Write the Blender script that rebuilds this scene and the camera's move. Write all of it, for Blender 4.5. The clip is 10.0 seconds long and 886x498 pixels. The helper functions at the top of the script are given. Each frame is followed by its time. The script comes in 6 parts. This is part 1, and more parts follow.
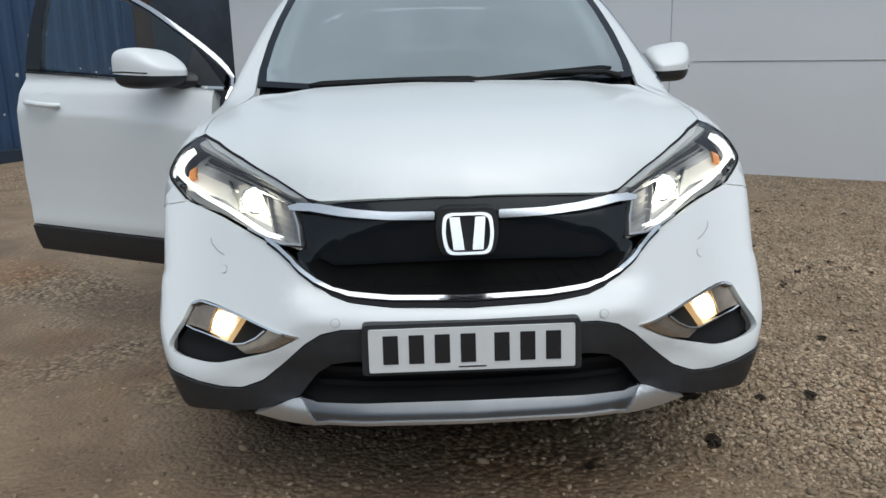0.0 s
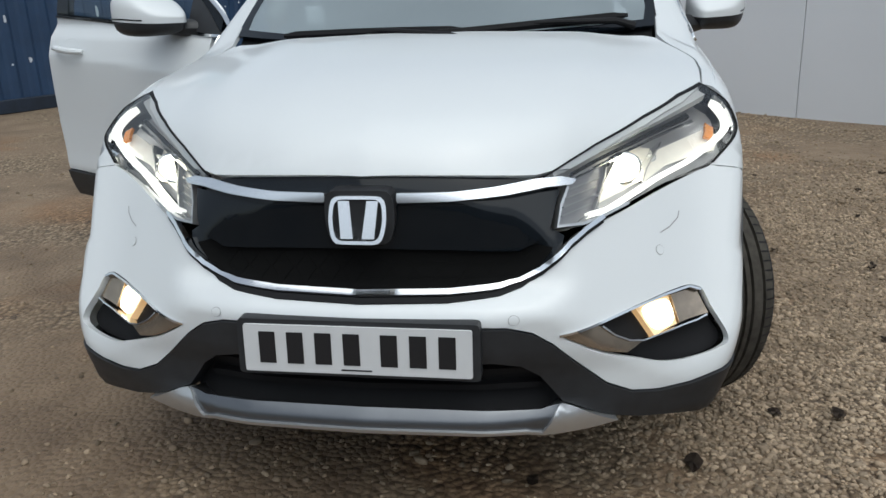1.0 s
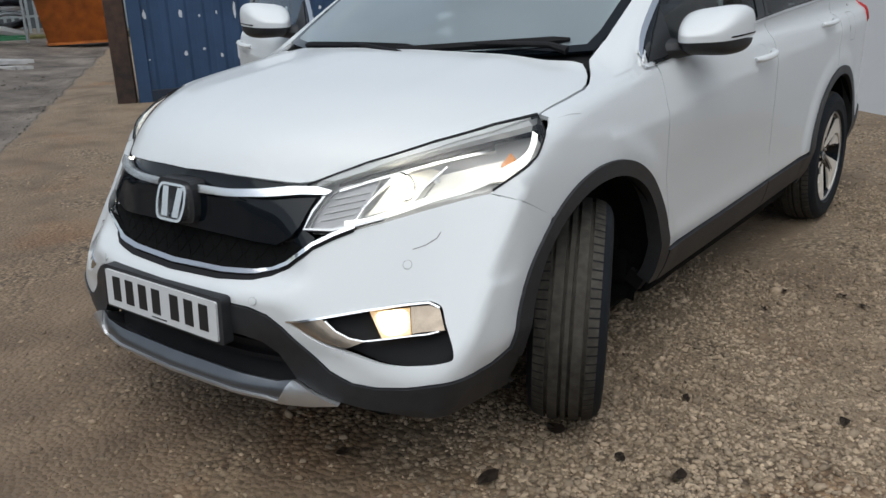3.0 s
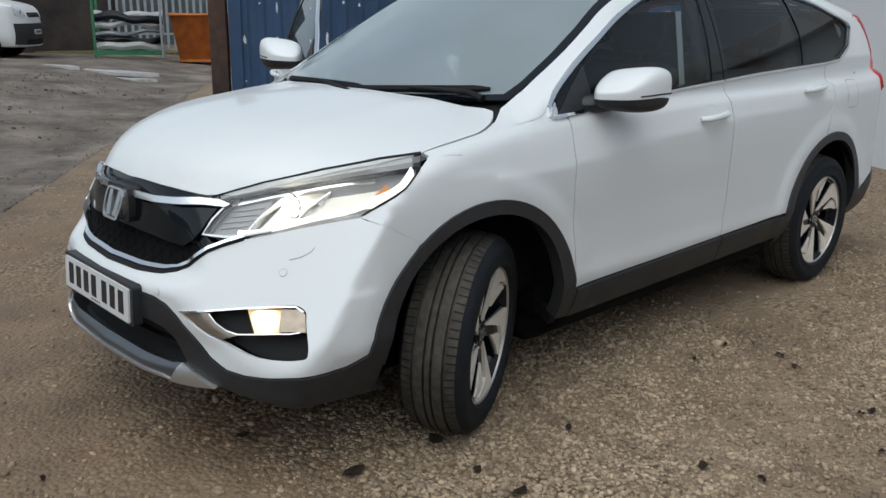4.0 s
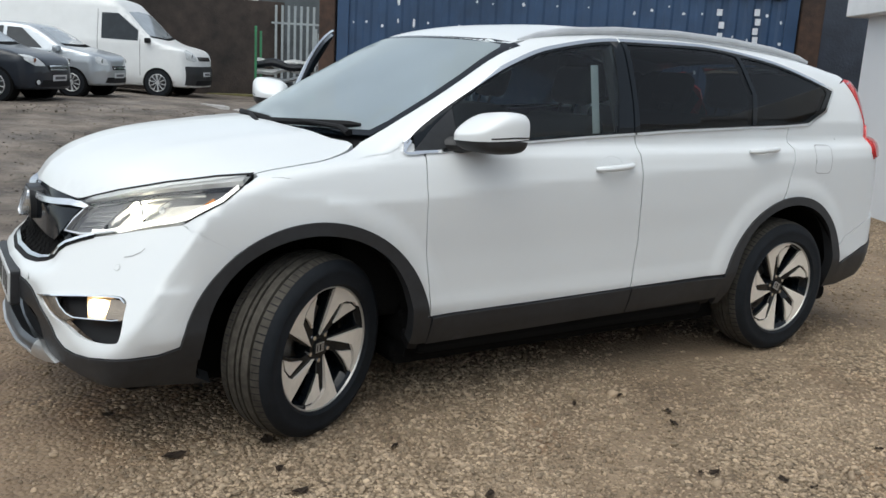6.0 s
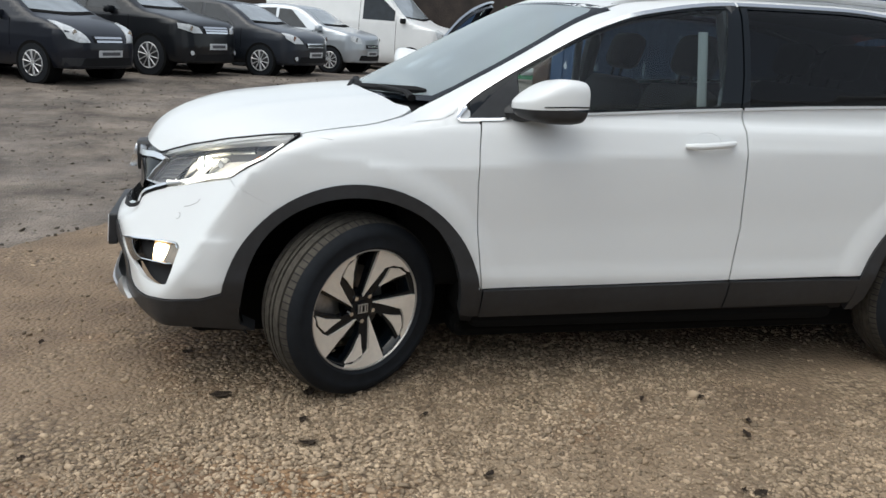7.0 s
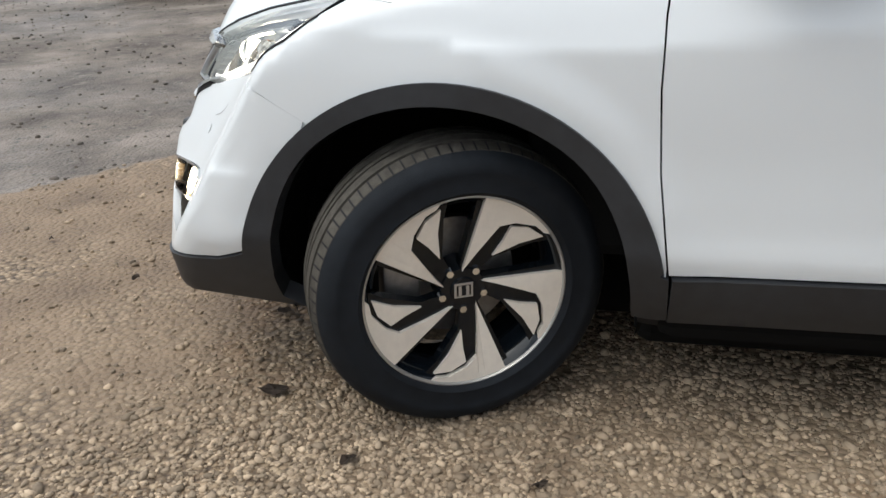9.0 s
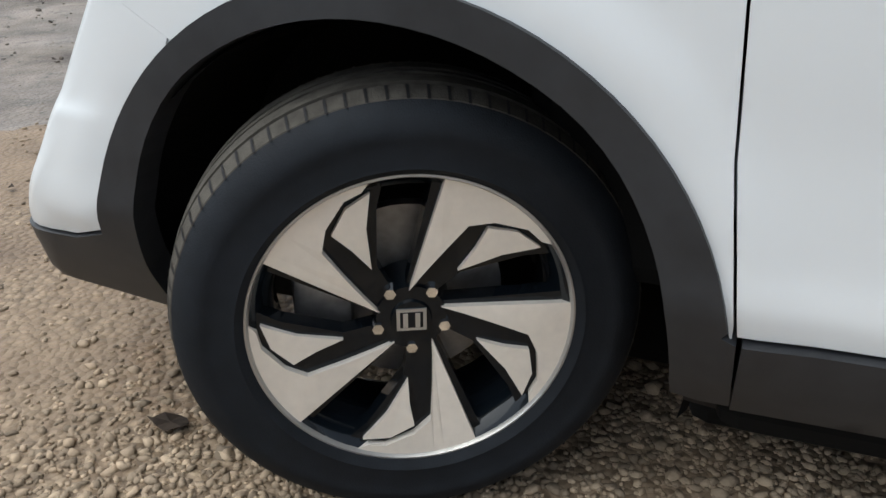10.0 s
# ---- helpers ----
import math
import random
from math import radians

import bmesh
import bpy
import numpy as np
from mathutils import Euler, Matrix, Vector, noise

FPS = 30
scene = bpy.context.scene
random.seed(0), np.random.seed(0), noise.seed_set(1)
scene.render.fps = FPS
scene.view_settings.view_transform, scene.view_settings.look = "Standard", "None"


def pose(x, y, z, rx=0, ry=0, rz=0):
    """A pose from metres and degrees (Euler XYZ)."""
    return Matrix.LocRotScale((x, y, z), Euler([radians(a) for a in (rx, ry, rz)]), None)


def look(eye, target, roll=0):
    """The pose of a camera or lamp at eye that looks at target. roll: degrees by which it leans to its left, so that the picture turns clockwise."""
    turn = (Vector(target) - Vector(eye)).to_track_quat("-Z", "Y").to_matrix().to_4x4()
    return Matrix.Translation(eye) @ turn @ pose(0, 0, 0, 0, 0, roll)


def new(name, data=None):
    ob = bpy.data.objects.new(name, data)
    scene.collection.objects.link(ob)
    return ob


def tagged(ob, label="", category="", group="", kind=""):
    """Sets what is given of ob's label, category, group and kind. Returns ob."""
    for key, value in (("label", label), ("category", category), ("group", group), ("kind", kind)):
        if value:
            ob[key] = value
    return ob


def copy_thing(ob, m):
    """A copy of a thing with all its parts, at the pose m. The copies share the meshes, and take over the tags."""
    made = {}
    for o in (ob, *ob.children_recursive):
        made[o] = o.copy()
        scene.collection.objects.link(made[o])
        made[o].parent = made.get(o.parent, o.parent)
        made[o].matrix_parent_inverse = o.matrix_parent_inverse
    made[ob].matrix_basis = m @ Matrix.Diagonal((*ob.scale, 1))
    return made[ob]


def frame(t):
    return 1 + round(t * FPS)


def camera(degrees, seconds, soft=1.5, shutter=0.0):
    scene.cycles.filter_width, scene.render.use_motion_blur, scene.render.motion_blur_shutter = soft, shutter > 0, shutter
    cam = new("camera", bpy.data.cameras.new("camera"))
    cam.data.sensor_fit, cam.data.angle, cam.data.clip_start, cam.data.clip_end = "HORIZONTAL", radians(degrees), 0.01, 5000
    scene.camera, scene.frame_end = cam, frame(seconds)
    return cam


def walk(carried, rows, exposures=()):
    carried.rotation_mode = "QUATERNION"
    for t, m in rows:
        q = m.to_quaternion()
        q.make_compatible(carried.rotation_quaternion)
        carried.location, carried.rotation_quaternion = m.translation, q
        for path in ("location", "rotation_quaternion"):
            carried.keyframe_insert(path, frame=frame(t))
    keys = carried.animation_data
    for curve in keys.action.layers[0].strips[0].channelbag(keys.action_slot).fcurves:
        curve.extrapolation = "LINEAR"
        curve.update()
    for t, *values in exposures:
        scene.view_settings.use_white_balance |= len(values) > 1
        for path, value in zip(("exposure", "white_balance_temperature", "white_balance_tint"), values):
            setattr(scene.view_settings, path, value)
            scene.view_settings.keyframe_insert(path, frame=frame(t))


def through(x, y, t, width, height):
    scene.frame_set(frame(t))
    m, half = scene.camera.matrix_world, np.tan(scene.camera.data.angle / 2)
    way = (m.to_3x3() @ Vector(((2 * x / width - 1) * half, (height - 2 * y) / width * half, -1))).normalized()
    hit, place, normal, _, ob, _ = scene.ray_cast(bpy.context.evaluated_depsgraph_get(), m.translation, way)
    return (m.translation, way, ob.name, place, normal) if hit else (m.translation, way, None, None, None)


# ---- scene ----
cam = camera(55.2, 10.0)
PATH = [
    (0, (-0.129, -2.949, 1.302), (-0.069, -1.008, 0.821), -1.5),
    (0.5, (0.174, -2.777, 1.306), (0.072, -0.852, 0.772), -2.1),
    (1, (0.494, -2.600, 1.338), (0.166, -0.728, 0.715), -2.2),
    (1.5, (0.877, -2.503, 1.350), (0.349, -0.721, 0.612), -1.3),
    (2, (1.262, -2.439, 1.329), (0.575, -0.710, 0.594), -0.8),
    (2.5, (1.634, -2.327, 1.362), (0.677, -0.712, 0.673), -2.4),
    (4, (2.743, -1.953, 1.452), (1.347, -0.628, 0.909), 0.8),
    (4.5, (3.009, -1.817, 1.443), (1.578, -0.524, 0.911), 1.2),
    (5, (3.223, -1.629, 1.461), (1.747, -0.356, 1.016), 1.9),
    (5.2, (3.307, -1.550, 1.459), (1.789, -0.320, 1.029), 2.1),
    (6.5, (3.797, -0.838, 1.417), (2.026, -0.033, 0.954), 3.4),
    (7, (3.879, -0.422, 1.407), (1.999, 0.046, 0.910), 3.2),
    (7.5, (3.722, -0.141, 1.326), (1.796, 0.110, 0.850), 3.2),
    (8, (3.410, 0.120, 1.309), (1.492, 0.102, 0.745), 2.5),
    (8.5, (3.019, 0.279, 1.266), (1.159, 0.025, 0.574), 0.1),
    (9, (2.577, 0.376, 1.200), (0.772, -0.031, 0.441), -1.9),
    (9.5, (2.185, 0.447, 1.104), (0.437, -0.120, 0.314), -1.4),
    (10, (1.861, 0.462, 0.979), (0.153, -0.182, 0.162), -0.2),
]
LIGHT = [(0, 0.12, 6250, 4), (1.0, 0.06, 6250, 4), (2.5, 0.02, 6300, 6), (4.5, 0.14, 6250, 4), (5.0, 0.31, 6250, 4), (6.5, 0.44, 6500, 5), (8.0, 0.45, 6550, 6), (9.0, 0.76, 6450, 6), (9.5, 0.82, 6400, 5), (10.0, 0.90, 6300, 5)]
walk(cam, [(t, look(eye, target, roll)) for t, eye, target, roll in PATH], LIGHT)

# ---- sky, sun and exposure ----
world = bpy.data.worlds.new("overcast_sky")
scene.world = world
world.use_nodes = True
_n, _l = world.node_tree.nodes, world.node_tree.links
sky = _n.new("ShaderNodeTexSky")
sky.sky_type, sky.sun_disc = "NISHITA", False
sky.sun_elevation, sky.sun_rotation = radians(64.2), radians(155.6)
sky.air_density, sky.dust_density, sky.ozone_density = 1.0, 2.5, 1.0
_n["Background"].inputs[1].default_value = 0.15
_cloud = _n.new("ShaderNodeHueSaturation")      # an even grey cloud cover
_cloud.inputs["Saturation"].default_value = 0.45
_l.new(sky.outputs[0], _cloud.inputs["Color"])
_l.new(_cloud.outputs[0], _n["Background"].inputs[0])
sun = new("sun", bpy.data.lights.new("sun", "SUN"))
sun.data.energy, sun.data.angle, sun.data.color = 1.3, radians(85), (1.0, 0.985, 0.96)
sun.matrix_world = look((1.0, -2.2, 5), (0, 0, 0))


# ---- materials ----
def material(name, colour, rough=0.5, metal=0.0, vary=0.0, scale=20.0, bump=0.0, bump_scale=200.0, coat=0.0, second=None, emit=None, power=0.0, spec=0.5, rvary=0.0, island=0.0):
    m = bpy.data.materials.new(name)
    m.use_nodes = True
    nt = m.node_tree
    b = nt.nodes["Principled BSDF"]
    b.inputs["Base Color"].default_value = (*colour[:3], 1)
    b.inputs["Roughness"].default_value = rough
    b.inputs["Metallic"].default_value = metal
    b.inputs["Coat Weight"].default_value = coat
    b.inputs["Coat Roughness"].default_value = 0.03
    b.inputs["Specular IOR Level"].default_value = spec
    if emit:
        b.inputs["Emission Color"].default_value = (*emit[:3], 1)
        b.inputs["Emission Strength"].default_value = power
    tc = nt.nodes.new("ShaderNodeTexCoord")
    if vary or rvary or second:
        n1 = nt.nodes.new("ShaderNodeTexNoise")
        n1.inputs["Scale"].default_value, n1.inputs["Detail"].default_value = scale, 6
        n2 = nt.nodes.new("ShaderNodeTexNoise")
        n2.inputs["Scale"].default_value, n2.inputs["Detail"].default_value = scale / 9, 3
        for n in (n1, n2):
            nt.links.new(tc.outputs["Object"], n.inputs["Vector"])
        add = nt.nodes.new("ShaderNodeMath")
        add.operation = "ADD"
        nt.links.new(n1.outputs["Fac"], add.inputs[0])
        nt.links.new(n2.outputs["Fac"], add.inputs[1])
        mr = nt.nodes.new("ShaderNodeMapRange")
        mr.inputs["From Min"].default_value, mr.inputs["From Max"].default_value = 0.72, 1.28
        nt.links.new(add.outputs[0], mr.inputs["Value"])
        mix = nt.nodes.new("ShaderNodeMix")
        mix.data_type = "RGBA"
        a = second or [min(1, c * (1 - vary)) for c in colour[:3]]
        d = [min(1, c * (1 + vary)) for c in colour[:3]]
        mix.inputs[6].default_value, mix.inputs[7].default_value = (*a[:3], 1), (*d[:3], 1)
        nt.links.new(mr.outputs[0], mix.inputs[0])
        out = mix.outputs[2]
        if island:
            geo = nt.nodes.new("ShaderNodeNewGeometry")
            hsv = nt.nodes.new("ShaderNodeHueSaturation")
            mv = nt.nodes.new("ShaderNodeMapRange")
            mv.inputs["To Min"].default_value, mv.inputs["To Max"].default_value = 1 - island, 1 + island
            nt.links.new(geo.outputs["Random Per Island"], mv.inputs["Value"])
            nt.links.new(mv.outputs[0], hsv.inputs["Value"])
            nt.links.new(out, hsv.inputs["Color"])
            out = hsv.outputs[0]
        nt.links.new(out, b.inputs["Base Color"])
        if rvary:
            rr = nt.nodes.new("ShaderNodeMapRange")
            rr.inputs["To Min"].default_value, rr.inputs["To Max"].default_value = max(0.02, rough - rvary), min(1, rough + rvary)
            nt.links.new(n2.outputs["Fac"], rr.inputs["Value"])
            nt.links.new(rr.outputs[0], b.inputs["Roughness"])
    if bump:
        nb = nt.nodes.new("ShaderNodeTexNoise")
        nb.inputs["Scale"].default_value, nb.inputs["Detail"].default_value = bump_scale, 5
        nt.links.new(tc.outputs["Object"], nb.inputs["Vector"])
        bp = nt.nodes.new("ShaderNodeBump")
        bp.inputs["Strength"].default_value, bp.inputs["Distance"].default_value = bump, 1.0 / bump_scale
        nt.links.new(nb.outputs["Fac"], bp.inputs["Height"])
        nt.links.new(bp.outputs[0], b.inputs["Normal"])
    return m


def glass_material(name, tint, through=0.8, rough=0.0, sky_haze=0.0, ior=1.52):
    """Thin pane: lets tinted light straight through, with a glossy face."""
    m = bpy.data.materials.new(name)
    m.use_nodes = True
    nt = m.node_tree
    nt.nodes.remove(nt.nodes["Principled BSDF"])
    tr, gl, mx, fr = (nt.nodes.new(k) for k in ("ShaderNodeBsdfTransparent", "ShaderNodeBsdfGlossy", "ShaderNodeMixShader", "ShaderNodeFresnel"))
    tr.inputs[0].default_value = (*[c * through for c in tint], 1)
    gl.inputs["Roughness"].default_value = rough
    fr.inputs[0].default_value = ior
    nt.links.new(fr.outputs[0], mx.inputs[0])
    nt.links.new(tr.outputs[0], mx.inputs[1])
    nt.links.new(gl.outputs[0], mx.inputs[2])
    out = mx.outputs[0]
    # a pale diffuse layer stands in for sky reflected in the pane
    if sky_haze:
        df, m2, tc, ns, mr = (nt.nodes.new(k) for k in ("ShaderNodeBsdfDiffuse", "ShaderNodeMixShader", "ShaderNodeTexCoord", "ShaderNodeTexNoise", "ShaderNodeMapRange"))
        df.inputs[0].default_value = (0.66, 0.77, 0.81, 1)
        ns.inputs["Scale"].default_value, ns.inputs["Detail"].default_value = 1.3, 2
        mr.inputs["To Min"].default_value, mr.inputs["To Max"].default_value = sky_haze * 0.7, sky_haze * 1.3
        nt.links.new(tc.outputs["Object"], ns.inputs["Vector"])
        nt.links.new(ns.outputs["Fac"], mr.inputs["Value"])
        nt.links.new(mr.outputs[0], m2.inputs[0])
        nt.links.new(out, m2.inputs[1])
        nt.links.new(df.outputs[0], m2.inputs[2])
        out = m2.outputs[0]
    nt.links.new(out, nt.nodes["Material Output"].inputs[0])
    return m


PAINT = material("white_paint", (0.658, 0.68, 0.69), 0.36, vary=0.012, scale=3, coat=0.5, rvary=0.06)
CLAD = material("grey_black_plastic", (0.0215, 0.0228, 0.0255), 0.48, spec=0.42, vary=0.2, scale=30, bump=0.15, bump_scale=900, rvary=0.1)
GLOSS = material("gloss_black", (0.0045, 0.0066, 0.0092), 0.09, spec=0.32)
BLACK = material("matt_black", (0.007, 0.007, 0.008), 0.7, vary=0.2, scale=12, spec=0.25)
DEEP = material("dark_underbody", (0.005, 0.005, 0.005), 0.9, spec=0.1)
CHROME = material("chrome", (0.80, 0.81, 0.82), 0.10, metal=1.0)
WINGCHROME = material("bright_grille_chrome", (0.84, 0.85, 0.86), 0.26, metal=1.0)
SATIN = material("satin_silver", (0.55, 0.56, 0.57), 0.33, metal=0.85, vary=0.04, scale=40)
SKID = material("silver_painted_plastic", (0.14, 0.147, 0.158), 0.30, metal=0.85, vary=0.05, scale=25)
RUBBER = material("tyre_rubber", (0.0090, 0.0112, 0.0145), 0.75, spec=0.22, vary=0.25, scale=25, bump=0.25, bump_scale=350)
TREAD = material("dusty_tread_rubber", (0.056, 0.051, 0.043), 0.9, spec=0.2, vary=0.35, scale=40, bump=0.3, bump_scale=300)
MACHINED = material("machined_alloy", (0.77, 0.715, 0.635), 0.38, metal=0.25, vary=0.05, scale=60)
BRAKE = material("brake_steel", (0.30, 0.29, 0.28), 0.45, metal=0.8, vary=0.25, scale=50)
SEATS = material("dark_seat_cloth", (0.014, 0.014, 0.015), 0.9, vary=0.2, scale=90, bump=0.3, bump_scale=700)
TRIM = material("interior_plastic", (0.020, 0.021, 0.023), 0.6, vary=0.15, scale=30)
PALE = material("pale_interior_trim", (0.42, 0.42, 0.41), 0.7, vary=0.05, scale=15)
PLATE = material("plate_white", (0.60, 0.61, 0.62), 0.35, vary=0.03, scale=20)
INK = material("plate_black", (0.012, 0.012, 0.014), 0.4)
REFLECTOR = material("lamp_reflector", (0.60, 0.60, 0.60), 0.16, metal=1.0)
HOUSING = material("lamp_housing_grey", (0.40, 0.40, 0.405), 0.32, metal=0.4)
BOWL = material("lit_lamp_bowl", (0.82, 0.79, 0.72), 0.30, metal=0.15, vary=0.05, scale=40)
MILKY = material("unlit_light_guide", (0.58, 0.59, 0.60), 0.25, coat=0.3)
WHEELTRIM = material("silver_wheel_trim", (0.50, 0.51, 0.52), 0.35, metal=0.4, vary=0.06, scale=30)
PLATETEXT = material("dark_plate_bar", (0.09, 0.09, 0.10), 0.5)
SEAL = material("grey_shut_line", (0.26, 0.265, 0.27), 0.6)
LAMPSILVER = material("lamp_silver_plastic", (0.34, 0.34, 0.35), 0.35, metal=0.6, vary=0.08, scale=30)
LIP = material("dark_rim_edge", (0.42, 0.41, 0.39), 0.32, metal=0.6)
AMBER = material("amber_reflector", (0.62, 0.22, 0.03), 0.25)
RED = material("red_lamp_plastic", (0.50, 0.03, 0.03), 0.15, coat=0.5, vary=0.1, scale=30)
DRL = material("daytime_running_strip", (0.9, 0.9, 0.9), 0.3, emit=(1.0, 0.97, 0.90), power=1.1)
BEAM = material("lit_headlamp", (1, 1, 1), 0.3, emit=(1.0, 0.90, 0.70), power=7.0)
FOG = material("lit_fog_lamp", (0.55, 0.45, 0.32), 0.3, emit=(1.0, 0.55, 0.20), power=0.42)
FOGCORE = material("fog_bulb", (1, 0.9, 0.7), 0.3, emit=(1.0, 0.88, 0.62), power=7.0)
WARMCHROME = material("warm_tinted_chrome", (0.34, 0.28, 0.22), 0.2, metal=0.8, vary=0.2, scale=40)
CLEAR = glass_material("clear_lens", (1, 1, 1), 0.94, ior=1.75)
# windscreen paled by a diffuse layer in place of the sky's reflection
SCREEN = glass_material("sky_pale_windscreen", (0.78, 0.92, 0.95), 0.66, 0.03, 0.27, 2.6)
WINDOW = glass_material("side_glass", (0.78, 0.93, 0.96), 0.84, 0.0, 0.0)
PRIVACY = glass_material("privacy_glass", (0.72, 0.84, 0.88), 0.22, ior=1.42)


# ---- modelling helpers ----
def mesh_object(name, verts, faces, mat, parent=None, label="", smooth=True, normals=None):
    me = bpy.data.meshes.new(name)
    me.from_pydata([tuple(map(float, v)) for v in verts], [], [tuple(map(int, f)) for f in faces])
    me.update()
    if smooth:
        me.polygons.foreach_set("use_smooth", [True] * len(me.polygons))
    if normals is not None:
        me.normals_split_custom_set_from_vertices([tuple(map(float, n)) for n in normals])
    if mat:
        me.materials.append(mat)
    ob = new(name, me)
    ob.parent = parent
    return tagged(ob, label) if label else ob


def part(name, bm, mat, parent=None, label="", smooth=False, angle=35):
    bmesh.ops.recalc_face_normals(bm, faces=bm.faces)
    me = bpy.data.meshes.new(name)
    bm.to_mesh(me)
    bm.free()
    me.materials.append(mat)
    if smooth:
        me.polygons.foreach_set("use_smooth", [True] * len(me.polygons))
        me.set_sharp_from_angle(angle=radians(angle))
    ob = new(name, me)
    ob.parent = parent
    return tagged(ob, label) if label else ob


def rbox(bm, x0, x1, y0, y1, z0, z1, r=0.01, seg=2, m=None):
    """A box with rounded edges, added to bm."""
    vs = bmesh.ops.create_cube(bm, size=1)["verts"]
    for v in vs:
        v.co = Vector(((x0 + x1) / 2 + v.co.x * (x1 - x0), (y0 + y1) / 2 + v.co.y * (y1 - y0), (z0 + z1) / 2 + v.co.z * (z1 - z0)))
    made = list(vs)
    if r:
        es = list({e for v in vs for e in v.link_edges})
        made = bmesh.ops.bevel(bm, geom=es, offset=r, segments=seg, affect="EDGES", profile=0.5, clamp_overlap=True)["verts"]
        made = list({v for v in made} | {v for v in vs if v.is_valid})
    if m:
        for v in made:
            v.co = m @ v.co
    return made


def tube(bm, pts, r, n=8, flat=1.0):
    """A round bar along pts."""
    pts = [Vector(p) for p in pts]
    rings = []
    for i, p in enumerate(pts):
        d = (pts[min(i + 1, len(pts) - 1)] - pts[max(i - 1, 0)]).normalized()
        u = d.cross(Vector((0, 0, 1)) if abs(d.z) < 0.9 else Vector((1, 0, 0))).normalized()
        w = u.cross(d).normalized()
        rr = r[i] if isinstance(r, (list, tuple)) else r
        rings.append([bm.verts.new(p + u * rr * math.cos(a) + w * rr * flat * math.sin(a)) for a in [2 * math.pi * k / n for k in range(n)]])
    for a, b in zip(rings, rings[1:]):
        for k in range(n):
            bm.faces.new((a[k], a[(k + 1) % n], b[(k + 1) % n], b[k]))
    bm.faces.new(rings[0][::-1])
    bm.faces.new(rings[-1])


def disc(bm, c, axis, r0, r1, h, n=24):
    """A short round bar of radius r0 at c and r1 at c + axis * h."""
    axis = Vector(axis).normalized()
    q = axis.to_track_quat("Z", "Y")
    a = [bm.verts.new(Vector(c) + q @ Vector((r0 * math.cos(t), r0 * math.sin(t), 0))) for t in [2 * math.pi * k / n for k in range(n)]]
    b = [bm.verts.new(Vector(c) + q @ Vector((r1 * math.cos(t), r1 * math.sin(t), h))) for t in [2 * math.pi * k / n for k in range(n)]]
    for k in range(n):
        bm.faces.new((a[k], a[(k + 1) % n], b[(k + 1) % n], b[k]))
    bm.faces.new(a[::-1])
    bm.faces.new(b)


def curve(xs, ys):
    """A smooth curve through the points that never overshoots."""
    xs, ys = np.array(xs, float), np.array(ys, float)
    h, d = np.diff(xs), np.diff(ys) / np.diff(xs)
    m = np.zeros(len(xs))
    for i in range(1, len(xs) - 1):
        if d[i - 1] * d[i] > 0:
            w1, w2 = 2 * h[i] + h[i - 1], h[i] + 2 * h[i - 1]
            m[i] = (w1 + w2) / (w1 / d[i - 1] + w2 / d[i])
    m[0], m[-1] = d[0], d[-1]

    def f(x):
        x = np.asarray(x, float)
        xc = np.clip(x, xs[0], xs[-1])
        i = np.clip(np.searchsorted(xs, xc) - 1, 0, len(h) - 1)
        t = (xc - xs[i]) / h[i]
        y = (1 + 2 * t) * (1 - t) ** 2 * ys[i] + t * (1 - t) ** 2 * h[i] * m[i] + t * t * (3 - 2 * t) * ys[i + 1] + t * t * (t - 1) * h[i] * m[i + 1]
        return y + np.where(x < xs[0], (x - xs[0]) * m[0], 0) + np.where(x > xs[-1], (x - xs[-1]) * m[-1], 0)
    return f


def step(x, a, b):
    t = np.clip((x - a) / (b - a), 0, 1)
    return t * t * (3 - 2 * t)


def smax(a, b, k):
    h = np.clip(0.5 + 0.5 * (a - b) / k, 0, 1)
    return b + (a - b) * h + k * h * (1 - h)


def smin(a, b, k):
    return -smax(-a, -b, k)


def grad(fn, p, e=0.003):
    g = np.stack([fn(p + np.eye(3)[i] * e) - fn(p - np.eye(3)[i] * e) for i in range(3)], -1)
    return g / np.maximum(np.linalg.norm(g, axis=-1, keepdims=True), 1e-9)


def cast(fn, o, d, far):
    """Where rays from o along d first meet the surface fn = 0."""
    s = np.linspace(0, far, 90)
    v = np.stack([fn(o + d * t) for t in s], 0)
    inside = v < 0
    first = np.where(inside.any(0), inside.argmax(0), np.abs(v).argmin(0))
    lo, hi = s[np.maximum(first - 1, 0)], s[first]
    for _ in range(22):
        mid = (lo + hi) / 2
        i = fn(o + d * mid[:, None]) < 0
        hi, lo = np.where(i, mid, hi), np.where(i, lo, mid)
    return o + d * ((lo + hi) / 2)[:, None]


def inside_poly(p, poly):
    x, y = p[:, 0], p[:, 1]
    c = np.zeros(len(p), bool)
    q = np.roll(poly, -1, 0)
    for (x1, y1), (x2, y2) in zip(poly, q):
        if y1 != y2:
            c ^= ((y1 > y) != (y2 > y)) & (x < (x2 - x1) * (y - y1) / (y2 - y1) + x1)
    return c


def edge_gap(p, poly):
    q = np.roll(poly, -1, 0)
    best = np.full(len(p), 9.0)
    for a, b in zip(poly, q):
        ab = b - a
        t = np.clip(((p - a) @ ab) / max(ab @ ab, 1e-12), 0, 1)
        best = np.minimum(best, np.linalg.norm(p - a - t[:, None] * ab, axis=1))
    return best


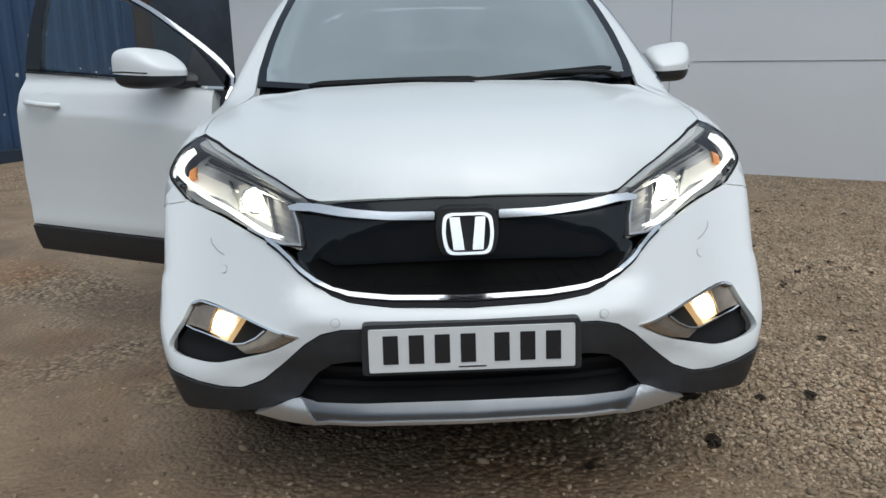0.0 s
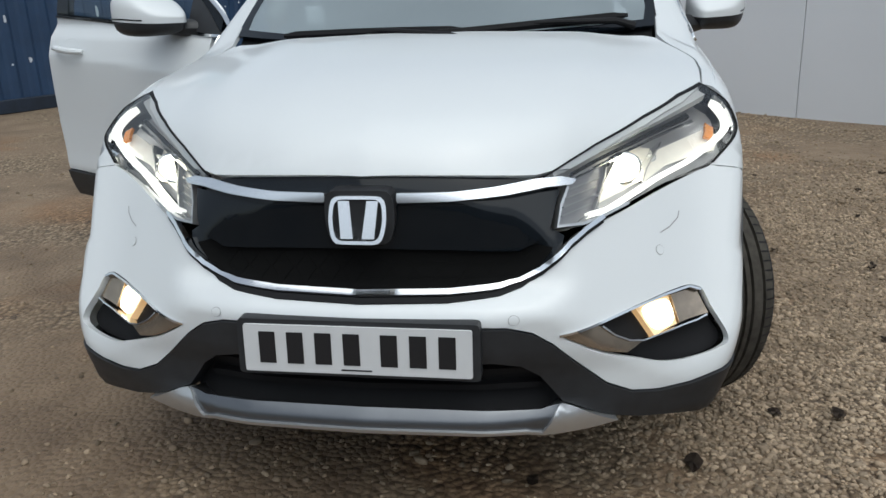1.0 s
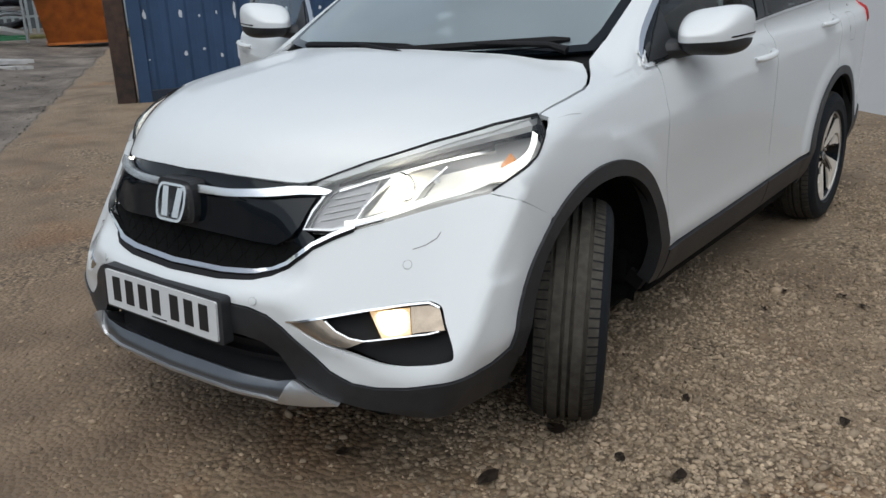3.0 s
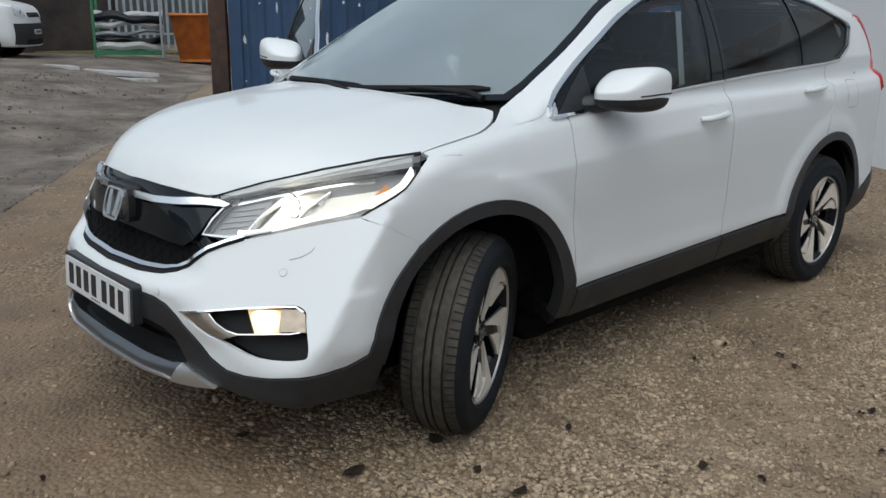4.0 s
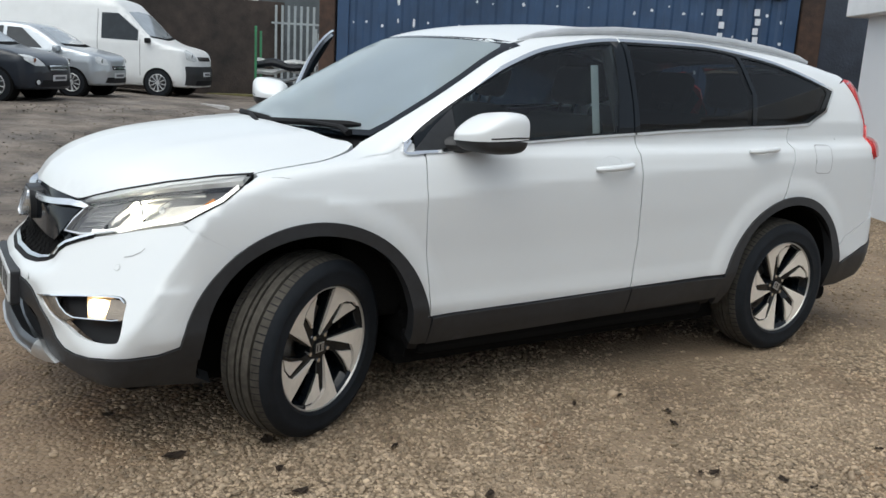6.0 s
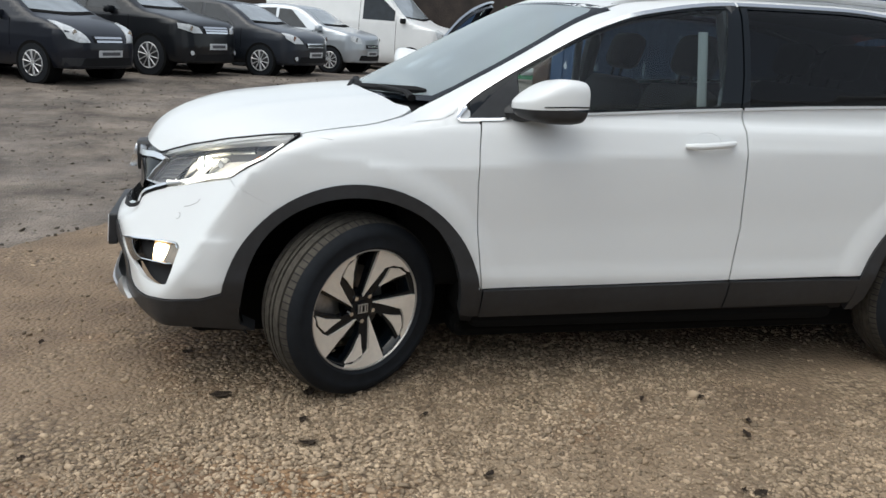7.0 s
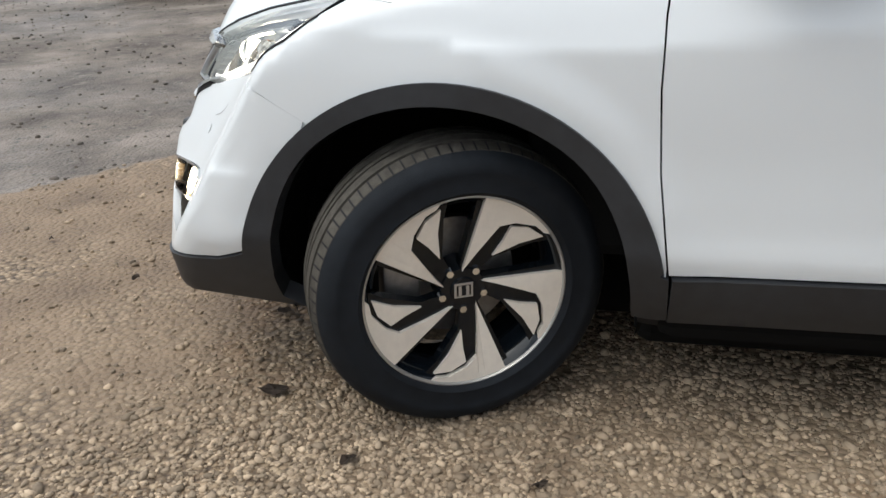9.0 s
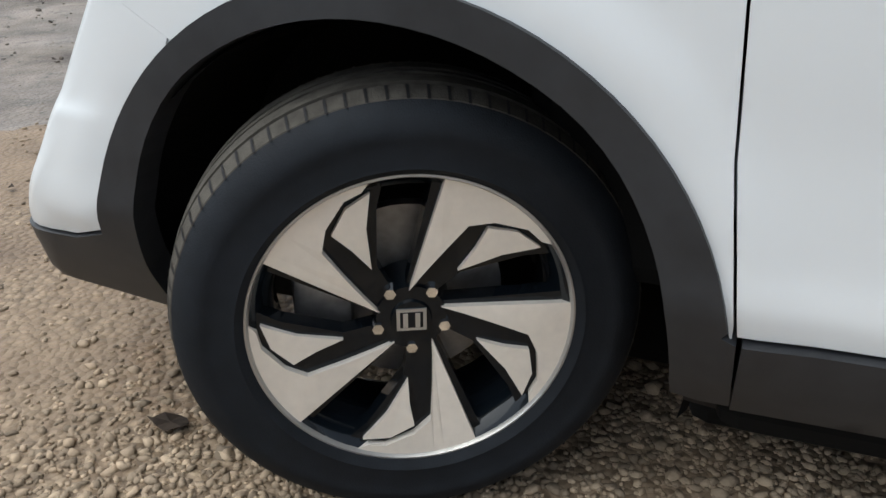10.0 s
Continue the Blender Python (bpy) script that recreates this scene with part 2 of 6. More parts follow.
def soften(poly, r, n=4):
    """Rounds the corners of a closed outline by about r."""
    poly = np.array(poly, float)
    out = []
    for i, p in enumerate(poly):
        a, b = poly[i - 1], poly[(i + 1) % len(poly)]
        la, lb = np.linalg.norm(a - p), np.linalg.norm(b - p)
        ua, ub = (a - p) / max(la, 1e-9), (b - p) / max(lb, 1e-9)
        if ua @ ub < -0.985 or r == 0:
            out.append(p)
            continue
        k = min(r, 0.4 * la, 0.4 * lb)
        s, e = p + ua * k, p + ub * k
        out += [(1 - t) ** 2 * s + 2 * t * (1 - t) * p + t * t * e for t in np.linspace(0, 1, n)]
    return np.array(out)


def dense(poly, h):
    out = []
    for a, b in zip(poly, np.roll(poly, -1, 0)):
        n = max(1, int(np.ceil(np.linalg.norm(b - a) / h)))
        out += [a + (b - a) * k / n for k in range(n)]
    return np.array(out)


def fill(outer, holes, h):
    """Triangles that fill an outline with holes, with inner points about h apart."""
    from mathutils.geometry import delaunay_2d_cdt
    loops = [dense(outer, h)] + [dense(q, h) for q in holes]
    lo, hi = loops[0].min(0), loops[0].max(0)
    gx, gy = np.meshgrid(np.arange(lo[0], hi[0], h), np.arange(lo[1], hi[1], h * 0.866))
    gx = gx + (np.arange(gx.shape[0]) % 2)[:, None] * h / 2
    g = np.stack([gx.ravel(), gy.ravel()], 1)
    keep = inside_poly(g, loops[0]) & (edge_gap(g, loops[0]) > h * 0.45)
    for q in loops[1:]:
        keep &= ~inside_poly(g, q) & (edge_gap(g, q) > h * 0.45)
    pts, edges = [], []
    for q in loops:
        k = len(pts)
        pts += [Vector(v) for v in q]
        edges += [(k + i, k + (i + 1) % len(q)) for i in range(len(q))]
    pts += [Vector(v) for v in g[keep]]
    res = delaunay_2d_cdt(pts, edges, [], 0, 1e-7)
    v = np.array([tuple(p) for p in res[0]])
    tri = np.array([f for f in res[2] if len(f) == 3])
    mid = v[tri].mean(1)
    ok = inside_poly(mid, loops[0])
    for q in loops[1:]:
        ok &= ~inside_poly(mid, q)
    tri = tri[ok]
    a, b, c = v[tri[:, 0]], v[tri[:, 1]], v[tri[:, 2]]
    area = (b[:, 0] - a[:, 0]) * (c[:, 1] - a[:, 1]) - (b[:, 1] - a[:, 1]) * (c[:, 0] - a[:, 0])
    tri = tri[np.abs(area) > 1e-10]
    area = area[np.abs(area) > 1e-10]
    tri[area < 0] = tri[area < 0][:, ::-1]
    return v, tri


PIVOT = 0.35    # the nose is unrolled round an upright line this far behind the front axle
UNROLL = 1.1


def nose_uv(p):
    p = np.asarray(p, float)
    return np.stack([np.arctan2(p[:, 0], PIVOT - p[:, 1]) * UNROLL, p[:, 2]], 1)


VIEWS = {
    "side": (lambda q: np.stack([np.full(len(q), 1.4), q[:, 0], q[:, 1]], 1), lambda q: np.tile((-1.0, 0, 0), (len(q), 1)), 1.4),
    "top": (lambda q: np.stack([q[:, 0], q[:, 1], np.full(len(q), 2.2)], 1), lambda q: np.tile((0, 0, -1.0), (len(q), 1)), 2.0),
    "front": (lambda q: np.stack([q[:, 0], np.full(len(q), -1.4), q[:, 1]], 1), lambda q: np.tile((0, 1.0, 0), (len(q), 1)), 2.6),
    "back": (lambda q: np.stack([q[:, 0], np.full(len(q), 4.4), q[:, 1]], 1), lambda q: np.tile((0, -1.0, 0), (len(q), 1)), 2.0),
    "nose": (lambda q: np.stack([1.7 * np.sin(q[:, 0] / UNROLL), PIVOT - 1.7 * np.cos(q[:, 0] / UNROLL), q[:, 1]], 1),
             lambda q: np.stack([-np.sin(q[:, 0] / UNROLL), np.cos(q[:, 0] / UNROLL), 0 * q[:, 0]], 1), 1.68),
}


def patch_data(fn, view, outer, holes=(), off=0.0, depth=0.012, h=0.03, flat=None):
    """A sheet cut to an outline and laid on the surface fn, raised by off, with a turned-in rim."""
    v, tri = fill(np.array(outer), [np.array(q) for q in holes], h)
    start, way, far = VIEWS[view]
    o, d = start(v), way(v)
    p = cast(fn, o, d, far)
    n = grad(fn, p)
    n[np.sum(n * d, 1) > 0] *= -1
    p = p + n * off
    flipped = np.cross(p[tri[:, 1]] - p[tri[:, 0]], p[tri[:, 2]] - p[tri[:, 0]])
    turn = np.sum(flipped * n[tri[:, 0]], 1) < 0
    tri[turn] = tri[turn][:, ::-1]
    verts, faces, normals = list(p), [list(t) for t in tri], list(n)
    count = {}
    for t in tri:
        for a, b in ((t[0], t[1]), (t[1], t[2]), (t[2], t[0])):
            count[(a, b)] = 1
    if depth:
        for a, b in list(count):
            if (b, a) not in count:
                k = len(verts)
                out = np.cross(p[b] - p[a], n[a])
                out = out / max(np.linalg.norm(out), 1e-9)
                verts += [p[a], p[b], p[b] - n[b] * depth, p[a] - n[a] * depth]
                normals += [out] * 4
                faces.append([k + 1, k, k + 3, k + 2])
    return verts, faces, normals


def flip_x(data):
    v, f, n = data
    return [(-a[0], a[1], a[2]) for a in v], [q[::-1] for q in f], [(-a[0], a[1], a[2]) for a in n]


def joined(datas):
    v, f, n = [], [], []
    for a, b, c in datas:
        k = len(v)
        v += list(a)
        f += [[i + k for i in q] for q in b]
        n += list(c)
    return v, f, n


def sheet(name, data, mat, parent, label=""):
    return mesh_object(name, data[0], data[1], mat, parent, label, True, data[2])


def mirrored(poly):
    """A whole outline from its half at x > 0, which runs from the middle outward and back."""
    poly = np.array(poly, float)
    left = poly[::-1] * (-1, 1)
    return np.concatenate([poly, left[np.abs(left[:, 0]) > 1e-4]])


def outer_arch(a0, a1, n=18):
    """The upper edge of the front arch trim, fuller behind the wheel's top."""
    return [(ARCH_Y + (ARCH_OUT + 0.005 * math.sin(math.pi * min(1, max(0, (a - 10) / 125)))) * math.cos(radians(a)), 0.372 + (ARCH_OUT + 0.005 * math.sin(math.pi * min(1, max(0, (a - 10) / 125)))) * math.sin(radians(a))) for a in np.linspace(a0, a1, n)]


def arc(cy, cz, r, a0, a1, n=18):
    return [(cy + r * math.cos(radians(a)), cz + r * math.sin(radians(a))) for a in np.linspace(a0, a1, n)]


def flowing(pts, n=48):
    """The same line with many points and soft bends."""
    p = np.array(pts, float)
    s = np.concatenate([[0], np.cumsum(np.linalg.norm(np.diff(p, axis=0), axis=1))])
    t = np.linspace(0, s[-1], n)
    return np.stack([curve(s, p[:, 0])(t), curve(s, p[:, 1])(t)], 1)


def ribbon(pts, w):
    """A narrow closed outline along pts, w wide."""
    p = np.array(pts, float)
    d = np.gradient(p, axis=0)
    d = d / np.maximum(np.linalg.norm(d, axis=1, keepdims=True), 1e-9)
    n = np.stack([-d[:, 1], d[:, 0]], 1)
    return np.concatenate([p + n * w / 2, (p - n * w / 2)[::-1]])



# ---- the white car: its body surface ----
# x across, y backwards from the front axle, z up from the ground
AXLE_F, AXLE_R, HUB_Z = 0.0, 2.63, 0.383
ARCH_OUT, ARCH_IN = 0.486, 0.443
ARCH_Y = -0.007

nose_bow = curve([0, 0.26, 0.35, 0.44, 0.6, 0.7, 0.8, 0.84, 0.873, 0.892, 0.905], [0, 0.014, 0.033, 0.060, 0.122, 0.167, 0.225, 0.272, 0.346, 0.48, 0.70])
nose_mid = curve([0.28, 0.33, 0.36, 0.40, 0.46, 0.53, 0.60, 0.630, 0.652, 0.675, 0.75, 0.90, 1.10], [-0.870, -0.922, -0.930, -0.905, -0.908, -0.922, -0.922, -0.908, -0.872, -0.845, -0.822, -0.816, -0.81])
nose_out = curve([0.28, 0.33, 0.38, 0.46, 0.53, 0.635, 0.675, 0.76, 0.80, 0.868, 0.899, 0.942, 0.977, 1.030, 1.10], [-0.870, -0.924, -0.932, -0.916, -0.926, -0.933, -0.908, -0.903, -0.888, -0.842, -0.797, -0.718, -0.648, -0.52, -0.30])
hood_mid = curve([-0.835, -0.806, -0.768, -0.72, -0.645, -0.5, -0.3, -0.1, 0.1, 0.3, 0.6], [0.86, 0.905, 0.96, 1.003, 1.043, 1.088, 1.118, 1.142, 1.158, 1.168, 1.17])
hood_bow = curve([0, 0.2, 0.3, 0.4, 0.5, 0.64, 0.74, 0.8, 0.9], [0, 0.022, 0.05, 0.095, 0.165, 0.26, 0.325, 0.352, 0.38])
belt_rise = curve([-0.9, 0.35, 0.83, 1.24, 1.8, 2.75, 3.6], [-0.02, 0.0, 0.042, 0.066, 0.088, 0.118, 0.13])
side_w = curve([0.26, 0.34, 0.40, 0.455, 0.50, 0.56, 0.66, 0.80, 0.88, 0.915, 0.96, 1.03, 1.09, 1.16], [0.805, 0.852, 0.879, 0.893, 0.9005, 0.8965, 0.8965, 0.9030, 0.9055, 0.9058, 0.8955, 0.875, 0.850, 0.80])
side_plan = curve([-0.9, -0.6, -0.3, -0.1, 0.4, 1.5, 2.6, 3.1, 3.4, 3.6], [-0.048, -0.030, -0.010, 0.0, 0.0, 0.004, 0.0, -0.02, -0.055, -0.12])
tail_y = curve([0.3, 0.45, 0.6, 0.9, 1.1, 1.3, 1.5, 1.65], [3.55, 3.66, 3.68, 3.63, 3.60, 3.53, 3.41, 3.20])
roof_mid = curve([0.75, 0.95, 1.2, 1.6, 2.0, 2.5, 2.9, 3.2], [1.52, 1.582, 1.625, 1.650, 1.652, 1.632, 1.598, 1.55])


def nose(x, z):
    x = np.abs(x)
    return nose_mid(z) + (nose_out(z) - nose_mid(z)) * step(x, 0.33, 0.62) + nose_bow(x) * (1 - 0.15 * step(x, 0.35, 0.6) * step(z, 0.36, 0.46) * (1 - step(z, 0.64, 0.74)))


def hood(x, y):
    x = np.abs(x)
    return hood_mid(y - hood_bow(x)) - 0.05 * (x / 0.8) ** 2.5 + 0.006 * np.exp(-((x - 0.47) / 0.07) ** 2)


def flank(y, z):
    up = np.clip((z - 0.5) / 0.45, 0, 1)
    w = side_w(z - belt_rise(y) * up) + side_plan(y)
    for cy in (AXLE_F, AXLE_R):
        r = np.hypot(y - cy + 0.014, z - 0.372)
        w = w + 0.011 * (1 - step(r, 0.515, 0.60)) * step(z, 0.3, 0.6)
    return w + 0.009 * (1 - step(z, 0.640, 0.672)) * step(-y, 0.40, 0.56) * step(z, 0.40, 0.5)


def low_body(p):
    x, y, z = p[..., 0], p[..., 1], p[..., 2]
    f = smax(nose(x, z) - y, np.abs(x) - flank(y, z), 0.03)
    f = smax(f, (z - hood(x, y)) * 0.95, 0.035)
    f = smax(f, y - tail_y(z) + 0.22 * (np.abs(x) / 0.85) ** 6, 0.08)
    return f


def glass_x(y, z):
    u = np.maximum(z - 1.12 - belt_rise(y), -0.01)
    return 0.842 - 0.36 * u - 0.36 * np.maximum(u, 0) ** 2 - 0.030 * np.clip((y - 1.4) / 1.5, -1, 2) ** 2


def screen_y(x, z):
    return 0.13 + (z - 1.165) * 1.88 + 0.205 * (np.abs(x) / 0.735) ** 2.2


def cabin(p):
    x, y, z = p[..., 0], p[..., 1], p[..., 2]
    f = smax(np.abs(x) - glass_x(y, z), z - roof_mid(y) + 0.055 * (np.abs(x) / 0.6) ** 2.4, 0.06)
    f = smax(f, (screen_y(x, z) - y) * 0.5, 0.035)
    f = smax(f, y - tail_y(z) + 0.20 * (np.abs(x) / 0.75) ** 4, 0.07)
    return smax(f, 0.95 - z, 0.01)


def body(p):
    return smin(low_body(p), cabin(p), 0.025)


def on_nose(pts):
    """Outline points on the nose: (x, z), or (x, y, z) where the flank begins."""
    return nose_uv([(q[0], float(nose(q[0], q[1])), q[1]) if len(q) == 2 else q for q in pts])


def whole(pts):
    return mirrored(on_nose(pts))


def at_side(y, z):
    """The point of the body's flank at this y and height."""
    xs = np.linspace(0.97, 0.5, 471)
    f = body(np.stack([xs, np.full(471, float(y)), np.full(471, float(z))], 1))
    return (float(xs[np.argmax(f < 0)]), float(y), float(z))


car = new("car")
tagged(car, "white family SUV on gravel, headlamps lit, one front door open", "car")
HINGE = Vector((-0.97, 0.44, 0))
OPEN = Matrix.Translation(HINGE) @ Matrix.Rotation(radians(63), 4, "Z") @ Matrix.Translation(-HINGE)


def both(name, data, mat, parent=None, label=""):
    return [sheet(name, d, mat, parent or car, label) for d in (data, flip_x(data))]


# ---- outlines ----
fog_hole = [(0.440, 0.562), (0.53, 0.577), (0.64, 0.592), (0.74, 0.604), (0.81, 0.610), (0.834, 0.599), (0.837, 0.56), (0.845, 0.505), (0.843, 0.478), (0.805, 0.466), (0.74, 0.461),
            (0.685, 0.466), (0.635, 0.482), (0.59, 0.496), (0.54, 0.509), (0.505, 0.526)]
lamp_top = [(0.402, -0.712, 0.888), (0.46, -0.668, 0.912), (0.52, -0.608, 0.937), (0.64, -0.472, 0.978), (0.74, -0.328, 1.008), (0.803, -0.210, 1.024)]
lamp_side = [at_side(-0.262, 0.988), at_side(-0.335, 0.940), at_side(-0.405, 0.898), at_side(-0.446, 0.862)]
lamp_low = [(0.75, 0.826), (0.66, 0.803), (0.585, 0.787)]
lamp_in = [(0.520, 0.779), (0.440, 0.783), (0.455, 0.825), (0.478, 0.860), (0.43, 0.872)]
headlamp_line = lamp_top + lamp_side + lamp_low + lamp_in
seam = [at_side(-0.40, 0.8278), at_side(-0.30, 0.772)]
front_arch = [at_side(y, z) for y, z in outer_arch(128, 169, 10)]
white_low = [at_side(-0.487, 0.455), at_side(-0.56, 0.432), (0.80, 0.420), (0.74, 0.409), (0.67, 0.404), (0.61, 0.410), (0.55, 0.436), (0.48, 0.497), (0.43, 0.545), (0.385, 0.575), (0.33, 0.590), (0.28, 0.593), (0, 0.594)]
trim_line = [(0, 0.651), (0.2, 0.654), (0.31, 0.662), (0.355, 0.673), (0.40, 0.695), (0.47, 0.747), (0.525, 0.768), (0.583, 0.786)]
bumper_line = [(x, z - 0.012) for x, z in trim_line[:-1]] + [(0.585, 0.776), (0.66, 0.792), (0.75, 0.815), at_side(-0.4515, 0.8555)] + seam + front_arch + white_low

# ---- painted panels ----
bumper = sheet("front_bumper", patch_data(body, "nose", whole(bumper_line), [soften(on_nose(fog_hole), 0.02), soften(on_nose(fog_hole) * (-1, 1), 0.02)], 0, 0.02, 0.022), PAINT, car, "white painted front bumper")
lip_z = lambda x: 0.912 - 0.022 * (x / 0.40) ** 2
lip_y = lambda x: float(np.interp(lip_z(x) + 0.05 * (x / 0.8) ** 2.5, [0.86, 0.905, 0.96], [-0.835, -0.806, -0.768]) + hood_bow(x))
hood_line = [(x, lip_y(x)) for x in np.linspace(0, 0.385, 14)] + [(0.402, -0.712), (0.46, -0.672), (0.52, -0.611), (0.64, -0.476), (0.74, -0.334), (0.797, -0.215), (0.806, -0.08), (0.804, 0.03), (0.79, 0.08), (0.765, 0.135), (0.735, 0.18), (0.705, 0.212), (0.67, 0.208), (0.6, 0.172), (0.45, 0.130), (0.25, 0.095), (0, 0.08)]
sheet("bonnet", patch_data(body, "top", mirrored(hood_line), (), 0, 0.03, 0.03), PAINT, car, "white painted bonnet")
fender_line = [(-0.206, 1.016), (-0.08, 1.040), (0.035, 1.046), (0.16, 1.052), (0.25, 1.062), (0.345, 1.078), (0.448, 1.083), (0.440, 0.99), (0.438, 0.85), (0.448, 0.68), (0.474, 0.475)]
fender_line += outer_arch(8, 126, 22) + [(-0.302, 0.7730), (-0.400, 0.8288), (-0.4512, 0.8566), (-0.405, 0.898), (-0.335, 0.94), (-0.262, 0.988)]
wing_top = [(0.802, -0.20), (0.814, -0.08), (0.812, 0.03), (0.798, 0.085), (0.762, 0.163), (0.712, 0.243), (0.712, 0.34), (0.80, 0.37), (0.86, 0.36), (0.875, 0.15), (0.872, -0.10), (0.845, -0.20)]
both("front_wing", joined([patch_data(body, "side", fender_line, (), 0, 0.015, 0.026), patch_data(body, "top", wing_top, (), -0.0015, 0.012, 0.026)]), PAINT)
door_f = [(0.362, 1.089), (0.51, 1.094), (0.83, 1.124), (1.24, 1.152), (1.523, 1.168), (1.533, 1.03), (1.552, 0.70), (1.532, 0.482), (1.0, 0.470), (0.480, 0.461), (0.452, 0.68), (0.442, 0.85), (0.444, 0.99), (0.455, 1.084)][1:]
door_f = [(0.455, 1.091)] + door_f[:-1] + [(0.449, 1.04)]
DOOR_CUT = 102
door_r = [(1.530, 1.169), (1.8, 1.181), (2.2, 1.196), (2.600, 1.207), (2.588, 1.05), (2.560, 0.95)] + arc(AXLE_R, 0.375, ARCH_OUT, DOOR_CUT + 1, 166, 10) + [(1.539, 0.482), (1.559, 0.70), (1.540, 1.03)]
quarter = [(2.607, 1.207), (2.75, 1.217), (2.93, 1.285), (3.02, 1.385), (3.10, 1.43), (3.19, 1.45), (3.28, 1.31), (3.325, 1.22), (3.32, 1.075), (3.345, 1.045), (3.43, 1.055), (3.44, 0.90), (3.40, 0.70), (3.16, 0.62)] + arc(AXLE_R, 0.375, ARCH_OUT, 24, DOOR_CUT - 1, 20) + [(2.567, 0.95), (2.595, 1.05)]
doors = both("front_door", patch_data(body, "side", door_f, (), 0, 0.05, 0.028), PAINT, None, "white painted front door")
flap = soften([(2.765, 1.120), (2.905, 1.118), (2.905, 0.975), (2.765, 0.977)], 0.03)
sheet("fuel_flap_gap", patch_data(body, "side", ribbon(list(flap) + [flap[0]], 0.0028), (), 0.0012, 0, 0.02), SEAL, car, "thin gap round the fuel flap")
back_doors = both("rear_door", patch_data(body, "side", door_r, (), 0, 0.03, 0.03), PAINT)
both("rear_quarter_panel", patch_data(body, "side", quarter, (), 0, 0.015, 0.03), PAINT)


def strip(a, b, fn, n=60, m=8, off=0.0):
    """A sheet between two lines in space, laid on the surface fn."""
    def line(q):
        q = np.array(q, float)
        s = np.concatenate([[0], np.cumsum(np.linalg.norm(np.diff(q, axis=0), axis=1))])
        t = np.linspace(0, s[-1], n)
        return np.stack([curve(s, q[:, i])(t) for i in range(3)], 1)
    p, q = line(a), line(b)
    g = p[:, None] + (q - p)[:, None] * np.linspace(0, 1, m)[None, :, None]
    g = g.reshape(-1, 3)
    for _ in range(12):
        e = 0.002
        d = np.stack([(fn(g + np.eye(3)[i] * e) - fn(g - np.eye(3)[i] * e)) / (2 * e) for i in range(3)], -1)
        g = g - d * (fn(g) / np.maximum((d * d).sum(-1), 0.05))[:, None] * 0.8
    nn = grad(fn, g)
    g = g + nn * off
    f = [[i * m + j, (i + 1) * m + j, (i + 1) * m + j + 1, i * m + j + 1] for i in range(n - 1) for j in range(m - 1)]
    c = np.cross(g[f[0][1]] - g[f[0][0]], g[f[0][2]] - g[f[0][0]])
    if c @ nn[f[0][0]] < 0:
        f = [q[::-1] for q in f]
    return list(g), f, list(nn)


dlo_edge = curve([0.34, 0.40, 0.53, 0.72, 0.90, 1.14, 1.57, 2.05, 2.53, 2.85, 3.04], [1.100, 1.158, 1.243, 1.348, 1.437, 1.516, 1.572, 1.577, 1.530, 1.456, 1.396])
over = lambda y0, y1, n, dz=0.0: [(float(y), float(dlo_edge(y)) + dz) for y in np.linspace(y0, y1, n)]
rail_low = [(float(glass_x(y, z)), y, z) for y, z in [(0.20, 1.085), (0.30, 1.092)] + [(y - 0.008, z + 0.008) for y, z in over(0.345, 3.04, 40)] + [(3.20, 1.475)]]
rail_up = [(0.716, 0.262, 1.140), (0.716, 0.33, 1.172), (0.713, 0.39, 1.205), (0.703, 0.57, 1.30), (0.683, 0.73, 1.395), (0.662, 0.84, 1.458), (0.640, 0.97, 1.53), (0.600, 1.10, 1.565), (0.568, 1.5, 1.606), (0.56, 2.0, 1.61), (0.55, 2.6, 1.585), (0.53, 3.0, 1.555), (0.515, 3.24, 1.53)]
both("roof_pillar", strip(rail_low, rail_up, body, 110, 12), PAINT)
roof_line = [(0, 0.868), (0.3, 0.893), (0.5, 0.930), (0.605, 0.985), (0.60, 1.095), (0.570, 1.5), (0.56, 2.0), (0.55, 2.6), (0.53, 3.0), (0.51, 3.24), (0, 3.33)]
sheet("roof", patch_data(cabin, "top", mirrored(roof_line), (), 0.001, 0.01, 0.05), PAINT, car)
sheet("tailgate", patch_data(body, "back", mirrored([(0, 1.12), (0.62, 1.12), (0.70, 1.0), (0.70, 0.62), (0, 0.60)]), (), 0, 0.02, 0.05), PAINT, car)
sheet("rear_window", patch_data(body, "back", mirrored([(0, 1.52), (0.45, 1.50), (0.60, 1.14), (0, 1.13)]), (), -0.002, 0.01, 0.05), PRIVACY, car)
sheet("rear_bumper", patch_data(body, "back", mirrored([(0, 0.595), (0.72, 0.60), (0.78, 0.55), (0.78, 0.40), (0.6, 0.33), (0, 0.33)]), (), 0.01, 0.03, 0.05), CLAD, car)
both("rear_bumper_corner", patch_data(body, "side", [(3.15, 0.612), (3.39, 0.69), (3.60, 0.72), (3.62, 0.58), (3.36, 0.54), (3.12, 0.47)] + arc(AXLE_R, 0.375, ARCH_OUT, 11, 22, 4), (), 0, 0.015, 0.03), PAINT)
both("rear_corner_cladding", patch_data(body, "side", [(3.12, 0.465), (3.36, 0.535), (3.60, 0.565), (3.55, 0.40), (3.2, 0.33), (3.06, 0.33)], (), 0.008, 0.015, 0.03), CLAD)
tail_lamp = [(3.205, 1.43), (3.275, 1.31), (3.318, 1.22), (3.310, 1.075), (3.335, 1.038), (3.52, 1.06), (3.53, 1.18), (3.45, 1.35), (3.34, 1.46)]
